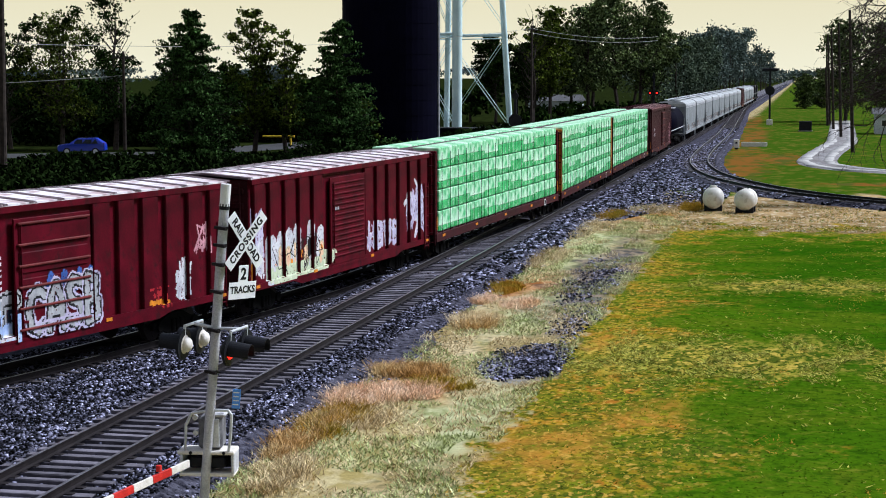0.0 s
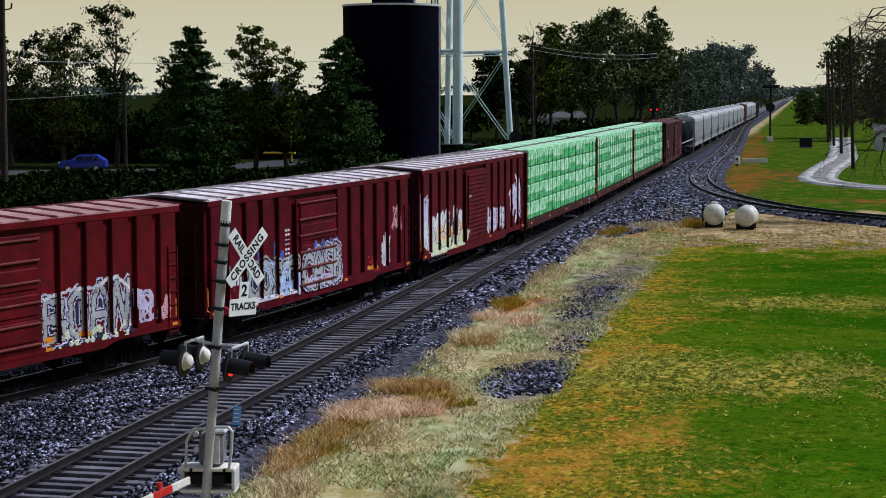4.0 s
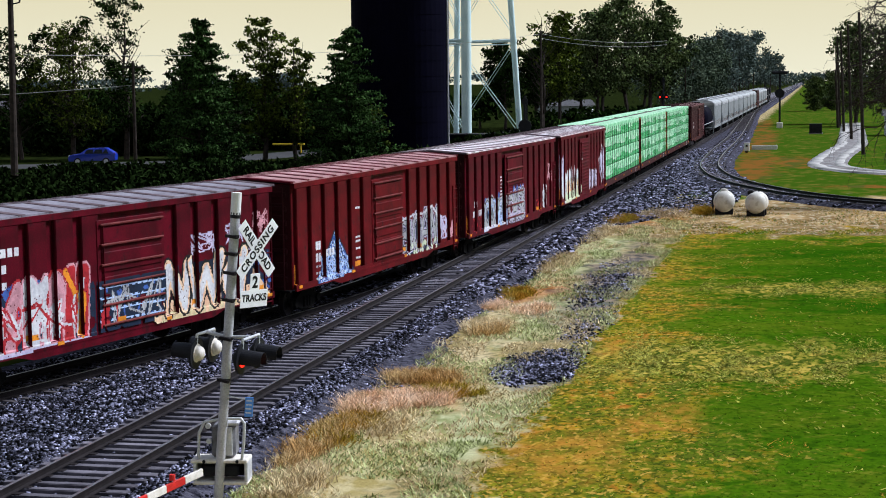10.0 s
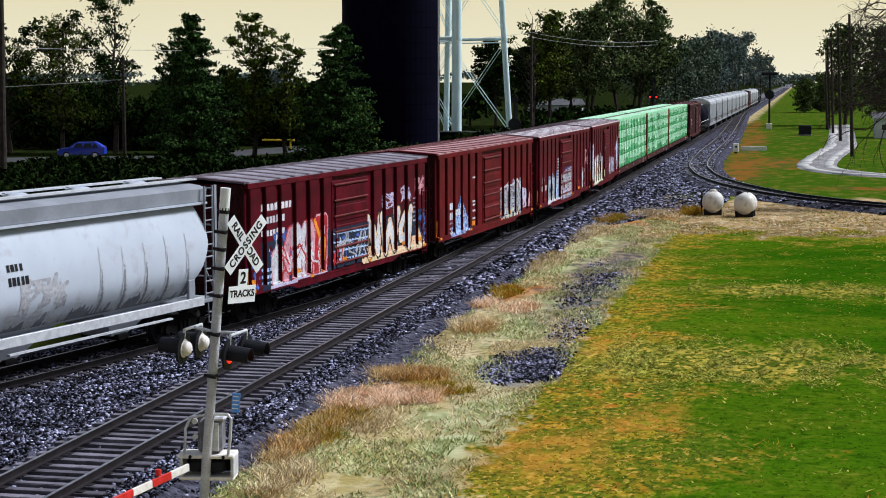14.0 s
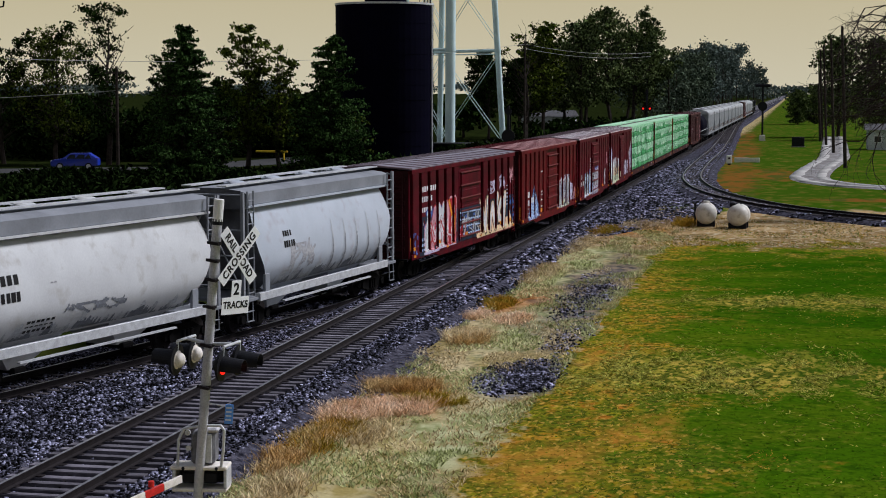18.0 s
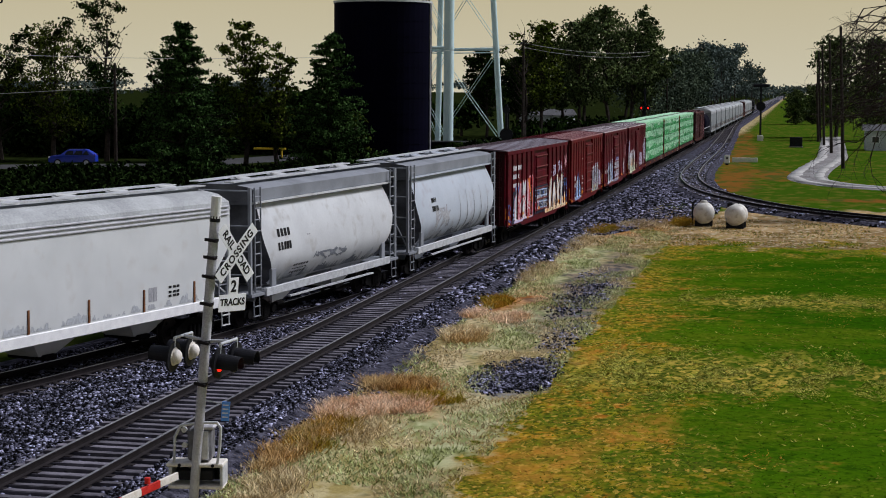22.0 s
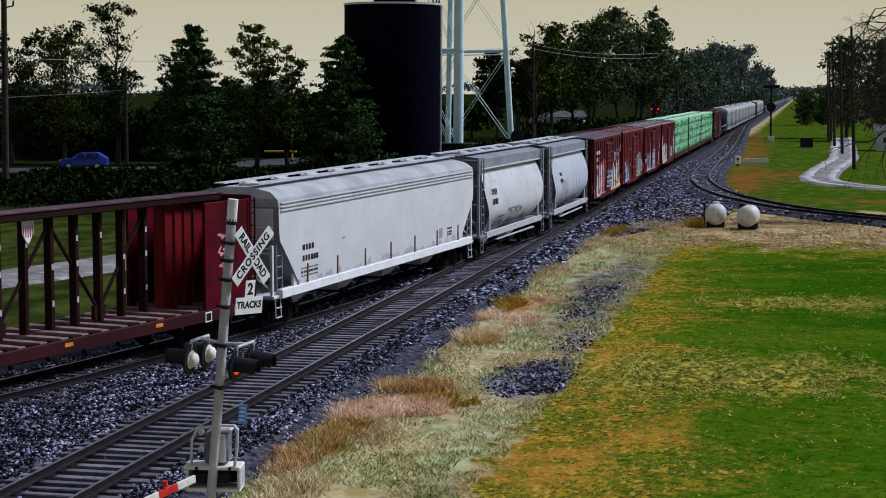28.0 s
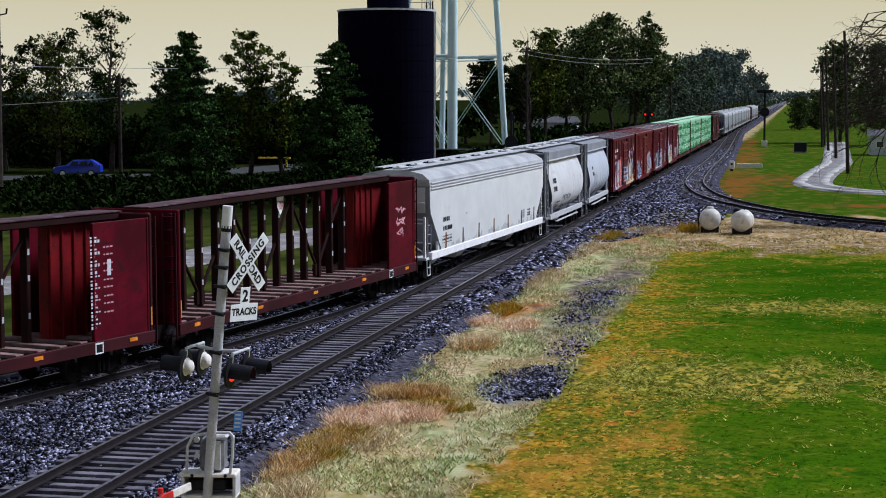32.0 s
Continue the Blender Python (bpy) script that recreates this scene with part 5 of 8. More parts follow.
def spray_d(w, f):
    for n, z in ((8, 3.52), (7, 3.12), (7, 2.72)):
        w.bars(f(0.068), z, 0.19, [n], "white", 0.265 if n == 8 else 0.225)
    w.bars(f(0.064), 2.22, 0.26, [2], "white", 0.28)
    w.bars(f(0.064), 1.86, 0.26, [3], "white", 0.24)
    w.cloud(f(0.06), f(0.40), 1.0, 2.55, "navy", 3, 0.62)
    w.cloud(f(0.10), f(0.39), 1.9, 2.85, "blue", 18, 0.40, False, 4)
    w.cloud(f(0.0), f(0.05), 1.1, 2.0, "blue", 19, 0.45, False, 6)
    for k in range(3):
        w.bars(f(0.07), 1.6 - 0.2 * k, 0.09, [3], "sky", 0.2)
    for g, a, b, z, c in (("o", 0.115, 0.165, 2.15, "white"), ("a", 0.165, 0.225, 2.65, "pink"), ("h", 0.225, 0.275, 2.70, "white"), ("a", 0.275, 0.325, 2.75, "pink"), ("n", 0.325, 0.38, 2.85, "red")):
        w.glyph(g, f(a), f(b), 1.15, z, 0.27, "red" if c == "pink" else "pink", c)
    w.stroke([(f(0.23), 1.2), (f(0.25), 2.6)], 0.15, "white")
    w.stroke([(f(0.32), 2.9), (f(0.345), 2.3), (f(0.37), 2.2), (f(0.36), 1.2)], 0.13, "red", "orange")
    w.scribble(f(0.12), f(0.38), 1.1, 2.7, 40, "white", 37, 0.03)
    w.scribble(f(0.14), f(0.36), 1.1, 2.4, 24, "red", 40, 0.03)
    w.stroke([(f(0.10), 1.08), (f(0.38), 1.06)], 0.06, "lilac")
    w.cloud(f(0.405), f(0.615), 1.12, 2.5, "navy", 5, 0.72)
    w.cloud(f(0.405), f(0.615), 1.4, 2.4, "blue", 45, 0.30, False, 5)
    for k in range(4):
        w.stroke([(f(0.41), 1.42 + 0.3 * k), (f(0.61), 1.36 + 0.3 * k)], 0.025, "sky")
    w.scribble(f(0.42), f(0.60), 1.2, 2.3, 34, "grey", 36, 0.03)
    w.cloud(f(0.41), f(0.46), 1.2, 1.8, "red", 47, 0.5)
    w.cloud(f(0.615), f(0.985), 1.05, 2.55, "navy", 13, 0.66)
    w.cloud(f(0.93), f(0.99), 1.3, 2.5, "blue", 14, 0.45, False, 6)
    w.stroke([(f(0.60), 1.12), (f(0.97), 1.2)], 0.15, "peach", "cream")
    w.cloud(f(0.57), f(0.97), 1.02, 1.55, "peach", 6, 0.50, False, 4)
    for g, a, b, z in (("n", 0.618, 0.700, 2.50), ("w", 0.700, 0.805, 2.52), ("q", 0.812, 0.888, 2.50)):
        w.glyph(g, f(a), f(b), 1.28, z, 0.28, "black", "peach", "white")
    w.stroke([(f(0.925), 2.0), (f(0.945), 1.5), (f(0.965), 1.3)], 0.12, "peach")
    for k in range(6):
        w.bars(f(0.905), 2.95 - 0.17 * k, 0.06, [3], "lilac", 0.14)
    w.scribble(f(0.70), f(0.80), 2.7, 3.35, 34, "lilac", 35, 0.025)
    w.scribble(f(0.82), f(0.89), 2.85, 3.55, 30, "lilac", 65, 0.025)
    w.scribble(f(0.93), f(0.98), 3.0, 3.8, 26, "pink", 66, 0.025)
    for a in (0.005, 0.22, 0.46, 0.70, 0.83, 0.935):
        w.bars(f(a), 1.30, 0.15, [1], "orange", 0.5)
    w.dust(4, 0.02)


boxcar(67.3, 50.7, "dark red boxcar with a louvred door and graffiti", M["oxide"], M["roof"], -0.3, 3.0, "corrugated", 14, spray_a, M["seam"])
boxcar(50.7, 33.7, "dark red ribbed boxcar with grey and blue graffiti", M["oxide"], M["roof"], -0.4, 3.1, "panel", 14, spray_b, M["seam"])
boxcar(33.7, 17.0, "brown-red boxcar with a blue and white graffiti heap", M["oxide_b"], M["roof_pink"], 0.15, 2.9, "panel", 14, spray_c, M["oxide"])
boxcar(17.0, 0.4, "deep red boxcar with large white graffiti letters", M["oxide"], M["roof_grey"], 0.15, 3.1, "panel", 14, spray_d, M["seam"])


# ---- covered hoppers ----
def hopper_body(Lt, sec, bulge, drop):
    """Sheets lofted through (half width, height) stations, whose ends draw in above and below the belly."""
    rows = []
    n = len(sec)
    for w, z, e in sec:
        rows.append((w, z, Lt / 2 - e))
    bm = bmesh.new()
    rings = []
    for w, z, y in rows:
        rings.append([bm.verts.new(p) for p in ((w, -y, z), (w, y, z), (-w, y, z), (-w, -y, z))])
    for a, b in zip(rings, rings[1:]):
        for k in range(4):
            f = bm.faces.new((a[k], a[(k + 1) % 4], b[(k + 1) % 4], b[k]))
            f.smooth = k in (0, 2)
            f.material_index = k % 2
    bm.faces.new(rings[0][::-1]), bm.faces.new(rings[-1])
    bmesh.ops.recalc_face_normals(bm, faces=bm.faces)
    for e in bm.edges:
        if len(e.link_faces) == 2 and e.calc_face_angle() > 0.45:
            e.smooth = False
    return bm


def curved(Z0, Z1, Wm, W0, W1, end, n=14, zm=0.5):
    out = []
    for k in range(n + 1):
        u = k / n
        z = Z0 + u * (Z1 - Z0)
        lo, hi = max(0.0, (zm - u) / zm), max(0.0, (u - zm) / (1 - zm))
        w = Wm - (Wm - W0) * lo ** 2 - (Wm - W1) * hi ** 2
        out.append((w, z, end(u)))
    return out


def hatch_row(car, ys, z, m):
    bm0 = bmesh.new()
    bm_rod(bm0, (0, 0, 0), (0, 0, 0.09), 0.33, seg=18)
    bm_rod(bm0, (0, 0, 0.09), (0, 0, 0.13), 0.36, 0.28, seg=18)
    bm_box(bm0, (0.1, 0.9, 0.03), (0, 0, 0.15))
    me = mesh_of("hatch", bm0, m)
    for y in ys:
        part("hatch", me, None, car, at=pose(0, y, z))


def end_cage(car, y_in, y_out, e, m, Z, W=1.36):
    """Corner posts, rails, cross braces, ladders and step at one end."""
    bm = bmesh.new()
    for x in (-W, W):
        bm_box(bm, (0.09, 0.12, Z - 1.15), (x, e * y_out, (Z + 1.15) / 2))
    for z in (1.75, 2.5, 3.3, Z - 0.1):
        bm_rod(bm, (-W, e * y_out, z), (W, e * y_out, z), 0.028, seg=6)
    bm_rod(bm, (-W, e * y_out, 1.3), (0.1, e * y_out, Z - 0.4), 0.03, seg=6)
    bm_rod(bm, (W, e * y_out, 1.3), (-0.1, e * y_out, Z - 0.4), 0.03, seg=6)
    part("end_frame", bm, m, car)
    ladder(car, W + 0.06, e * (y_out - 0.42), 1.2, Z, 0.42, M["chord"], "y", 0.36)
    ladder(car, -W - 0.06, e * (y_out - 0.42), 1.2, Z, 0.42, M["chord"], "y", 0.36)
    for s in (-1, 1):
        bm = bmesh.new()
        for k in (-0.2, 0.2):
            bm_rod(bm, (s * (W + 0.06), e * (y_out - 0.3) + k, 1.1), (s * (W + 0.08), e * (y_out - 0.3) + k, 0.42), 0.022, seg=6)
        for z in (0.44, 0.75):
            bm_box(bm, (0.07, 0.42, 0.025), (s * (W + 0.08), e * (y_out - 0.3), z))
        part("step", bm, m, car)
        part("corner_post", bm_box(bmesh.new(), (0.1, 0.34, 0.85), (s * (W + 0.08), e * (y_in - 0.5), 1.4), None, 0.02), m, car)
    box_part("end_platform", (2 * W + 0.2, y_out - y_in + 1.4, 0.1), (0, e * (y_in + y_out - 1.2) / 2, 1.1), m, car, bevel=0.01)
    bm = bm_rod(bmesh.new(), (-0.7, e * (y_out + 0.06), 2.0), (-0.7, e * (y_out + 0.12), 2.0), 0.28, seg=16)
    part("brake_wheel", bm, M["black"], car)


def bays(car, ys, w, m):
    for y in ys:
        bm = bmesh.new()
        a = [bm.verts.new(p) for p in ((-w, y - 1.75, 1.5), (w, y - 1.75, 1.5), (w, y + 1.75, 1.5), (-w, y + 1.75, 1.5))]
        b = [bm.verts.new(p) for p in ((-0.5, y - 0.35, 0.45), (0.5, y - 0.35, 0.45), (0.5, y + 0.35, 0.45), (-0.5, y + 0.35, 0.45))]
        for k in range(4):
            bm.faces.new((a[k], a[(k + 1) % 4], b[(k + 1) % 4], b[k]))
        bm.faces.new(a[::-1]), bm.faces.new(b)
        bmesh.ops.recalc_face_normals(bm, faces=bm.faces)
        bay = part("hopper_bay", bm, m, car)
        part("outlet_gate", bm_box(bmesh.new(), (1.3, 0.5, 0.14), (0, y, 0.42), None, 0.02), M["black"], bay)


def round_hopper(s0, s1, label, paint, marks, toning):
    L = s0 - s1
    car = thing("covered_hopper", label, "freight car", group="freight train")
    CARS.append((car, (s0 + s1) / 2, L))
    Lt, Z0, Z1 = L - 1.5, 1.25, 3.98
    sec = curved(Z0, Z1, 1.57, 1.02, 1.12, lambda u: 0.55 + 2.6 * max(0, 0.62 - u) ** 1.5 + 0.9 * max(0, u - 0.72), 20, 0.36)
    part("body", hopper_body(Lt, sec, 0, 0), [paint, M["end_shade"]], car)
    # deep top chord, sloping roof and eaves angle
    part("top_chord", hopper_body(Lt, [(1.20, 3.92, 0.35), (1.30, 4.05, 0.3), (1.32, 4.42, 0.3), (1.1, 4.50, 0.3), (0.4, 4.58, 0.3)], 0, 0), [M["chord"], M["end_shade"]], car, "grey top chord and roof")
    box_part("eaves_angle", (2.74, Lt - 0.7, 0.06), (0, 0, 4.0), paint, car)
    for s in (1, -1):
        box_part("running_board", (0.34, Lt, 0.04), (s * 0.62, 0, 4.66), M["steel_w"], car)
    hatch_row(car, [-Lt * 0.33, -Lt * 0.11, Lt * 0.11, Lt * 0.33], 4.56, paint)
    bays(car, (-Lt * 0.2, Lt * 0.2), 1.15, paint)
    for s in (1, -1):
        bm = bm_box(bmesh.new(), (0.12, Lt - 1.6, 0.26), (s * 1.46, 0, 1.13), None, 0.01)
        bm_box(bm, (0.1, Lt - 5, 0.05), (s * 1.5, 0, 0.82))
        part("side_sill", bm, M["steel_w"], car)
    for e in (1, -1):
        end_cage(car, Lt / 2 - 0.9, Lt / 2 + 0.05, e, M["chord"], 4.5)
    running_gear(car, L, L / 2 - 2.0)
    w = Wall(-Lt / 2 + 1.6, Lt / 2 - 1.2, Z0 + 0.08, 3.6)

    def surface(y, z):
        for a, b in zip(sec, sec[1:]):
            if a[1] <= z <= b[1]:
                k = (z - a[1]) / (b[1] - a[1])
                return a[0] + k * (b[0] - a[0]) + 0.004
        return 1.2
    # two greys, denser towards the bottom of the side
    w.creep(Z0, Z0 + 1.1 * toning, "umber", 7)
    w.creep(Z0, Z0 + 0.7 * toning, "slate", 5)
    marks(w, -Lt / 2, Lt)
    part("markings", w.mesh(surface, "markings"), None, car, "stencilled marks, streaks and scrawls")["kind"] = "stuff"
    return car


def marks_one(w, y, L):
    for k in range(5):
        u = y + L * (0.52 + 0.085 * k)
        lean = np.abs(w.py - u - 0.25 * np.maximum(0, 2.1 - w.pz))
        w.lay((lean < 0.13 * (3.3 - w.pz) / 1.6) & (w.pz > 1.4) & (w.pz < 3.2 + 0.2 * (k % 2)), "umber")
        w.lay((lean < 0.05 * (2.9 - w.pz)) & (w.pz > 1.4) & (w.pz < 2.6 + 0.2 * (k % 2)), "slate")
    w.scribble(y + L * 0.24, y + L * 0.42, 1.6, 2.7, 34, "grey", 41, 0.05)
    w.bars(y + L * 0.205, 2.88, 0.2, [4], "black", 0.17)
    w.bars(y + L * 0.205, 2.55, 0.2, [5], "black", 0.17)


def marks_two(w, y, L):
    w.bars(y + L * 0.135, 2.84, 0.25, [4], "black", 0.25)
    w.bars(y + L * 0.113, 2.40, 0.25, [6], "black", 0.21)
    w.bars(y + L * 0.315, 2.72, 0.05, [2], "grey", 0.14)
    w.scribble(y + L * 0.36, y + L * 0.62, 1.75, 2.1, 26, "slate", 43, 0.03)
    for k in range(3):
        w.bars(y + L * 0.24, 1.75 - 0.12 * k, 0.05, [6], "black", 0.2)


M["hopper_b"] = mat("weathered_grey_paint", (0.54, 0.555, 0.58), 0.5, second=(0.47, 0.48, 0.505), scale=0.7, fine=18, stain=(0.41, 0.405, 0.41), bump=0.05, grain=0.12)
round_hopper(0.4, -13.3, "pale blue-grey covered hopper streaked with dirt", M["hopper"], marks_one, 0.62)
round_hopper(-13.3, -26.9, "light grey two-bay covered hopper with black lettering", M["hopper_b"], marks_two, 0.5)


# roof shade is put into this grey, well below the sides' white
M["hopper_top"] = mat("shaded_hopper_roof_paint", (0.40, 0.415, 0.43), 0.7, second=(0.27, 0.28, 0.295), scale=0.8, fine=18, bump=0.1)


def long_hopper(s0, s1, label, paint, detail=True):
    L = s0 - s1
    car = thing("covered_hopper", label, "freight car", group="freight train")
    CARS.append((car, (s0 + s1) / 2, L))
    Lt, Z0, Z1 = L - 1.3, 1.28, 3.95
    sec = curved(Z0, Z1, 1.55, 1.53, 1.53, lambda u: 0.14 + 2.6 * max(0, 0.62 - u), 10)
    # the end faces take the chord grey, which paints in their shade
    part("body", hopper_body(Lt, sec, 0, 0), [paint, M["chord"]], car)
    part("roof", hopper_body(Lt, [(1.55, 3.95, 0.12), (1.5, 4.2, 0.12), (1.2, 4.42, 0.24), (0.5, 4.56, 0.32)], 0, 0), [M["hopper_top"], M["hopper_top"]], car, "roof with its shade painted in as grey")
    for z in (3.82, 3.94, 4.06):
        bm = bmesh.new()
        for s in (1, -1):
            bm_box(bm, (0.06, Lt - 0.5, 0.05), (s * 1.55, 0, z), None, 0.01)
        part("side_rail", bm, M["galv"], car)
    for s in (1, -1):
        part("side_sill", bm_box(bmesh.new(), (0.2, Lt - 0.6, 0.30), (s * 1.47, 0, 1.18), None, 0.02), M["white"] if detail else paint, car)
        box_part("running_board", (0.34, Lt - 0.6, 0.04), (s * 0.62, 0, 4.66), M["steel_w"], car)
        for k in range(7):
            box_part("stiffener", (0.05, 0.07, 0.62), (s * 1.545, -Lt / 2 + 2.3 + k * (Lt - 4.4) / 6, 1.66), M["rust"], car, "rust-stained stiffener")
    hatch_row(car, [-Lt / 2 + (k + 0.5) * Lt / 8 for k in range(8)], 4.54, paint)
    bays(car, [(-0.33 + 0.22 * k) * Lt for k in range(4)], 1.2, paint)
    for e in (1, -1):
        end_cage(car, Lt / 2 - 1.0, Lt / 2 + 0.05, e, paint, 2.75)
        part("end_sheet", bm_box(bmesh.new(), (2.7, 0.06, 1.0), (0, e * (Lt / 2 - 0.12), 3.4), None, 0.02), paint, car)
    running_gear(car, L, L / 2 - 2.1, detail)
    w = Wall(-Lt / 2 + 1.6, Lt / 2 - 1.6, 1.4, 3.6)
    w.bars(-Lt / 2 + 1.9, 2.42, 0.2, [4], "black", 0.24)
    w.bars(-Lt / 2 + 1.9, 2.06, 0.2, [6], "black", 0.22)
    for k in range(3):
        w.bars(-Lt / 2 + 1.8, 1.8 - 0.12 * k, 0.05, [7], "black", 0.2)
        w.bars(Lt / 2 - 3.4, 1.9 - 0.14 * k, 0.07, [3], "black", 0.2)
    w.bars(Lt / 2 - 4.4, 1.6, 0.4, [2], "grey", 0.25)
    w.bars(-Lt / 2 + 5.2, 2.5, 0.06, [2], "grey", 0.16)
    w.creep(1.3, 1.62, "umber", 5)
    part("markings", w.mesh(lambda y, z: next((a[0] + (z - a[1]) / (b[1] - a[1]) * (b[0] - a[0]) + 0.004 for a, b in zip(sec, sec[1:]) if a[1] <= z <= b[1]), 1.55), "markings"), None, car, "stencilled marks and a ragged grey lower edge")["kind"] = "stuff"
    return car


M["rust"] = mat("rusty_steel", (0.22, 0.085, 0.03), 0.8, second=(0.12, 0.05, 0.025), scale=5)
long_hopper(-26.9, -47.7, "long white covered hopper with black lettering", M["hopper_w"])


# red taken near black: the backlit beam's shade is in the colour
M["beam"] = mat("backlit_red_beam_paint", (0.022, 0.006, 0.006), 0.7, second=(0.012, 0.004, 0.004), scale=1.0, fine=25, bump=0.08, shine=0.08)


# ---- centre-beam flat cars, empty and loaded with wrapped timber ----
def centre_beam(s0, s1, label, posts, load=False, panel=True, bulkhead="oxide_dark", turning=True):
    L = s0 - s1
    Lb, D, T = L - 1.0, 1.12, 4.35
    car = thing("centre_beam_car", label, "freight car", group="freight train")
    CARS.append((car, (s0 + s1) / 2, L))
    m = M["oxide_dark"]
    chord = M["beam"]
    for s in (1, -1):
        part("side_sill", bm_box(bmesh.new(), (0.14, Lb, 0.34), (s * 1.38, 0, D - 0.14), None, 0.015), m, car)
        for k in range(5):
            box_part("reflector", (0.015, 0.34, 0.1), (s * 1.457, -Lb / 2 + 1.0 + k * (Lb - 2) / 4, D - 0.1), M["orange"], car, "orange reflector strip")
        box_part("data_plate", (0.015, 0.34, 0.3), (s * 1.458, Lb * 0.36, D - 0.16), M["white"], car, "white-edged data plate")
        box_part("data_panel", (0.02, 0.26, 0.22), (s * 1.458, Lb * 0.36, D - 0.16), M["ink"], car)
        for k in range(int(Lb / 1.5)):
            part("winch", bm_box(bmesh.new(), (0.14, 0.16, 0.14), (s * 1.42, -Lb / 2 + 0.9 + k * 1.5, D - 0.36), None, 0.03), M["black"], car)
    slat = mesh_of("deck_slat", bm_box(bmesh.new(), (2.66, 0.3, 0.09), (0, 0, 0), None, 0.01), M["deck"])
    n = int(Lb / 0.85)
    for k in range(n):
        part("deck_slat", slat, None, car, at=pose(0, -Lb / 2 + (k + 0.5) * Lb / n, D + 0.02))
    box_part("centre_sill", (0.6, L - 1.4, 0.5), (0, 0, 0.78), M["black"], car)
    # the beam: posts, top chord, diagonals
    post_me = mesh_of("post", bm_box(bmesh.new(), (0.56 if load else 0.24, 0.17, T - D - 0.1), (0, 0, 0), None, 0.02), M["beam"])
    ys = [-Lb / 2 + 1.1 + (k + 0.5) * (Lb - 2.2) / posts for k in range(posts)]
    for y in ys:
        part("post", post_me, None, car, at=pose(0, y, (T + D) / 2))
    for k, y in enumerate(ys):
        if not load:
            for z in (1.9, 2.9, 3.6):
                if (k * 7 + int(z * 3)) % 3:
                    box_part("tie_hole_plate", (0.01, 0.08, 0.16), (0.125, y, z), M["steel_w"], car)
    bm = bm_box(bmesh.new(), (0.8, Lb - 0.2, 0.2), (0, 0, T), None, 0.03)
    part("top_chord", bm, chord, car)
    part("top_board", bm_box(bmesh.new(), (0.86, Lb - 0.2, 0.03), (0, 0, T + 0.13)), M["chord_red"], car, "worn top board")
    for k in range(0, posts - 3, 4):
        bm = bmesh.new()
        bm_rod(bm, (0, ys[k], T - 0.3), (0, ys[k + 2], D + 0.35), 0.055, seg=6)
        bm_rod(bm, (0, ys[min(k + 4, posts - 1)], T - 0.3), (0, ys[k + 2], D + 0.35), 0.055, seg=6)
        bm_box(bm, (0.12, 0.5, 0.4), (0, ys[k + 2], D + 0.3))
        part("diagonal_brace", bm, chord, car)
    for e in (1, -1):
        b = part("bulkhead", bm_box(bmesh.new(), (2.84, 0.14, T - D + 0.12), (0, e * (Lb / 2 - 0.1), (T + D) / 2 + 0.03), None, 0.03), M[bulkhead], car)
        for x in (-1.2, -0.45, 0.45, 1.2):
            part("bulkhead_post", bm_box(bmesh.new(), (0.14, 0.14, T - D), (x, e * (Lb / 2 + 0.02), (T + D) / 2), None, 0.02), M[bulkhead], b)
        box_part("reflector", (0.015, 0.05, 0.5), (1.425, e * (Lb / 2 - 0.12), D + 0.45), M["orange"], car, "orange reflector strip")
        if panel and e > 0:
            part("end_panel", bm_box(bmesh.new(), (0.3, 2.9, T - D), (0, Lb / 2 - 1.55, (T + D) / 2), None, 0.02), M["panel_red"], car)
            for k in range(4):
                part("panel_rib", bm_box(bmesh.new(), (0.42, 0.1, T - D), (0, Lb / 2 - 1.4 - 0.5 * k, (T + D) / 2), None, 0.02), M["panel_red"], car)
            for x in (1.37, -1.37):
                wing = part("bulkhead_wing", bm_box(bmesh.new(), (0.06, 2.5, T - D - 0.04), (x, Lb / 2 - 1.41, (T + D) / 2), None, 0.015), M["oxide"], car)
                for y in (Lb / 2 - 2.62, Lb / 2 - 0.24):
                    part("wing_edge", bm_box(bmesh.new(), (0.10, 0.08, T - D - 0.06), (x, y, (T + D) / 2), None, 0.015), M["oxide"], wing)
        ladder(car, 1.2, e * (Lb / 2 + 0.12), 0.7, T, 0.42, m, "x")
    running_gear(car, L, L / 2 - 2.4, turning)
    return car, Lb, ys


M["rust_orange"] = mat("faded_orange_paint", (0.50, 0.20, 0.03), 0.6, second=(0.34, 0.12, 0.02), scale=2)
M["deck"] = mat("worn_deck_steel", (0.26, 0.17, 0.16), 0.6, second=(0.14, 0.07, 0.07), scale=2, fine=20, vary=0.2)


def pack_mesh(w, l, h, part_green=0.43):
    """A wrapped stack of boards: sagging wrap, white upper band and folded ends."""
    bm = bmesh.new()
    bm_box(bm, (w, l - 0.03, h * part_green), (0, 0, h * (part_green / 2 + 0.01)), None, 0.03)
    bm_box(bm, (w + 0.012, l - 0.02, h * (0.97 - part_green)), (0, 0, h * (0.985 + part_green) / 2), None, 0.03)
    for k in (-0.32, 0.05, 0.36):
        bm_box(bm, (w + 0.016, 0.05, h * 0.62), (0, k * l, h * 0.33))
    for f in bm.faces:
        c = f.calc_center_median()
        f.material_index = 1 if c.z > h * (part_green + 0.012) or (abs(c.x) > w / 2 + 0.004) else 0
    return mesh_of("timber_pack", bm, [M["wrap"], M["wrap_w"]])


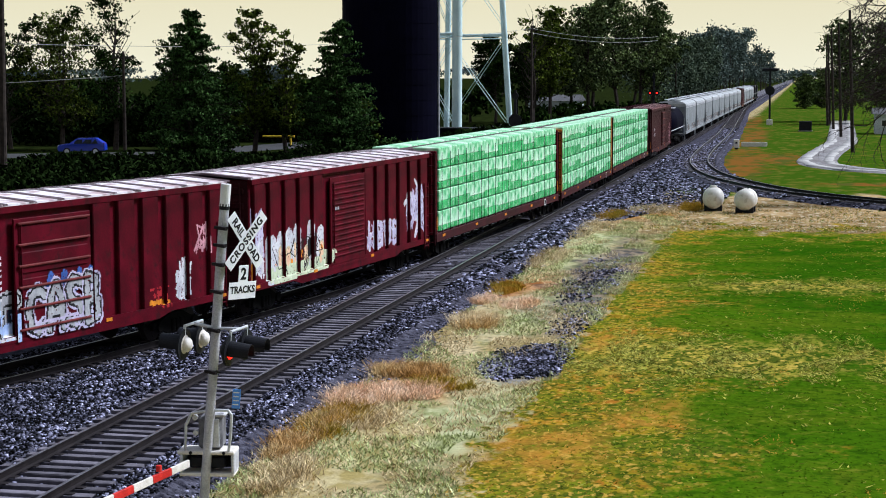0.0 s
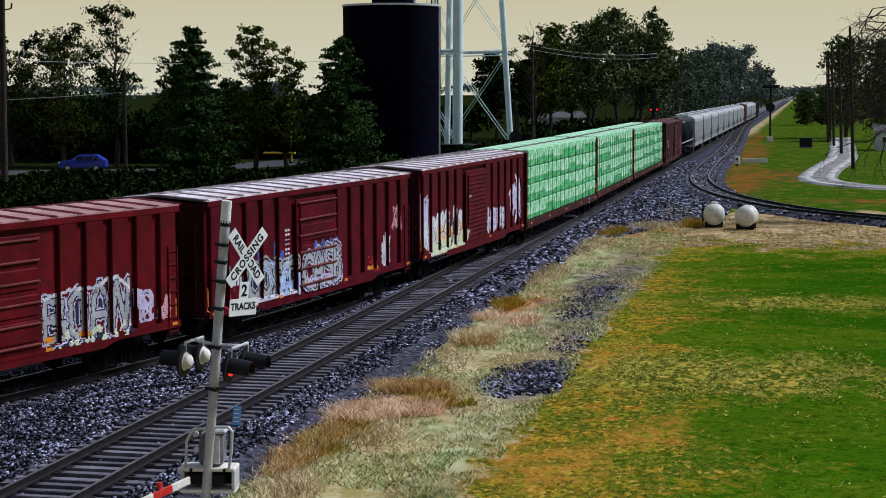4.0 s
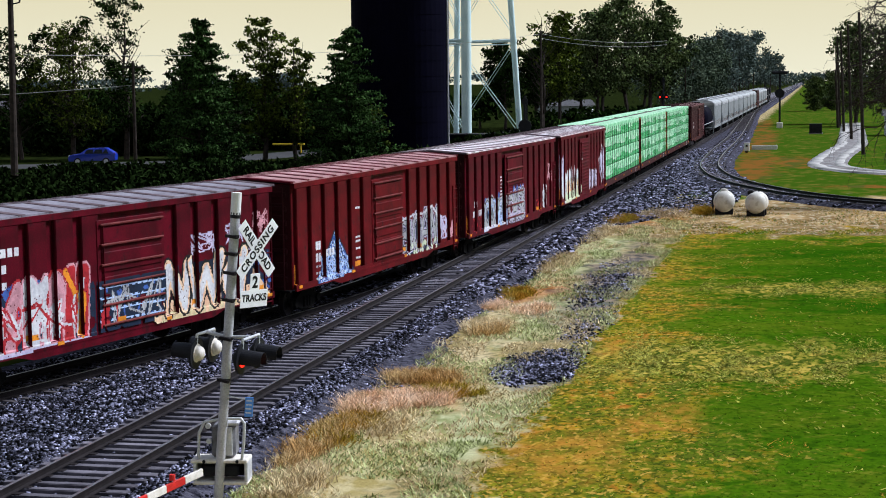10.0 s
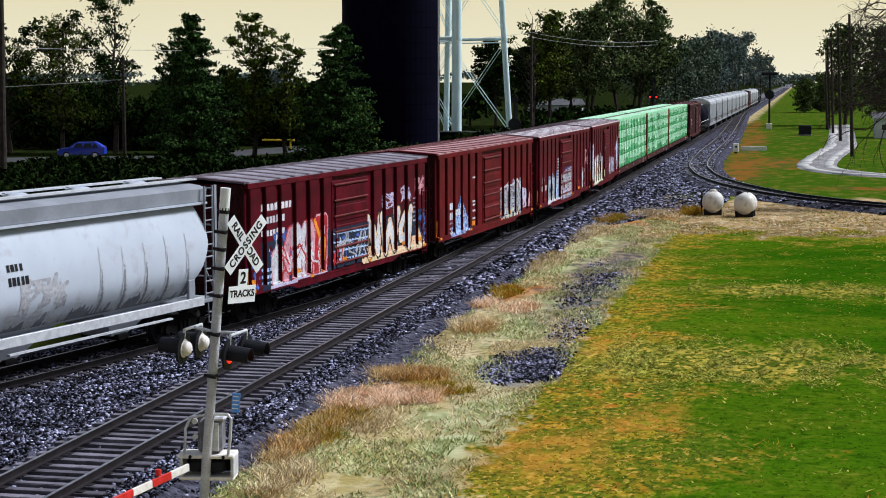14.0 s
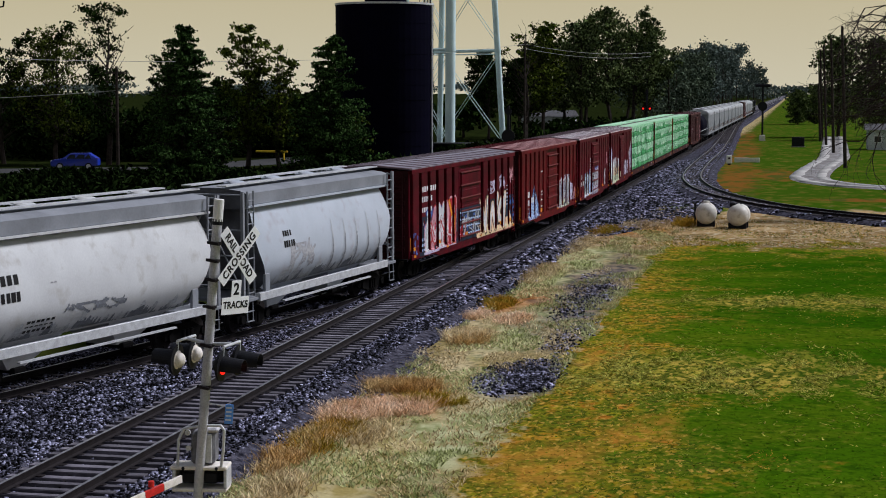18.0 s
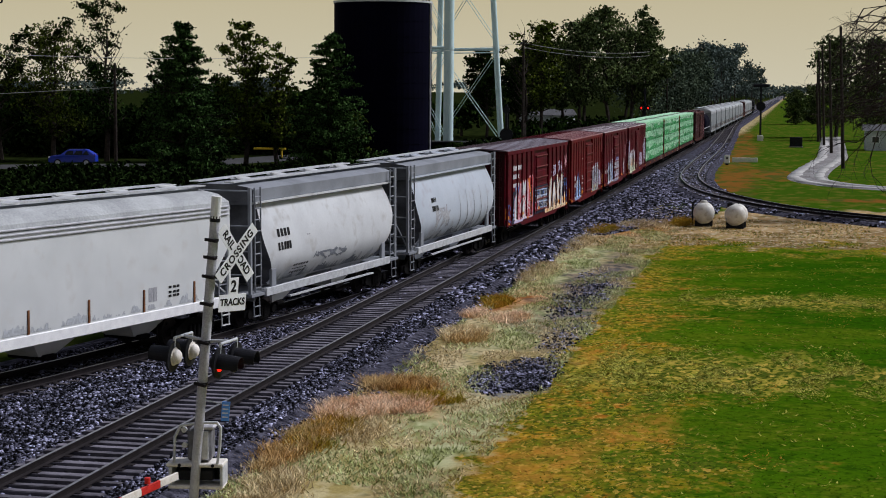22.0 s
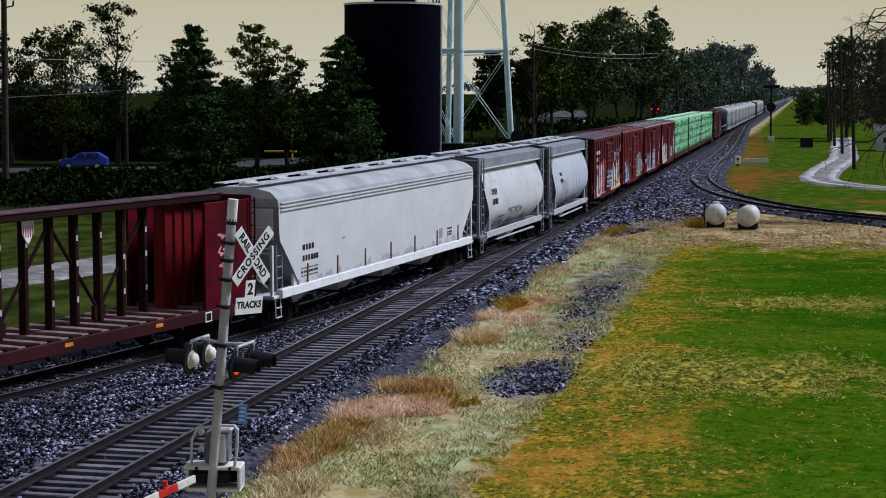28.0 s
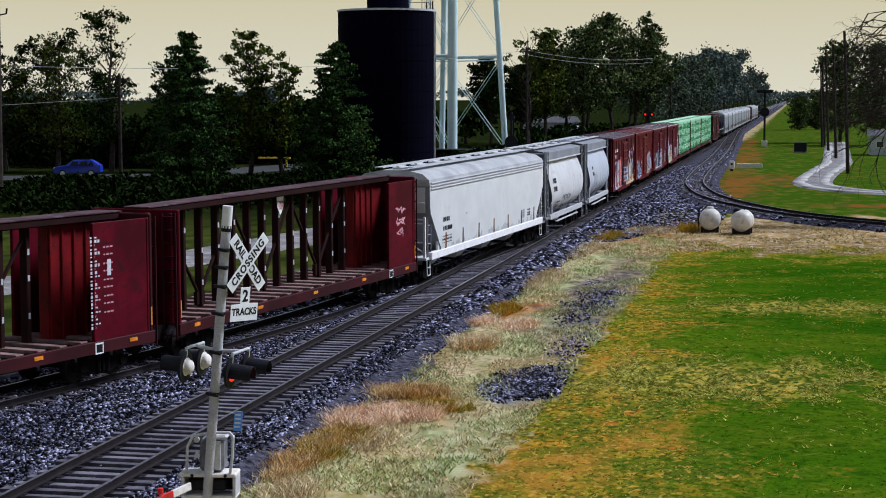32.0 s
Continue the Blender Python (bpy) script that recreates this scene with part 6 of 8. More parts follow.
def add_load(car, Lb, seed, cols=9):
    rnd = random.Random(seed)
    l, h, w = (Lb - 0.9) / cols, 0.835, 1.12
    kinds = [pack_mesh(w, l, h), pack_mesh(w - 0.04, l, h, 0.26), pack_mesh(w - 0.02, l * 0.985, h, 0.6), pack_mesh(w - 0.03, l * 0.99, h, 0.35)]
    for s in (1, -1):
        for k in range(cols):
            for j in range(4):
                part("timber_pack", rnd.choice(kinds), None, car, at=pose(s * (0.29 + w / 2), -Lb / 2 + 0.45 + (k + 0.5) * l, 1.19 + j * (h + 0.012), 0, 0, rnd.uniform(-0.4, 0.4)))
    for s in (1, -1):
        for k in range(cols * 2):
            bm = bm_rod(bmesh.new(), (s * (0.30 + w + 0.02), -Lb / 2 + 0.8 + k * (Lb - 1.6) / (cols * 2 - 1), 1.0), (s * (0.30 + w + 0.02), -Lb / 2 + 0.8 + k * (Lb - 1.6) / (cols * 2 - 1), 4.36), 0.011, seg=4)
            part("tie_down_cable", bm, M["black"], car)


centre_beam(-47.7, -67.07, "empty dark red centre-beam flat car", 15, False, True, "oxide")
emblem = CARS[-1][0]
bm = bmesh.new()
bm_prism(bm, [(-0.22, 0.0), (0.0, -0.26), (0.22, 0.0), (0.26, 0.42), (-0.26, 0.42)], 0.14, 0.15)
sign = part("emblem", bm, M["white"], emblem, "white shield with red stripes")
sign.matrix_basis = pose(0, 0.05, 3.85)
for k in range(5):
    box_part("emblem_stripe", (0.004, 0.035, 0.3), (0.153, -0.18 + 0.09 * k, 0.08), SPRAY["red"], sign)
wl2 = Wall(-1.35, -0.1, 2.0, 3.6, 0.04)
wl2.scribble(-1.2, -0.25, 3.0, 3.25, 12, "pink", 3, 0.025)
wl2.scribble(-1.2, -0.2, 2.55, 2.85, 14, "pink", 4, 0.025)
wl2.scribble(-1.1, -0.4, 2.1, 2.45, 8, "pink", 5, 0.025)
part("graffiti", wl2.mesh(lambda y, z: 1.402, "graffiti"), None, emblem, "thin pink scrawl", at=pose(0, 8.4, 0.15))
car, Lb, ys = centre_beam(-67.07, -86.0, "empty dark red centre-beam flat car with white notices", 15)
wl3 = Wall(-1.5, 0.1, 1.3, 4.1, 0.04)
for k in range(24):
    wl3.bars(-1.0, 1.5 + 0.105 * k, 0.055, [2 + (k * 5) % 3], "white", 0.11)
for k in range(9):
    wl3.bars(-0.45, 1.9 + 0.22 * k, 0.035, [3], "pink", 0.15)
wl3.lay((np.abs(wl3.py + 0.2) < 0.09) & (np.abs(wl3.pz - 3.1) < 0.22), "white")
part("markings", wl3.mesh(lambda y, z: 1.402, "markings"), None, car, "columns of small white notices", at=pose(0, 7.2, 0))
for a, b, seed in ((90.47, 67.3, 1), (114.0, 90.47, 2), (141.73, 114.0, 3)):
    car, Lb, ys = centre_beam(a, b, "centre-beam flat car stacked with green-wrapped timber", 17, True, False, "rust_orange" if seed == 2 else "oxide")
    add_load(car, Lb, seed, 9 if seed < 3 else 10)


# ---- the cars further ahead ----
def tank_car(s0, s1):
    L = s0 - s1
    car = thing("tank_car", "dark tank car in the moving train", "freight car", group="freight train")
    CARS.append((car, (s0 + s1) / 2, L))
    bm = bmesh.new()
    bm_rod(bm, (0, -L / 2 + 1.6, 2.6), (0, L / 2 - 1.6, 2.6), 1.5, seg=28)
    for e in (1, -1):
        bm_ball(bm, 1.5, (0, e * (L / 2 - 1.6), 2.6), (1, 0.45, 1), 28, 12)
    part("tank", bm, M["silo"], car, smooth=True)
    bm = bm_rod(bmesh.new(), (0, 0, 4.0), (0, 0, 4.5), 0.5, seg=18)
    part("dome", bm, M["black"], car)
    for s in (1, -1):
        box_part("walkway", (0.5, 3.0, 0.06), (s * 0.9, 0, 4.0), M["galv"], car)
        part("side_rail", bm_rod(bmesh.new(), (s * 1.5, -L / 2 + 1.2, 2.0), (s * 1.5, L / 2 - 1.2, 2.0), 0.04), M["galv"], car)
    box_part("centre_sill", (0.6, L - 1.3, 0.4), (0, 0, 0.85), M["black"], car)
    running_gear(car, L, L / 2 - 2.2, False)


def plain(w, f):
    w.bars(f(0.1), 2.6, 0.25, [4], "white", 0.25)
    w.bars(f(0.1), 2.2, 0.25, [6], "white", 0.25)
    w.scribble(f(0.84), f(0.97), 1.1, 3.0, 30, "pink", 61, 0.05)
    w.dust(9)


boxcar(164.3, 141.73, "brown boxcar with pale marks near its end", M["oxide_dark"], M["roof_red"], 1.0, 3.2, "panel", 20, plain, M["oxide_dark"])
tank_car(185.3, 164.3)
LEAD = 185.3
M["hopper_far"] = mat("dull_grey_paint", (0.23, 0.245, 0.26), 0.6, second=(0.15, 0.16, 0.175), scale=0.6)
for k in range(9):
    long_hopper(LEAD + 19.0, LEAD, "dull grey covered hopper far along the train", M["hopper_far"], False)
    LEAD += 19.0
boxcar(LEAD + 17.5, LEAD, "dark red boxcar far along the train", M["oxide_dark"], M["roof_red"], 1.0, 3.0, "panel", 15, plain, M["oxide_dark"])
LEAD += 17.5
for k in range(4):
    long_hopper(LEAD + 19.0, LEAD, "dull grey covered hopper far along the train", M["hopper_far"], False)
    LEAD += 19.0


def locomotive(s0, s1, label):
    L = s0 - s1
    car = thing("locomotive", label, "locomotive", group="freight train")
    CARS.append((car, (s0 + s1) / 2, L))
    box_part("frame", (3.0, L - 1.0, 0.4), (0, 0, 1.3), M["black"], car, bevel=0.02)
    box_part("fuel_tank", (2.6, 5.0, 0.8), (0, 0, 0.75), M["black"], car, bevel=0.1)
    part("hood", bm_box(bmesh.new(), (1.9, L - 7.5, 2.7), (0, -1.6, 2.85), None, 0.12), M["loco"], car)
    cab = part("cab", bm_box(bmesh.new(), (3.0, 2.4, 3.0), (0, L / 2 - 4.6, 3.0), None, 0.1), M["loco"], car)
    part("nose", bm_box(bmesh.new(), (1.9, 2.2, 1.7), (0, L / 2 - 2.3, 2.35), None, 0.12), M["loco"], car)
    for s in (1, -1):
        box_part("cab_window", (0.03, 0.9, 0.7), (s * 1.51, L / 2 - 4.6, 3.9), M["ink"], cab)
        part("handrail", bm_rod(bmesh.new(), (s * 1.45, -L / 2 + 0.8, 2.5), (s * 1.45, L / 2 - 6, 2.5), 0.03), M["steel_w"], car)
    part("radiator", bm_box(bmesh.new(), (2.7, 3.2, 0.7), (0, -L / 2 + 3.4, 4.2), None, 0.1), M["loco"], car)
    part("exhaust", bm_box(bmesh.new(), (0.8, 1.2, 0.25), (0, 0, 4.3), None, 0.04), M["black"], car)
    running_gear(car, L, L / 2 - 4.0, False)


M["loco"] = mat("dark_locomotive_paint", (0.03, 0.03, 0.04), 0.5, second=(0.02, 0.02, 0.026), scale=1)
for k in range(2):
    locomotive(LEAD + 22.0, LEAD, "dark diesel locomotive far down the line")
    LEAD += 22.0

# ---- silo, water tower and buildings beyond the line ----
G = -0.42
silo = thing("silo", "very dark navy steel silo with a stepped top", "silo", pose(-24.12, 160, G))
part("shell", bm_rod(bmesh.new(), (0, 0, 0), (0, 0, 15.55), 4.55, seg=48), M["silo"], silo)
for k in range(10):
    bm = bmesh.new()
    bmesh.ops.create_cone(bm, cap_ends=True, segments=48, radius1=4.57, radius2=4.57, depth=0.07, matrix=Matrix.Translation((0, 0, 1.2 + 1.4 * k)))
    part("hoop", bm, M["silo"], silo)
part("roof_rim", bm_rod(bmesh.new(), (0, 0, 15.5), (0, 0, 15.68), 4.62, seg=48), M["steel_w"], silo, "pale roof rim")
part("upper_shell", bm_rod(bmesh.new(), (0.1, 0, 15.6), (0.1, 0, 24.0), 1.95, seg=36), M["silo"], silo)
part("corner_pipe", bm_rod(bmesh.new(), (4.6, -0.5, 0), (4.6, -0.5, 15.5), 0.09, seg=10), M["galv"], silo, "grey pipe down the silo")
for k in range(8):
    a = -0.5 + 0.18 * k
    part("roof_post", bm_rod(bmesh.new(), (4.3 * math.cos(a), 4.3 * math.sin(a), 15.6), (4.3 * math.cos(a), 4.3 * math.sin(a), 16.5), 0.03, seg=6), M["dark"], silo)
part("roof_rail", bm_rod(bmesh.new(), (2.2, -1.0, 16.3), (4.2, -1.0, 16.3), 0.025, seg=6), M["dark"], silo)
pump = thing("pump_house", "low dark flat-roofed hut beside the silo", "hut", pose(-24.2, 191, G))
part("wall", bm_box(bmesh.new(), (4.2, 3.2, 1.75), (0, 0, 0.87), None, 0.02), M["silo"], pump)
part("roof", bm_box(bmesh.new(), (4.5, 3.5, 0.14), (0, 0, 1.82), None, 0.02), M["dark"], pump)
part("door", bm_box(bmesh.new(), (0.9, 0.05, 1.5), (0.9, -1.62, 0.78), None, 0.01), M["dark"], pump)

tower = thing("water_tower", "pale blue steel legs and braces of a water tower", "water tower", pose(-28.95, 218.2, G))
FEET = ((0.9, -6.4), (6.4, 0.9), (-3.0, 6.4), (-7.2, -0.9))
LEAN = 0.07


def leg_at(k, z):
    x, y = FEET[k]
    return Vector((x * (1 - LEAN * z / 7), y * (1 - LEAN * z / 7), z))


for k in range(4):
    leg = part("leg", bm_rod(bmesh.new(), leg_at(k, 0.3), leg_at(k, 24), 0.62 if k == 0 else 0.37, seg=24), M["tower"], tower, smooth=False)
    part("base_plate", bm_box(bmesh.new(), (1.6, 1.6, 0.3), (*leg_at(k, 0.15)[:2], 0.15), None, 0.03), M["gravel"], leg)
    for z in (12.7, 20.0):
        part("collar", bm_rod(bmesh.new(), leg_at(k, z - 0.25), leg_at(k, z + 0.25), 0.66 if k == 0 else 0.42, seg=24), M["tower"], leg)
    j = (k + 1) % 4
    if k == 0:
        continue
    for z in (12.7,):
        part("strut", bm_rod(bmesh.new(), leg_at(k, z), leg_at(j, z), 0.2, seg=12), M["tower"], tower)
        part("strut", bm_rod(bmesh.new(), leg_at(k, z - 0.45), leg_at(j, z - 0.45), 0.07, seg=8), M["tower"], tower)
    for off in (-0.28, 0.28):
        o = Vector((0, 0, off))
        part("brace_rod", bm_rod(bmesh.new(), leg_at(k, 1.2) + o, leg_at(j, 12.2) + o, 0.045, seg=6), M["tower"], tower)
        part("brace_rod", bm_rod(bmesh.new(), leg_at(j, 1.2) + o, leg_at(k, 12.2) + o, 0.045, seg=6), M["tower"], tower)
        part("brace_rod", bm_rod(bmesh.new(), leg_at(k, 13.8) + o, leg_at(j, 24) + o, 0.045, seg=6), M["tower"], tower)
        part("brace_rod", bm_rod(bmesh.new(), leg_at(j, 13.8) + o, leg_at(k, 24) + o, 0.045, seg=6), M["tower"], tower)

M["siding"] = mat("pale_siding", (0.52, 0.56, 0.58), 0.7, second=(0.42, 0.46, 0.48), scale=0.5, fine=6)
M["far_roof"] = mat("grey_shingle_roof", (0.10, 0.10, 0.11), 0.9)
M["glass"] = mat("dark_window_glass", (0.02, 0.025, 0.03), 0.1, shine=0.5)


def shed(x, y, w, d, h, turn, label):
    s = thing("shed", label, "building", pose(x, y, G, 0, 0, turn))
    part("wall", bm_box(bmesh.new(), (w, d, h), (0, 0, h / 2), None, 0.02), M["siding"], s)
    part("roof", bm_prism(bmesh.new(), [(-d / 2 - 0.4, h), (d / 2 + 0.4, h), (0, h + d * 0.16)], -w / 2 - 0.4, w / 2 + 0.4), M["far_roof"], s)
    n = max(2, int(w / 4))
    for k in range(n):
        wn_ = part("window", bm_box(bmesh.new(), (1.0, 0.08, 0.9), (-w / 2 + (k + 0.5) * w / n, -d / 2 - 0.03, h * 0.55)), M["white"], s)
        part("pane", bm_box(bmesh.new(), (0.84, 0.04, 0.74), (-w / 2 + (k + 0.5) * w / n, -d / 2 - 0.07, h * 0.55)), M["glass"], wn_)
    part("door", bm_box(bmesh.new(), (1.0, 0.08, 2.0), (w * 0.3 + 0.9, -d / 2 - 0.03, 1.0)), M["far_roof"], s)


shed(-31, 322, 9, 7, 3.0, -4, "small pale house between tall trees")
shed(-128, 282, 38, 12, 3.2, 18, "long low pale building behind the trees")
shed(-88, 300, 18, 9, 3.0, 12, "low pale building seen between tree trunks")
shed(-62, 310, 16, 8, 3.4, 8, "pale shed partly hidden by trees")
shed(25.4, 238, 5, 5, 2.6, 0, "pale house wall behind bare branches")


# ---- things on the near side ----
def gas_tank(x, y, turn, label, capped):
    t = thing("gas_tank", label, "storage tank", pose(x, y, G, 0, 0, turn), "two tanks beside the curved track")
    bm = bmesh.new()
    bm_rod(bm, (0, -0.3, 0.74), (0, 0.7, 0.74), 0.6, seg=32)
    bm_ball(bm, 0.6, (0, -0.3, 0.74), (1, 0.8, 1), 32, 16)
    bm_ball(bm, 0.6, (0, 0.7, 0.74), (1, 0.8, 1), 32, 16)
    part("vessel", bm, M["tank"], t, smooth=True)
    for yy in (-0.3, 0.6):
        part("saddle", bm_box(bmesh.new(), (1.0, 0.16, 0.34), (0, yy, 0.17), None, 0.02), M["dark"], t)
    if capped:
        part("dome_cap", bm_box(bmesh.new(), (0.34, 0.34, 0.26), (-0.28, -0.2, 1.32), None, 0.06), M["dark"], t, "dark valve cover")
    else:
        part("dome_cap", bm_rod(bmesh.new(), (0, -0.1, 1.3), (0, -0.1, 1.46), 0.24, 0.18, seg=18), M["tank"], t)
    part("valve", bm_rod(bmesh.new(), (0.1, 0.3, 1.32), (0.1, 0.3, 1.44), 0.04, seg=8), M["dark"], t)


M["tank"] = mat("white_tank_paint", (0.66, 0.65, 0.62), 0.45, second=(0.56, 0.54, 0.50), scale=1.5, stain=(0.42, 0.39, 0.34), bump=0.03, shine=0.3)
gas_tank(8.66, 99.9, 2, "white gas tank on dark saddles", False)
gas_tank(10.48, 98.9, -5, "white gas tank with a dark valve cover", True)
marker = thing("marker_post", "dark short post beside the white tanks", "post", pose(8.0, 100.6, G))
part("post", bm_box(bmesh.new(), (0.09, 0.09, 1.25), (0, 0, 0.62), None, 0.01), M["dark"], marker)

cab = thing("relay_box", "small dark equipment box on the lawn", "equipment box", pose(14.0, 245.5, G))
part("case", bm_box(bmesh.new(), (1.7, 1.1, 1.3), (0, 0, 0.75), None, 0.04), M["dark"], cab)
part("plinth", bm_box(bmesh.new(), (1.9, 1.3, 0.14), (0, 0, 0.07), None, 0.02), M["gravel"], cab)
stand = thing("switch_marker", "white marker box with dark ends by the turnout", "marker", pose(6.9, 184, G))
part("box", bm_box(bmesh.new(), (0.55, 0.4, 0.85), (0, 0, 0.6), None, 0.03), M["white"], stand)
part("panel", bm_box(bmesh.new(), (0.22, 0.02, 0.2), (0, -0.21, 0.7)), M["dark"], stand)
part("foot", bm_box(bmesh.new(), (0.3, 0.3, 0.2), (0, 0, 0.1)), M["dark"], stand)
for k, (yy, zz) in enumerate(((191.5, 0.5), (194.0, 0.34))):
    b = thing("timber_beam", "pale weathered timber lying on the bank", "timber", pose(8.5, yy, G, 0, 0, 3))
    part("beam", bm_box(bmesh.new(), (2.7, 0.3, zz), (0, 0, zz / 2 - 0.02), None, 0.02), M["gate_white"], b)


def target_signal(x, y, h, discs, bar, label, lit=False, red=0.0):
    s = thing("railway_signal", label, "railway signal", pose(x, y, G))
    part("mast", bm_rod(bmesh.new(), (0, 0, 0.4), (0, 0, h), 0.09, seg=10), M["dark"], s)
    part("base", bm_box(bmesh.new(), (0.9, 0.7, 0.9), (0, 0, 0.42), None, 0.04), M["gate_white"], s, "pale base cabinet")
    for z, r in discs:
        d = part("target", bm_rod(bmesh.new(), (0, -0.12, z), (0, -0.06, z), r, seg=26), M["dark"], s)
        part("lamp_case", bm_rod(bmesh.new(), (0, -0.06, z), (0, 0.3, z), r * 0.4, seg=14), M["dark"], d)
    if bar:
        part("cross_head", bm_box(bmesh.new(), (bar, 0.3, 0.5), (0, 0, h - 0.4), None, 0.1), M["dark"], s)
    if lit:
        for dx in (-0.45, 0.45):
            lmp = part("lamp_head", bm_rod(bmesh.new(), (dx, -0.1, lit), (dx, 0.2, lit), 0.34, seg=18), M["dark"], s)
            part("lens", bm_rod(bmesh.new(), (dx, -0.13, lit), (dx, -0.105, lit), red, seg=18), M["red_glow"], lmp, "lit red lens")
    part("ladder", bm_box(bmesh.new(), (0.3, 0.04, h - 1.0), (0, 0.24, h / 2 + 0.3)), M["dark"], s)


target_signal(8.6, 276, 8.9, ((5.3, 0.72),), 2.4, "dark railway signal with a round target and crosshead")
target_signal(-6.1, 121, 6.6, ((4.5, 0.46), (6.2, 0.24)), 0, "dark signal with two round targets seen behind")
target_signal(-6.4, 241, 8.0, ((7.4, 0.25),), 0, "distant signal with two red lamps lit", 5.25, 0.13)


def pole(x, y, h, r, lean, label, arms=0, turn=0):
    p = thing("utility_pole", label, "utility pole", pose(x, y, G, 0, lean, 0), "pole line")
    part("pole", bm_rod(bmesh.new(), (0, 0, 0), (0, 0, h), r, r * 0.65, seg=10), M["bark"], p)
    for k in range(arms):
        a = part("crossarm", bm_box(bmesh.new(), (2.2, 0.1, 0.12), (0, 0, h - 0.6 - 0.8 * k), pose(0, 0, 0, 0, 0, turn)), M["bark"], p)
        for i in (-0.9, -0.4, 0.4, 0.9):
            part("insulator", bm_rod(bmesh.new(), (i * math.cos(radians(turn)), i * math.sin(radians(turn)), h - 0.54 - 0.8 * k), (i * math.cos(radians(turn)), i * math.sin(radians(turn)), h - 0.36 - 0.8 * k), 0.05, seg=8), M["dark"], a)
    return p


for x, y, top in ((17.9, 179, 13.67), (17.63, 220, 13.67), (17.26, 251, 13.66), (17.26, 285, 13.65), (17.44, 319, 13.63)):
    pole(x + 0.6, y, top - G, 0.2, -2.4, "tall dark bare utility pole leaning slightly")
pole(17.4, 274, 8.9, 0.24, -3.0, "short dark leaning pole by the drive")
pole(-44.1, 120, 17.5, 0.28, 0.6, "dark utility pole at the roadside", 0)
pole(-22.3, 235, 14.3, 0.2, 0, "dark utility pole among the trees", 1, 8)
pole(-46.6, 150, 9.8, 0.18, 0, "thin utility pole among the trees", 1, 30)
bm = bm_rod(bmesh.new(), (0.2, 0, 0), (0.75, 0, 0.1), 0.05)
bm_rod(bm, (0.75, 0, 0.1), (0.8, 0, 0.5), 0.07)
bk = thing("pole_bracket", "dark insulator bracket on the roadside pole", "bracket", pose(-44.0, 120, 13.2))
part("arm", bm, M["dark"], bk)


def wire(a, b, sag, label, r=0.03):
    a, b = Vector(a), Vector(b)
    pts = [a.lerp(b, k / 16) - Vector((0, 0, sag * 4 * (k / 16) * (1 - k / 16))) for k in range(17)]
    side = (b - a).cross(Vector((0, 0, 1))).normalized()
    verts = [p + side * (r * math.cos(c)) + Vector((0, 0, r * math.sin(c))) for p in pts for c in (0.3, 1.56, 2.8, 4.1, 5.3)]
    faces = [(i * 5 + k, i * 5 + (k + 1) % 5, i * 5 + 5 + (k + 1) % 5, i * 5 + 5 + k) for i in range(16) for k in range(5)]
    tagged(sheet("overhead_wire", verts, faces, M["wire"]), label, "wire", "overhead wires")


M["wire"] = mat("weathered_wire", (0.30, 0.30, 0.28), 0.6)
wire((-22.3, 235, 13.5), (-8.2, 270, 13.1), 0.7, "pale sagging overhead wire across the line")
wire((-22.3, 235, 12.9), (-8.2, 270, 12.5), 0.7, "pale sagging overhead wire across the line")
wire((-43.1, 120, 9.5), (-22.3, 235, 13.5), 1.0, "thin overhead wire along the trees", 0.02)
wire((-75, 138, 6.0), (-46.6, 150, 7.2), 0.3, "thin pale wire through the trees")

gate = thing("yellow_barrier", "yellow pipe barrier on short legs in the grass", "barrier", pose(-41.8, 182, G))
M["yellow"] = mat("yellow_paint", (0.72, 0.52, 0.03), 0.55, second=(0.6, 0.42, 0.03))
part("beam", bm_box(bmesh.new(), (3.6, 0.2, 0.2), (0, 0, 1.1), None, 0.03), M["yellow"], gate)
for x in (0.75, 1.35):
    part("leg", bm_box(bmesh.new(), (0.16, 0.16, 1.0), (x, 0, 0.5), None, 0.02), M["yellow"], gate)


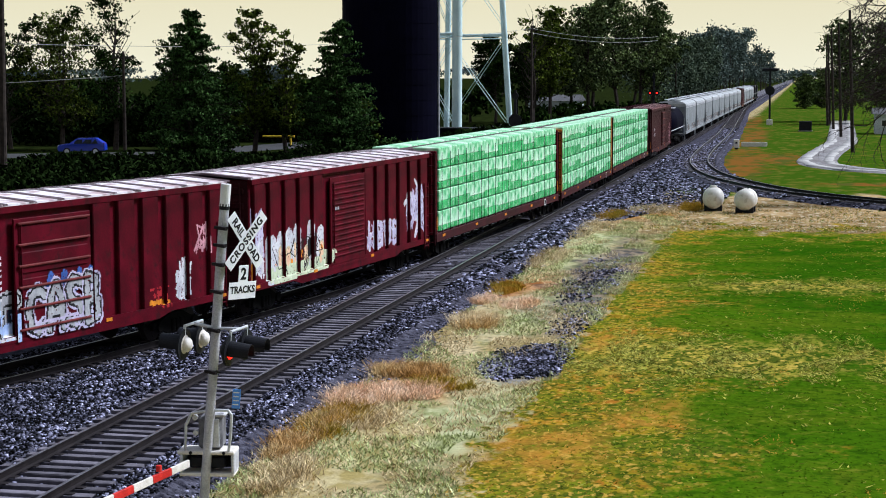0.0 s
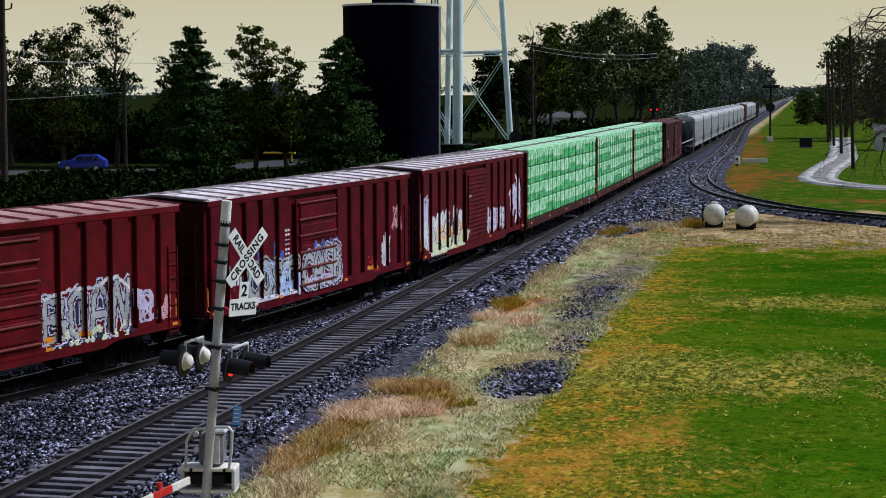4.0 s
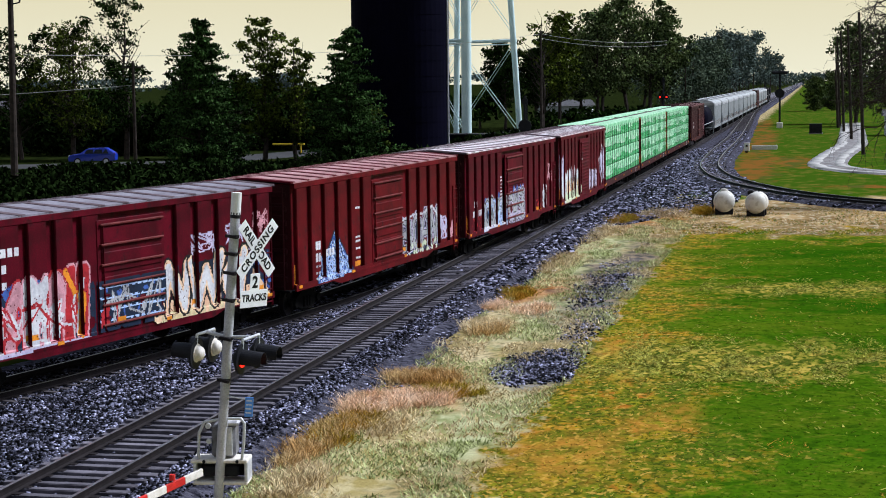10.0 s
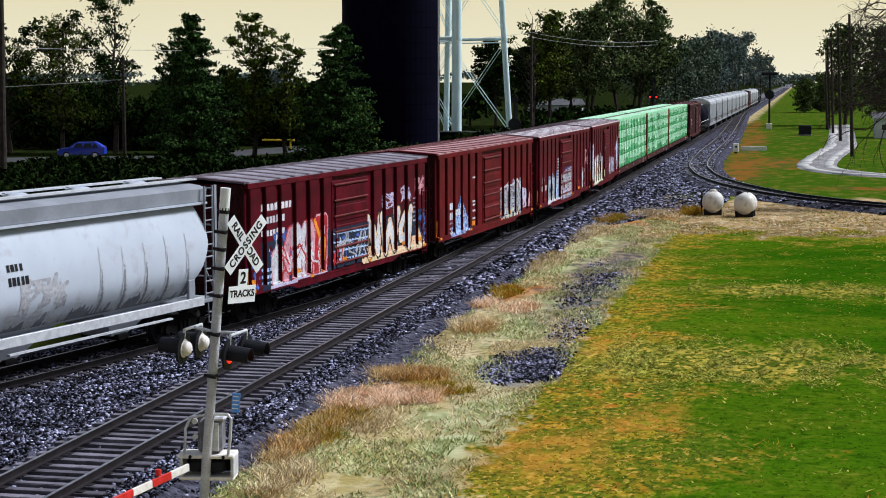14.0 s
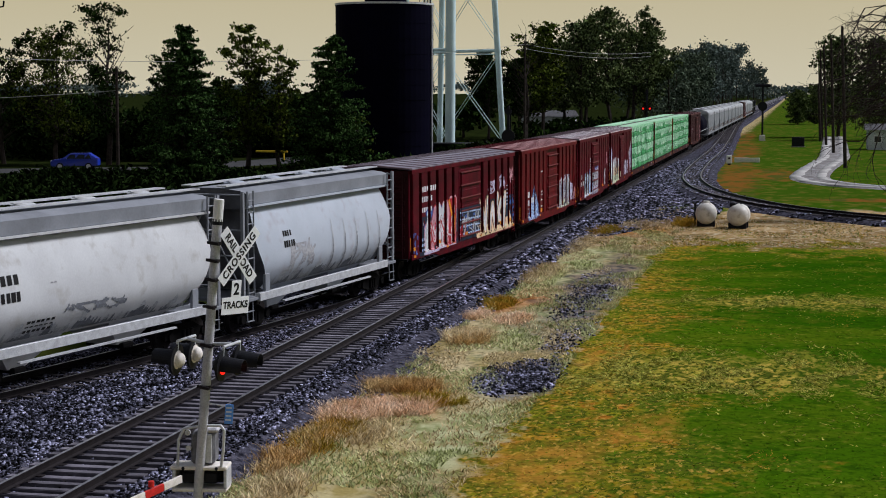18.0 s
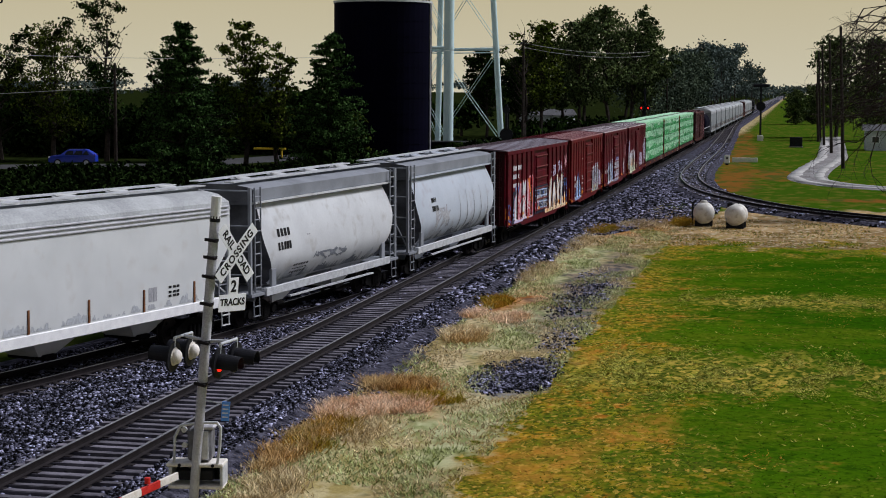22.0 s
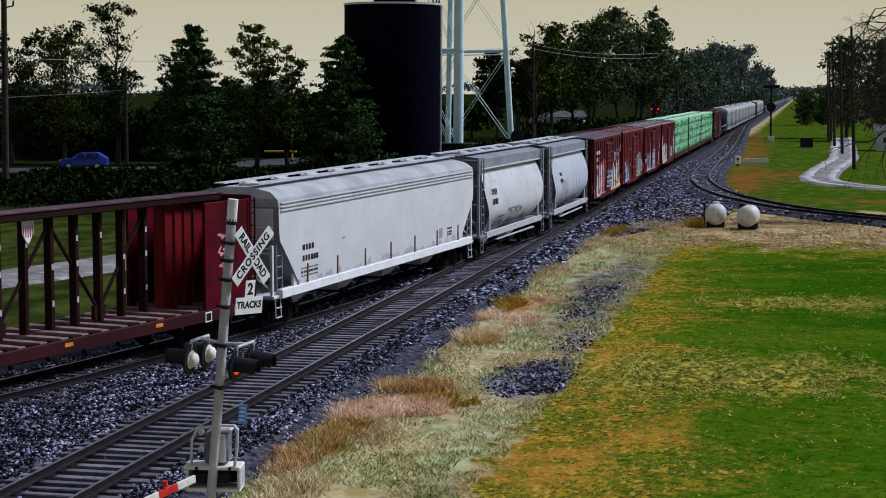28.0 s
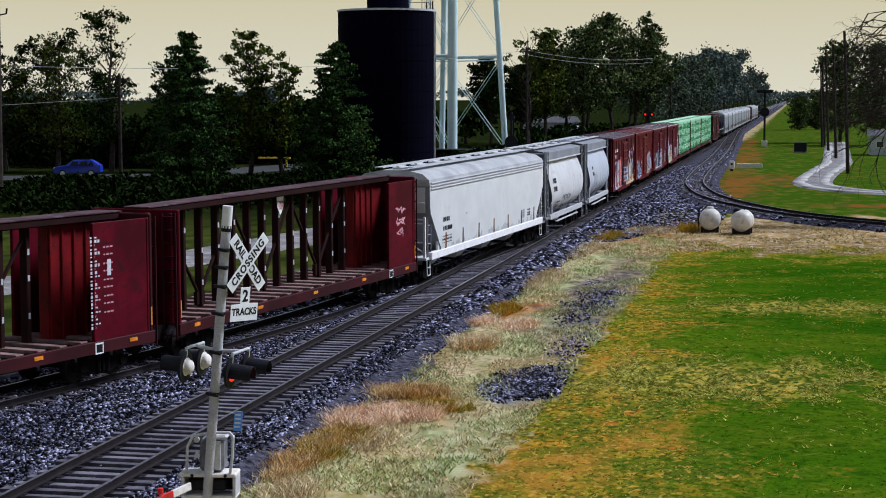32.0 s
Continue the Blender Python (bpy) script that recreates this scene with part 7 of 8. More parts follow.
# ---- the parked blue car ----
def sport_utility():
    c = thing("parked_car", "bright blue parked estate car on the roadside", "car", pose(-53.8, 157.3, -0.32, 0, 0, 103))
    prof = [(-2.2, 0.34), (-2.25, 0.75), (-2.05, 0.95), (-1.15, 1.05), (-0.45, 1.55), (1.35, 1.6), (2.0, 1.2), (2.2, 1.05), (2.22, 0.4)]
    bm = bm_prism(bmesh.new(), [(-y, z) for y, z in prof], -0.88, 0.88)
    for v in bm.verts:
        if v.co.z > 1.1:
            v.co.x *= 0.8
    bmesh.ops.bevel(bm, geom=bm.edges[:], offset=0.05, segments=2, affect="EDGES")
    part("body", bm, M["car_blue"], c)
    for s in (1, -1):
        for y0, y1 in ((-0.62, 0.12), (0.2, 1.0), (1.08, 1.62)):
            bm = bmesh.new()
            vs = [bm.verts.new((s * x, -y, z)) for x, y, z in ((0.885, y0 - 0.12, 1.06), (0.885, y1, 1.06), (0.765, min(y1, 1.4), 1.46), (0.765, y0 + 0.22, 1.46))]
            bm.faces.new(vs)
            bmesh.ops.solidify(bm, geom=bm.faces[:], thickness=0.02)
            part("side_window", bm, M["glass"], c)
        for y in (-1.35, 1.35):
            w = part("wheel", bm_rod(bmesh.new(), (s * 0.70, y, 0.34), (s * 0.92, y, 0.34), 0.34, seg=22), M["dark"], c)
            part("rim", bm_rod(bmesh.new(), (s * 0.90, y, 0.34), (s * 0.935, y, 0.34), 0.22, seg=16), M["steel_w"], w)
        part("headlight", bm_box(bmesh.new(), (0.4, 0.1, 0.16), (s * 0.6, 2.18, 0.82), None, 0.03), M["white"], c)
        part("tail_light", bm_box(bmesh.new(), (0.2, 0.1, 0.3), (s * 0.72, -2.14, 1.0), None, 0.03), M["red_dark"], c)
        part("door_mirror", bm_box(bmesh.new(), (0.2, 0.12, 0.14), (s * 0.98, 0.75, 1.1), None, 0.03), M["car_blue"], c)
    part("windscreen", bm_box(bmesh.new(), (1.3, 0.03, 0.66), (0, 0.83, 1.3), pose(0, 0, 0, 54, 0, 0), 0.01), M["glass"], c)
    for s in (1, -1):
        part("roof_rail", bm_rod(bmesh.new(), (s * 0.6, -1.2, 1.64), (s * 0.6, 0.4, 1.62), 0.025), M["dark"], c)


M["car_blue"] = mat("blue_car_paint", (0.010, 0.038, 0.42), 0.3, second=(0.008, 0.03, 0.34), bump=0, shine=0.5)
sport_utility()


# ---- trees, hedge, verge plants ----
def foliage(name, a, b, lo=0.45, hi=1.6):
    m = mat(name, a, 0.85, second=b, scale=0.5, fine=7, bump=0, shine=0.0)
    islands(m, lo, hi)
    return m


LEAF = {
    "green": foliage("dark_green_leaves", (0.013, 0.026, 0.005), (0.004, 0.009, 0.0025), 0.08, 2.6),
    "pine": foliage("dark_needles", (0.036, 0.072, 0.020), (0.006, 0.014, 0.005), 0.06, 2.6),
    "olive": foliage("yellowing_leaves", (0.066, 0.090, 0.012), (0.014, 0.024, 0.005), 0.14, 2.1),
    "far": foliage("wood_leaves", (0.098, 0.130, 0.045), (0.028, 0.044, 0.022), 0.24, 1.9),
    # brush is a shaded leaf green: the undergrowth's gloom is in its colour
    "brush": foliage("shaded_brush_leaves", (0.0075, 0.014, 0.0035), (0.0028, 0.0055, 0.0018), 0.05, 2.8),
    # belt and haze: the air's blue over distance is mixed into the leaves
    "belt": foliage("hazed_leaves", (0.10, 0.13, 0.085), (0.045, 0.066, 0.052), 0.45, 1.5),
    "haze": foliage("distant_hazed_leaves", (0.125, 0.16, 0.145), (0.070, 0.096, 0.092), 0.6, 1.35),
}


def leaf_mesh(name, centres, sizes, material, seed, tall=1.0):
    """Many small bent leaf clumps, each a pair of crossed blades."""
    rnd = np.random.RandomState(seed)
    n = len(centres)
    u = rnd.normal(size=(n, 3))
    u /= np.linalg.norm(u, axis=1)[:, None]
    v = np.cross(u, rnd.normal(size=(n, 3)))
    v /= np.linalg.norm(v, axis=1)[:, None]
    w = np.cross(u, v)
    s = sizes[:, None]
    c = np.asarray(centres)
    tip = c + (u * 0.9 + w * 0.25) * s * tall
    V = np.stack([c - u * s * 0.6, c + v * s * 0.5, tip, c - v * s * 0.5, c + w * s * 0.4], 1)
    F = np.array([(0, 1, 4), (1, 2, 4), (2, 3, 4), (3, 0, 4)])[None] + (np.arange(n) * 5)[:, None, None]
    me = bpy.data.meshes.new(name)
    me.vertices.add(n * 5), me.loops.add(n * 12), me.polygons.add(n * 4)
    me.vertices.foreach_set("co", V.ravel())
    me.loops.foreach_set("vertex_index", F.ravel())
    me.polygons.foreach_set("loop_start", np.arange(n * 4) * 3)
    me.update(calc_edges=True)
    me.materials.append(material)
    return me


class Tubes:
    """Collects tapered six-sided tubes for one mesh."""

    def __init__(self):
        self.v, self.f = [], []

    def rod(self, a, b, r0, r1, seg=6):
        a, b = Vector(a), Vector(b)
        d = b - a
        if d.length < 1e-6:
            return
        u = d.orthogonal().normalized()
        w = d.normalized().cross(u)
        k0 = len(self.v)
        for p, r in ((a, r0), (b, r1)):
            for k in range(seg):
                c = 6.2832 * k / seg
                self.v.append(p + (u * math.cos(c) + w * math.sin(c)) * r)
        for k in range(seg):
            self.f.append((k0 + k, k0 + (k + 1) % seg, k0 + seg + (k + 1) % seg, k0 + seg + k))

    def mesh(self, name, material):
        me = bpy.data.meshes.new(name)
        me.from_pydata(self.v, [], self.f)
        me.materials.append(material)
        return me


def limb(bm, a, b, r0, r1, rnd, bend=0.12, n=3):
    a, b = Vector(a), Vector(b)
    L = (b - a).length
    pts = [a.lerp(b, k / n) + (Vector((rnd.uniform(-1, 1), rnd.uniform(-1, 1), rnd.uniform(-0.6, 0.6))) * L * bend * (0 < k < n)) for k in range(n + 1)]
    for k in range(n):
        bm.rod(pts[k], pts[k + 1], r0 + (r1 - r0) * k / n, r0 + (r1 - r0) * (k + 1) / n)
    return pts


def tree(x, y, h, spread, style, leaf, label, seed, count=4200, size=0.34, bare=0.18, gap=0.0):
    rnd, nr = random.Random(seed), np.random.RandomState(seed)
    t = thing("tree", label, "tree", pose(x, y, G))
    bm = Tubes()
    top = Vector((rnd.uniform(-0.4, 0.4), rnd.uniform(-0.4, 0.4), h * 0.94))
    limb(bm, (0, 0, -0.1), top, h * 0.017 + 0.06, 0.04, rnd, 0.02, 5)
    clumps = []
    if style == "cone":
        z = h * bare
        while z < h * 0.98:
            u = (z / h - bare) / (1 - bare)
            reach = spread * ((1 - u) ** 0.62 * 0.95 + 0.03) * (0.9 + 0.1 * math.sin(z * 2.9 + seed))
            for k in range(int(5 + 6 * (1 - u))):
                a = rnd.uniform(0, 6.283)
                r = reach * rnd.uniform(0.55, 1.2)
                tip = Vector((math.cos(a) * r, math.sin(a) * r, z + rnd.uniform(-0.35, 0.3) + 0.10 * r))
                limb(bm, (0, 0, z - 0.1 * r), tip, 0.05 * (1 - u) + 0.02, 0.012, rnd, 0.05, 2)
                for q in range(6):
                    f = 0.2 + 0.8 * q / 5
                    clumps.append((Vector((0, 0, z)).lerp(tip, f), 0.20 + 0.24 * (1 - u) * (1 - 0.55 * f)))
            z += h * 0.031
    else:
        n = 16 if style == "broad" else 13
        for k in range(n):
            u = bare + (1 - bare) * (k + 0.5) / n
            prof = math.sin(math.pi * min(1.0, 0.18 + 0.82 * (k + 0.5) / n)) ** 0.55 if style == "broad" else 0.55 + 0.45 * math.sin(math.pi * (k + 0.5) / n)
            for i in range(4 if style == "broad" else 3):
                a = rnd.uniform(0, 6.283)
                r = spread * prof * rnd.uniform(0.35, 1.08)
                tip = Vector((math.cos(a) * r, math.sin(a) * r, min(h * 1.02, h * u + r * rnd.uniform(0.15, 0.6))))
                pts = limb(bm, (0, 0, h * u * 0.8), tip, 0.10 * (1.1 - u) + 0.02, 0.015, rnd, 0.1, 3)
                if rnd.random() < gap:
                    continue
                for q in pts[1:]:
                    clumps.append((q, rnd.uniform(0.45, 1.0) * spread * 0.24))
                for j in range(3):
                    b = tip + Vector((rnd.uniform(-1, 1), rnd.uniform(-1, 1), rnd.uniform(-0.6, 0.8))) * spread * 0.26
                    limb(bm, tip, b, 0.02, 0.008, rnd, 0.1, 2)
                    clumps.append((b, rnd.uniform(0.35, 0.8) * spread * 0.22))
    part("trunk", bm.mesh("trunk", M["bark"]), None, t, "dark branching trunk")
    per = max(3, count // len(clumps))
    flat = 0.6
    C, S = [], []
    for c, r in clumps:
        d = nr.normal(size=(per, 3)) * r * 0.62
        d[:, 2] *= flat
        C.append(np.array(c)[None] + d)
        S.append(size * nr.uniform(0.55, 1.25, per))
    cr = part("crown", leaf_mesh("crown", np.concatenate(C), np.concatenate(S), LEAF[leaf], seed), None, t)
    cr["kind"] = "stuff"
    return t


# the row beyond the road, and the trees before the silo
tree(-36.6, 140, 13.2, 4.7, "cone", "pine", "pyramidal dark green tree with tiered branches", 1, 24000, 0.19, 0.03)
tree(-34.4, 150, 13.0, 2.3, "upright", "olive", "tall thin olive-green tree with open top", 2, 5200, 0.20, 0.22, 0.12)
tree(-31.3, 150, 11.2, 1.8, "upright", "olive", "slender yellowing tree with two tops", 3, 3000, 0.20, 0.2, 0.15)
tree(-26.0, 148, 12.7, 4.6, "cone", "pine", "dense dark spruce standing before the silo", 4, 26000, 0.18, 0.02)
tree(-55.6, 170, 15.8, 4.0, "upright", "green", "tall ragged dark tree with bare tips", 5, 4600, 0.22, 0.2, 0.4)
tree(-61.5, 170, 13.2, 4.2, "broad", "olive", "spreading dark tree with a yellowish side", 6, 5200, 0.23, 0.18, 0.25)
tree(-67.2, 170, 12.6, 3.8, "upright", "green", "dark leafy tree at the roadside", 7, 4200, 0.23, 0.16, 0.35)
tree(-49.4, 171, 11.0, 2.6, "broad", "green", "dark bushy tree beside the road", 8, 3000, 0.23, 0.1, 0.2)
tree(-43.4, 170, 8.6, 2.6, "broad", "green", "low dark leafy tree", 9, 3000, 0.23, 0.05, 0.15)
tree(-73, 171, 12.0, 4.2, "broad", "green", "dark roadside tree with gaps of sky", 10, 2800, 0.24, 0.14, 0.35)
tree(-52.6, 182, 11.6, 3.0, "upright", "green", "dark upright tree behind the road", 24, 2600, 0.24, 0.16, 0.4)
tree(-25.2, 152, 5.2, 2.0, "broad", "olive", "small olive shrub tree by the spruce", 25, 1300, 0.28, 0.05)
tree(-40.5, 158, 7.0, 2.4, "broad", "green", "low dark leafy bush tree", 26, 1900, 0.3, 0.05)
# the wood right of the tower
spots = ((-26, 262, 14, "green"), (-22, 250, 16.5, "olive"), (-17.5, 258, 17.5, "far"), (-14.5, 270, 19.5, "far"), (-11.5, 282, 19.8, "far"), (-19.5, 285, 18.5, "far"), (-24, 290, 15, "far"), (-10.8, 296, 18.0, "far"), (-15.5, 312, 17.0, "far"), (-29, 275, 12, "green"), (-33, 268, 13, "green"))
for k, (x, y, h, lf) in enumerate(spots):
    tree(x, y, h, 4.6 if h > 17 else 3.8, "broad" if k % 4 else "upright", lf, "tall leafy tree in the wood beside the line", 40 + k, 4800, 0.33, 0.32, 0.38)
tree(-22.8, 240, 17.0, 3.6, "upright", "olive", "half-bare tree with pale twigs against the sky", 60, 500, 0.34, 0.2, 0.75)
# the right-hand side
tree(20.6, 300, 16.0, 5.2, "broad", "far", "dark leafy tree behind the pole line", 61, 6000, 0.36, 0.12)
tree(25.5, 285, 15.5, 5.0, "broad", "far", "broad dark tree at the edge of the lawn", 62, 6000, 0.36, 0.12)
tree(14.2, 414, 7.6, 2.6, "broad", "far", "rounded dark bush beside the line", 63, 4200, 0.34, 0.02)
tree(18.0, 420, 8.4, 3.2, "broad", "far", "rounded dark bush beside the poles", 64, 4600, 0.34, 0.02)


def wood(name, label, rows, leaf, seed, size, per):
    """A far belt of trees: stems and crowns in one piece."""
    rnd, nr = random.Random(seed), np.random.RandomState(seed)
    C, S = [], []
    bm = Tubes()
    for x, y, h, w in rows:
        bm.rod((x, y, G), (x, y, h * 0.8), 0.28, 0.08)
        for k in range(9):
            c = np.array((x + rnd.uniform(-w, w), y + rnd.uniform(-w, w), h * rnd.uniform(0.3, 0.97)))
            r = w * rnd.uniform(0.35, 0.6) * (1.15 - 0.5 * c[2] / h)
            d = nr.normal(size=(per, 3)) * r * 0.6
            d[:, 2] *= min(1.0, 0.5 * h / w)
            C.append(c[None] + d)
            S.append(size * nr.uniform(0.6, 1.3, per))
    w_ = thing(name, label, "woodland", kind="stuff")
    part("stems", bm.mesh("stems", M["bark"]), None, w_)
    part("leaves", leaf_mesh(name, np.concatenate(C), np.concatenate(S), LEAF[leaf], seed), None, w_)


r_ = random.Random(77)
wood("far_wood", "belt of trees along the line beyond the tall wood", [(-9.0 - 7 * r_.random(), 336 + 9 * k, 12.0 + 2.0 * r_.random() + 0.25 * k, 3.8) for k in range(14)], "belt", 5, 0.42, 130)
wood("distant_wood", "tall haze-tinted belt of trees far down the line", [(-6.0 - 9 * r_.random(), 450 + 15 * k, 17.5 + 0.28 * k + 2.6 * r_.random(), 4.2) for k in range(18)], "haze", 6, 0.55, 130)
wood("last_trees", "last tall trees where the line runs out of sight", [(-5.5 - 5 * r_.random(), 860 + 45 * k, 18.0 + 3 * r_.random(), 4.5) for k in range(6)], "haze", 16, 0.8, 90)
wood("left_wood", "dark belt of trees beyond the road", [(-150 + 8.5 * k + 3 * r_.random(), 262 + 26 * r_.random() + 1.2 * k, 4.6 + 2.4 * r_.random(), 4.6) for k in range(14)], "green", 7, 0.7, 60)
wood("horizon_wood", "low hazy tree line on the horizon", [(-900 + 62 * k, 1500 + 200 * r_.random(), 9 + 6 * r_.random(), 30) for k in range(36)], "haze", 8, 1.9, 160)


def hedge(name, label, count, area, leaf, size, seed):
    nr = np.random.RandomState(seed)
    pts = np.array([area(nr) for _ in range(count)])
    tagged(new(name, leaf_mesh(name, pts, size * nr.uniform(0.6, 1.3, count), LEAF[leaf], seed, 1.3)), label, "shrubs", kind="stuff")


def hedge_spot(nr):
    u = nr.rand()
    x = -62 + 42 * u
    y = 124 + 30 * u + nr.normal() * 3.4
    top = 0.55 + 0.7 * (noise.noise((x * 0.25, y * 0.2, 1.0)) + 0.3) + (0.8 if x > -27 else 0.0)
    return x, y, G + max(0.1, top) * nr.rand() ** 0.7


def hedge_spot2(nr):
    u = nr.rand()
    x, y = -24 + 6 * u + nr.normal() * 2.0, 150 + 70 * u + nr.normal() * 3
    return x, y, G + (0.9 + 1.1 * (noise.noise((x * 0.3, y * 0.2, 4.0)) + 0.5)) * nr.rand() ** 0.8


def hedge_spot3(nr):
    u = nr.rand()
    x, y = -60 + 45 * u + nr.normal(), 94 + 38 * u + nr.normal() * 5
    top = 0.7 + 1.9 * (noise.noise((x * 0.3, y * 0.15, 8.0)) + 0.35)
    return x, y, G + max(0.3, top) * nr.rand() ** 0.7


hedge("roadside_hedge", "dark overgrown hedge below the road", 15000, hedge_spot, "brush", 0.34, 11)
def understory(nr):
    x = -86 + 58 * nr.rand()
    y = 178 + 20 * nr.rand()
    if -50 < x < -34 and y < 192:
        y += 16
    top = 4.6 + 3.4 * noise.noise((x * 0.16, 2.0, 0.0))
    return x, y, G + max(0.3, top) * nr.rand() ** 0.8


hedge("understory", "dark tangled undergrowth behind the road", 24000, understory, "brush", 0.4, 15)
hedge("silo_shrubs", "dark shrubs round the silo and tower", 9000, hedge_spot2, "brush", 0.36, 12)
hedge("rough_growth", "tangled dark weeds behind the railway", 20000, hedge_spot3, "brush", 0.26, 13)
hedge("wood_edge_shrubs", "undergrowth at the edge of the wood", 6000, lambda nr: (-27 + 22 * nr.rand(), 244 + 70 * nr.rand(), G + (1.2 + 2.2 * nr.rand()) * nr.rand()), "green", 0.5, 14)


# the bare tree that hangs into the view
def bare_tree():
    rnd = random.Random(9)
    t = thing("bare_tree", "dark leafless tree with long drooping branches", "tree", pose(22.2, 108, G))
    bm = Tubes()
    limb(bm, (0, 0, -0.1), (-0.6, 0, 13.5), 0.45, 0.16, rnd, 0.02, 4)
    part("trunk", bm.mesh("trunk", M["bark"]), None, t)

    def grow(bm, a, d, L, r, depth):
        n = 4
        p = Vector(a)
        for k in range(n):
            d = (d + Vector((rnd.uniform(-0.35, 0.35), rnd.uniform(-0.35, 0.35), rnd.uniform(-0.3, 0.22)))).normalized()
            q = p + d * L / n
            bm.rod(p, q, r * (1 - 0.18 * k), r * (1 - 0.18 * (k + 1)), 5)
            p = q
            if depth > 0:
                side = (d + Vector((rnd.uniform(-1, 1), rnd.uniform(-1, 1), rnd.uniform(-0.8, 0.6)))).normalized()
                grow(bm, p, side, L * rnd.uniform(0.4, 0.62), r * 0.5, depth - 1)

    for k in range(24):
        z = (9.4 + 3.4 * k / 10) if k < 11 else (6.6 + 3.4 * (k - 11) / 12)
        d = Vector((-1, rnd.uniform(-0.25, 0.25), rnd.uniform(-0.1, 0.15) if k < 11 else rnd.uniform(-0.22, 0.08))).normalized()
        bm = Tubes()
        grow(bm, (-0.3, 0, z), d, rnd.uniform(3.8, 5.0) if k < 11 else rnd.uniform(4.4, 5.8), rnd.uniform(0.07, 0.10), 3)
        part("branch", bm.mesh("branch", M["bark"]), None, t)


bare_tree()


# grass blades and dry verge plants
def blades(name, label, count, area, height, material, seed, width=0.012, lean=0.5):
    nr = np.random.RandomState(seed)
    pts = []
    while len(pts) < count:
        p = area(nr)
        if p is not None:
            pts.append(p)
    P = np.array(pts)
    n = len(P)
    a = nr.uniform(0, 6.283, n)
    h = (height[0] + (height[1] - height[0]) * nr.rand(n))
    w = np.stack([np.cos(a), np.sin(a), np.zeros(n)], 1) * (width * (0.7 + 0.8 * nr.rand(n)))[:, None]
    tip = P + np.stack([nr.normal(size=n) * lean * h, nr.normal(size=n) * lean * h, h], 1)
    V = np.stack([P - w, P + w, tip], 1)
    me = bpy.data.meshes.new(name)
    me.vertices.add(n * 3), me.loops.add(n * 3), me.polygons.add(n)
    me.vertices.foreach_set("co", V.ravel())
    me.loops.foreach_set("vertex_index", np.arange(n * 3))
    me.polygons.foreach_set("loop_start", np.arange(n) * 3)
    me.update(calc_edges=True)
    me.materials.append(material)
    return tagged(new(name, me), label, "grass", kind="stuff")


def blade_mat(name, a, b):
    m = mat(name, a, 0.9, second=b, scale=0.9, fine=3, bump=0, shine=0.0)
    islands(m, 0.5, 1.4)
    return m


BLADE = {"green": blade_mat("green_grass", (0.07, 0.14, 0.004), (0.038, 0.10, 0.0035)), "amber": blade_mat("amber_dry_grass", (0.44, 0.24, 0.035), (0.28, 0.22, 0.024)),
         "straw": blade_mat("straw_grass", (0.74, 0.62, 0.39), (0.40, 0.29, 0.14)), "russet": blade_mat("russet_weeds", (0.48, 0.29, 0.11), (0.62, 0.46, 0.24)),
         "pink": blade_mat("pinkish_seed_heads", (0.86, 0.66, 0.49), (0.66, 0.42, 0.24)), "pale": blade_mat("pale_green_weeds", (0.58, 0.60, 0.32), (0.24, 0.29, 0.09))}


def lawn_spot(keep, y0, y1):
    def area(nr):
        y = y0 + (y1 - y0) * nr.rand() ** 1.6
        x = 7.0 + nr.rand() * (7.2 + 0.05 * y)
        e = noise.noise((x * 0.35, y * 0.18, 2.0))
        edge = (x - 7.4 - 1.3 * e) / (4.6 - 0.02 * y)
        amber = edge < nr.rand() * (1.0 if y < 45 else 0.6) or noise.noise((x * 0.5, y * 0.22, 9.0)) > 0.42
        if (keep == "amber") != bool(amber):
            return None
        return x, y, ground_height(x, y)
    return area


def verge_spot(lo, hi, y0, y1, seed, hold):
    def area(nr):
        y = y0 + (y1 - y0) * nr.rand() ** 1.3
        x = lo + (hi - lo) * nr.rand()
        if noise.noise((x * 0.7, y * 0.28, seed)) < hold or nr.rand() < 0.95 * in_grit(x, y, 1.05):
            return None
        return x, y, ground_height(x, y) + (0.06 if x < 3.4 else 0.0)
    return area


blades("lawn_grass", "short bright green mown grass", 16000, lawn_spot("green", 27, 95), (0.012, 0.035), BLADE["green"], 21, 0.016, 2.4)
blades("dry_lawn_grass", "amber and yellow dry grass along the lawn's edge", 6500, lawn_spot("amber", 27, 95), (0.012, 0.034), BLADE["amber"], 22, 0.018, 2.2)
def lime_spot(nr):
    band = nr.rand()
    y = 47.6 + 2.2 * nr.normal() if band < 0.62 else (64.5 + 1.3 * nr.normal() if band < 0.84 else 28 + 55 * nr.rand())
    x = (7.4 if band < 0.62 else 9.5) + nr.rand() * (6.4 + 0.05 * y)
    if noise.noise((x * 1.1, y * 0.45, 12.0)) < 0.0:
        return None
    return x, y, ground_height(x, y)


BLADE["lime"] = blade_mat("yellow_green_tufts", (0.36, 0.34, 0.07), (0.22, 0.24, 0.03))
blades("yellow_tufts", "scattered yellow-green tufts in the lawn", 11000, lime_spot, (0.02, 0.05), BLADE["lime"], 31, 0.024, 2.4)
blades("verge_straw", "pale straw-coloured grass on the verge", 19000, verge_spot(2.8, 7.3, 27, 100, 3.0, -0.02), (0.03, 0.12), BLADE["straw"], 23, 0.014, 1.0)
blades("verge_weeds", "pale green weeds on the verge", 20000, verge_spot(3.0, 7.4, 27, 96, 6.0, 0.03), (0.03, 0.14), BLADE["pale"], 24, 0.016, 0.9)


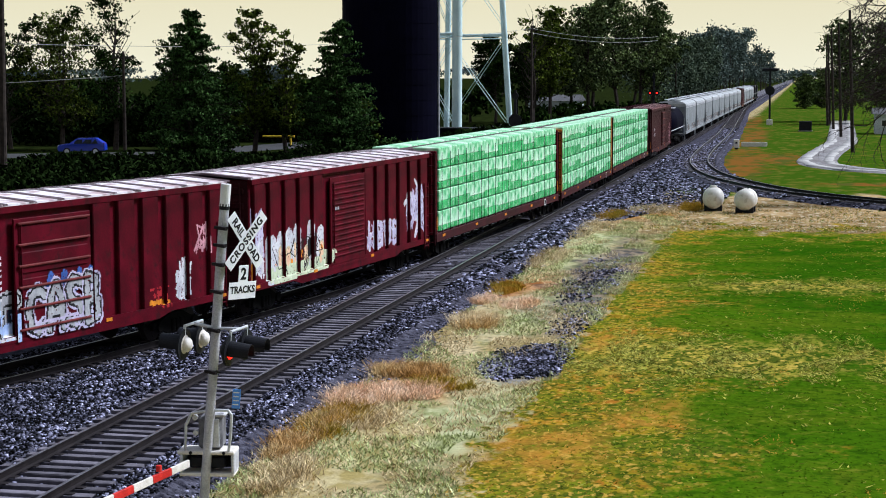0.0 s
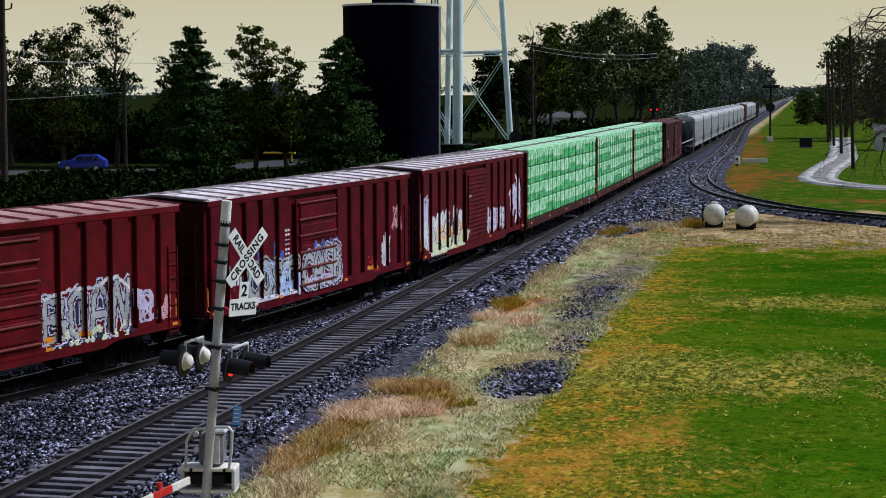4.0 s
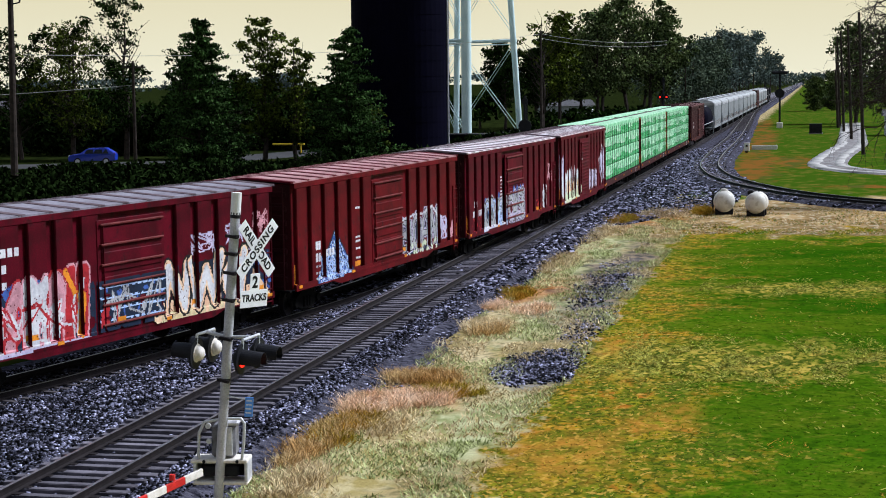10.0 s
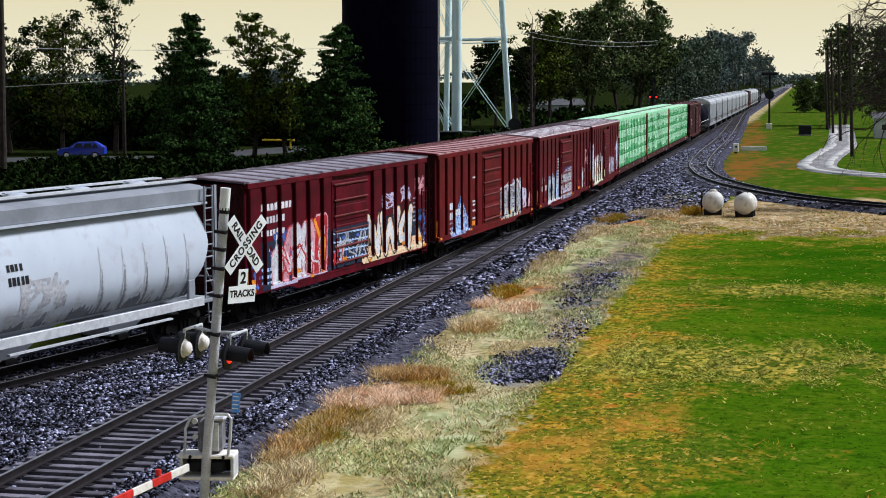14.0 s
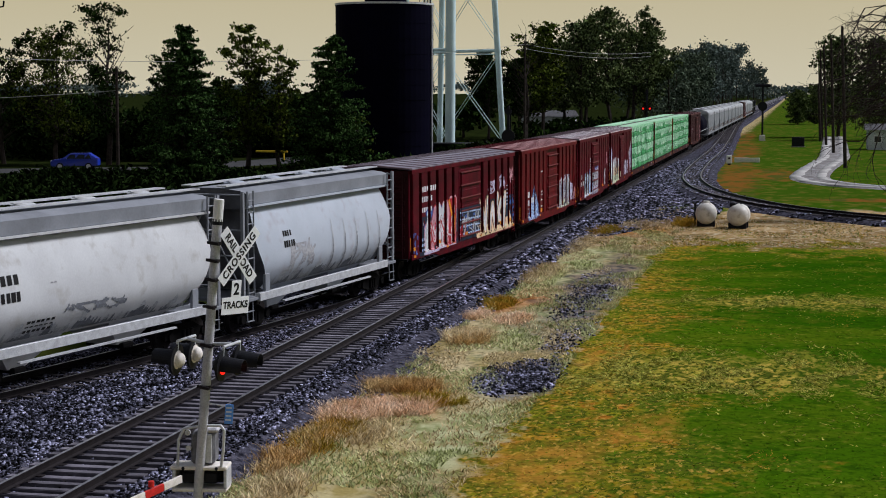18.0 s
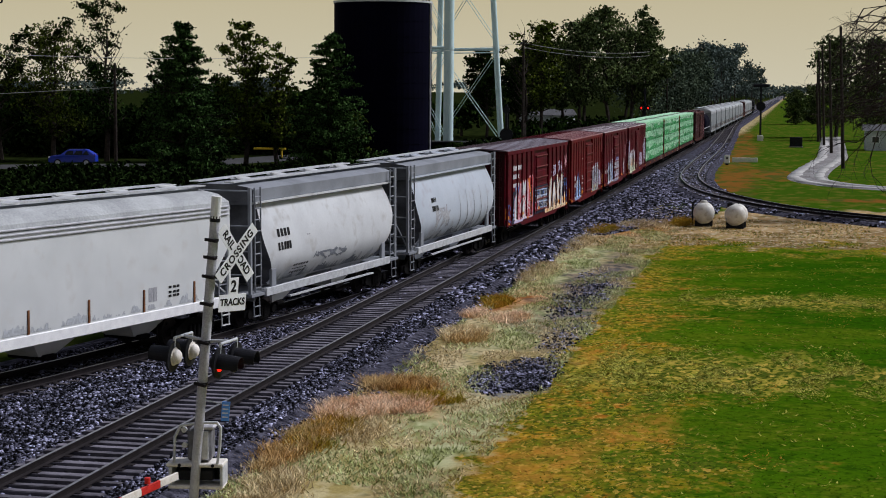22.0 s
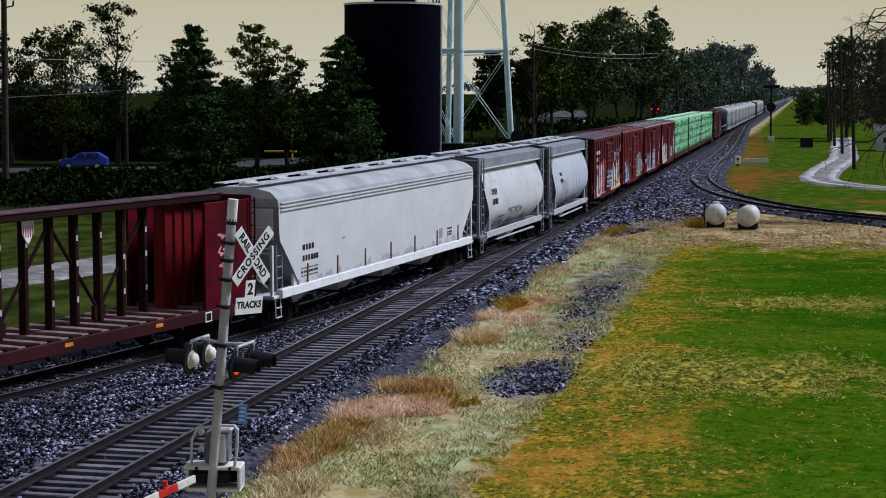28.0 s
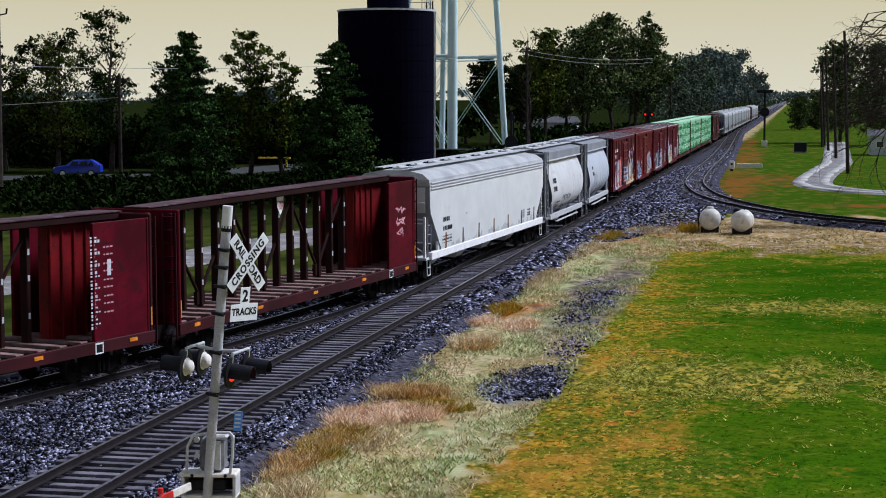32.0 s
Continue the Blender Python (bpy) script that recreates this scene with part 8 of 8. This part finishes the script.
def clump(seed, cx, cy, rx, ry):
    def area(nr):
        a, r = nr.rand() * 6.283, math.sqrt(nr.rand())
        x, y = cx + rx * r * math.cos(a) + 0.12 * nr.normal(), cy + ry * r * math.sin(a)
        if noise.noise((x * 1.6, y * 0.8, seed)) < -0.25:
            return None
        return x, y, ground_height(x, y) + 0.02
    return area


for k, (cx, cy, rx, ry, n, hgt, kind) in enumerate((
        (3.2, 35.4, 0.5, 2.6, 3000, 0.42, "russet"), (3.5, 36.8, 0.6, 2.2, 2200, 0.40, "amber"), (3.4, 39.6, 0.8, 1.3, 3600, 0.45, "pink"), (4.4, 40.6, 0.9, 1.0, 3000, 0.42, "pink"),
        (3.7, 43.4, 1.0, 0.8, 3600, 0.50, "russet"), (4.9, 41.6, 0.7, 0.8, 1500, 0.42, "amber"), (4.2, 37.4, 0.6, 1.6, 1200, 0.35, "straw"), (3.9, 31.5, 0.5, 1.6, 1800, 0.38, "straw"),
        (3.6, 53.2, 0.6, 1.6, 2200, 0.45, "straw"), (3.9, 52.0, 0.5, 1.0, 1200, 0.42, "russet"), (3.1, 61.4, 0.6, 1.8, 2600, 0.45, "amber"), (3.0, 58.0, 0.35, 1.2, 1000, 0.40, "pink"),
        (4.4, 57.4, 0.6, 1.6, 1300, 0.35, "pink"), (3.2, 72, 0.6, 4.0, 2400, 0.42, "straw"), (3.0, 86, 0.7, 5.0, 1700, 0.4, "straw"), (3.2, 95.5, 0.9, 3.0, 2600, 0.45, "amber"), (5.4, 100, 1.4, 3, 1600, 0.4, "straw"), (7.4, 101, 0.6, 2, 1300, 0.7, "amber"))):
    blades("verge_clump", f"tumbled dry {'pinkish' if kind == 'pink' else kind} grass clump beside the ballast", n, clump(k + 3.0, cx, cy, rx, ry), (hgt * 0.15, hgt * 0.62), BLADE[kind], 70 + k, 0.013, 0.85)


def tank_spot(nr):
    x, y = 2.6 + 24 * nr.rand(), 87 + 22 * nr.rand()
    if y > 112 - 0.55 * x or noise.noise((x * 0.35, y * 0.3, 14.0)) < -0.15:
        return None
    return x, y, ground_height(x, y)


blades("tank_straw", "short straw-coloured grass round the tanks", 6000, tank_spot, (0.03, 0.10), BLADE["straw"], 51, 0.02, 1.2)
blades("tank_weeds", "amber and green weeds round the tanks", 3500, tank_spot, (0.03, 0.12), BLADE["amber"], 52, 0.02, 1.2)
blades("tank_green", "thin green grass round the tanks", 3500, tank_spot, (0.03, 0.10), BLADE["green"], 53, 0.02, 1.2)


def motions():
    for car, mid, length in CARS:
        rows = []
        for k in range(33):
            s = mid + PACE * k + SLOWING * k * k
            x0, y0, _ = branch(s - length * 0.35)
            x1, y1, _ = branch(s + length * 0.35)
            z0, z1 = dip(y0), dip(y1)
            rows.append((k, pose((x0 + x1) / 2, (y0 + y1) / 2, (z0 + z1) / 2, math.degrees(math.atan2(z1 - z0, y1 - y0)), 0, math.degrees(math.atan2(x0 - x1, y1 - y0)))))
        walk(car, rows)
    for wheel, y in WHEELSETS:
        rows = []
        for k in range(214):
            t = k * 0.15 if k < 213 else 32.0
            run = PACE * t + SLOWING * t * t
            rows.append((t, pose(0, y, 0.46) @ Matrix.Rotation(-run / 0.46, 4, "X")))
        walk(wheel, rows)


motions()
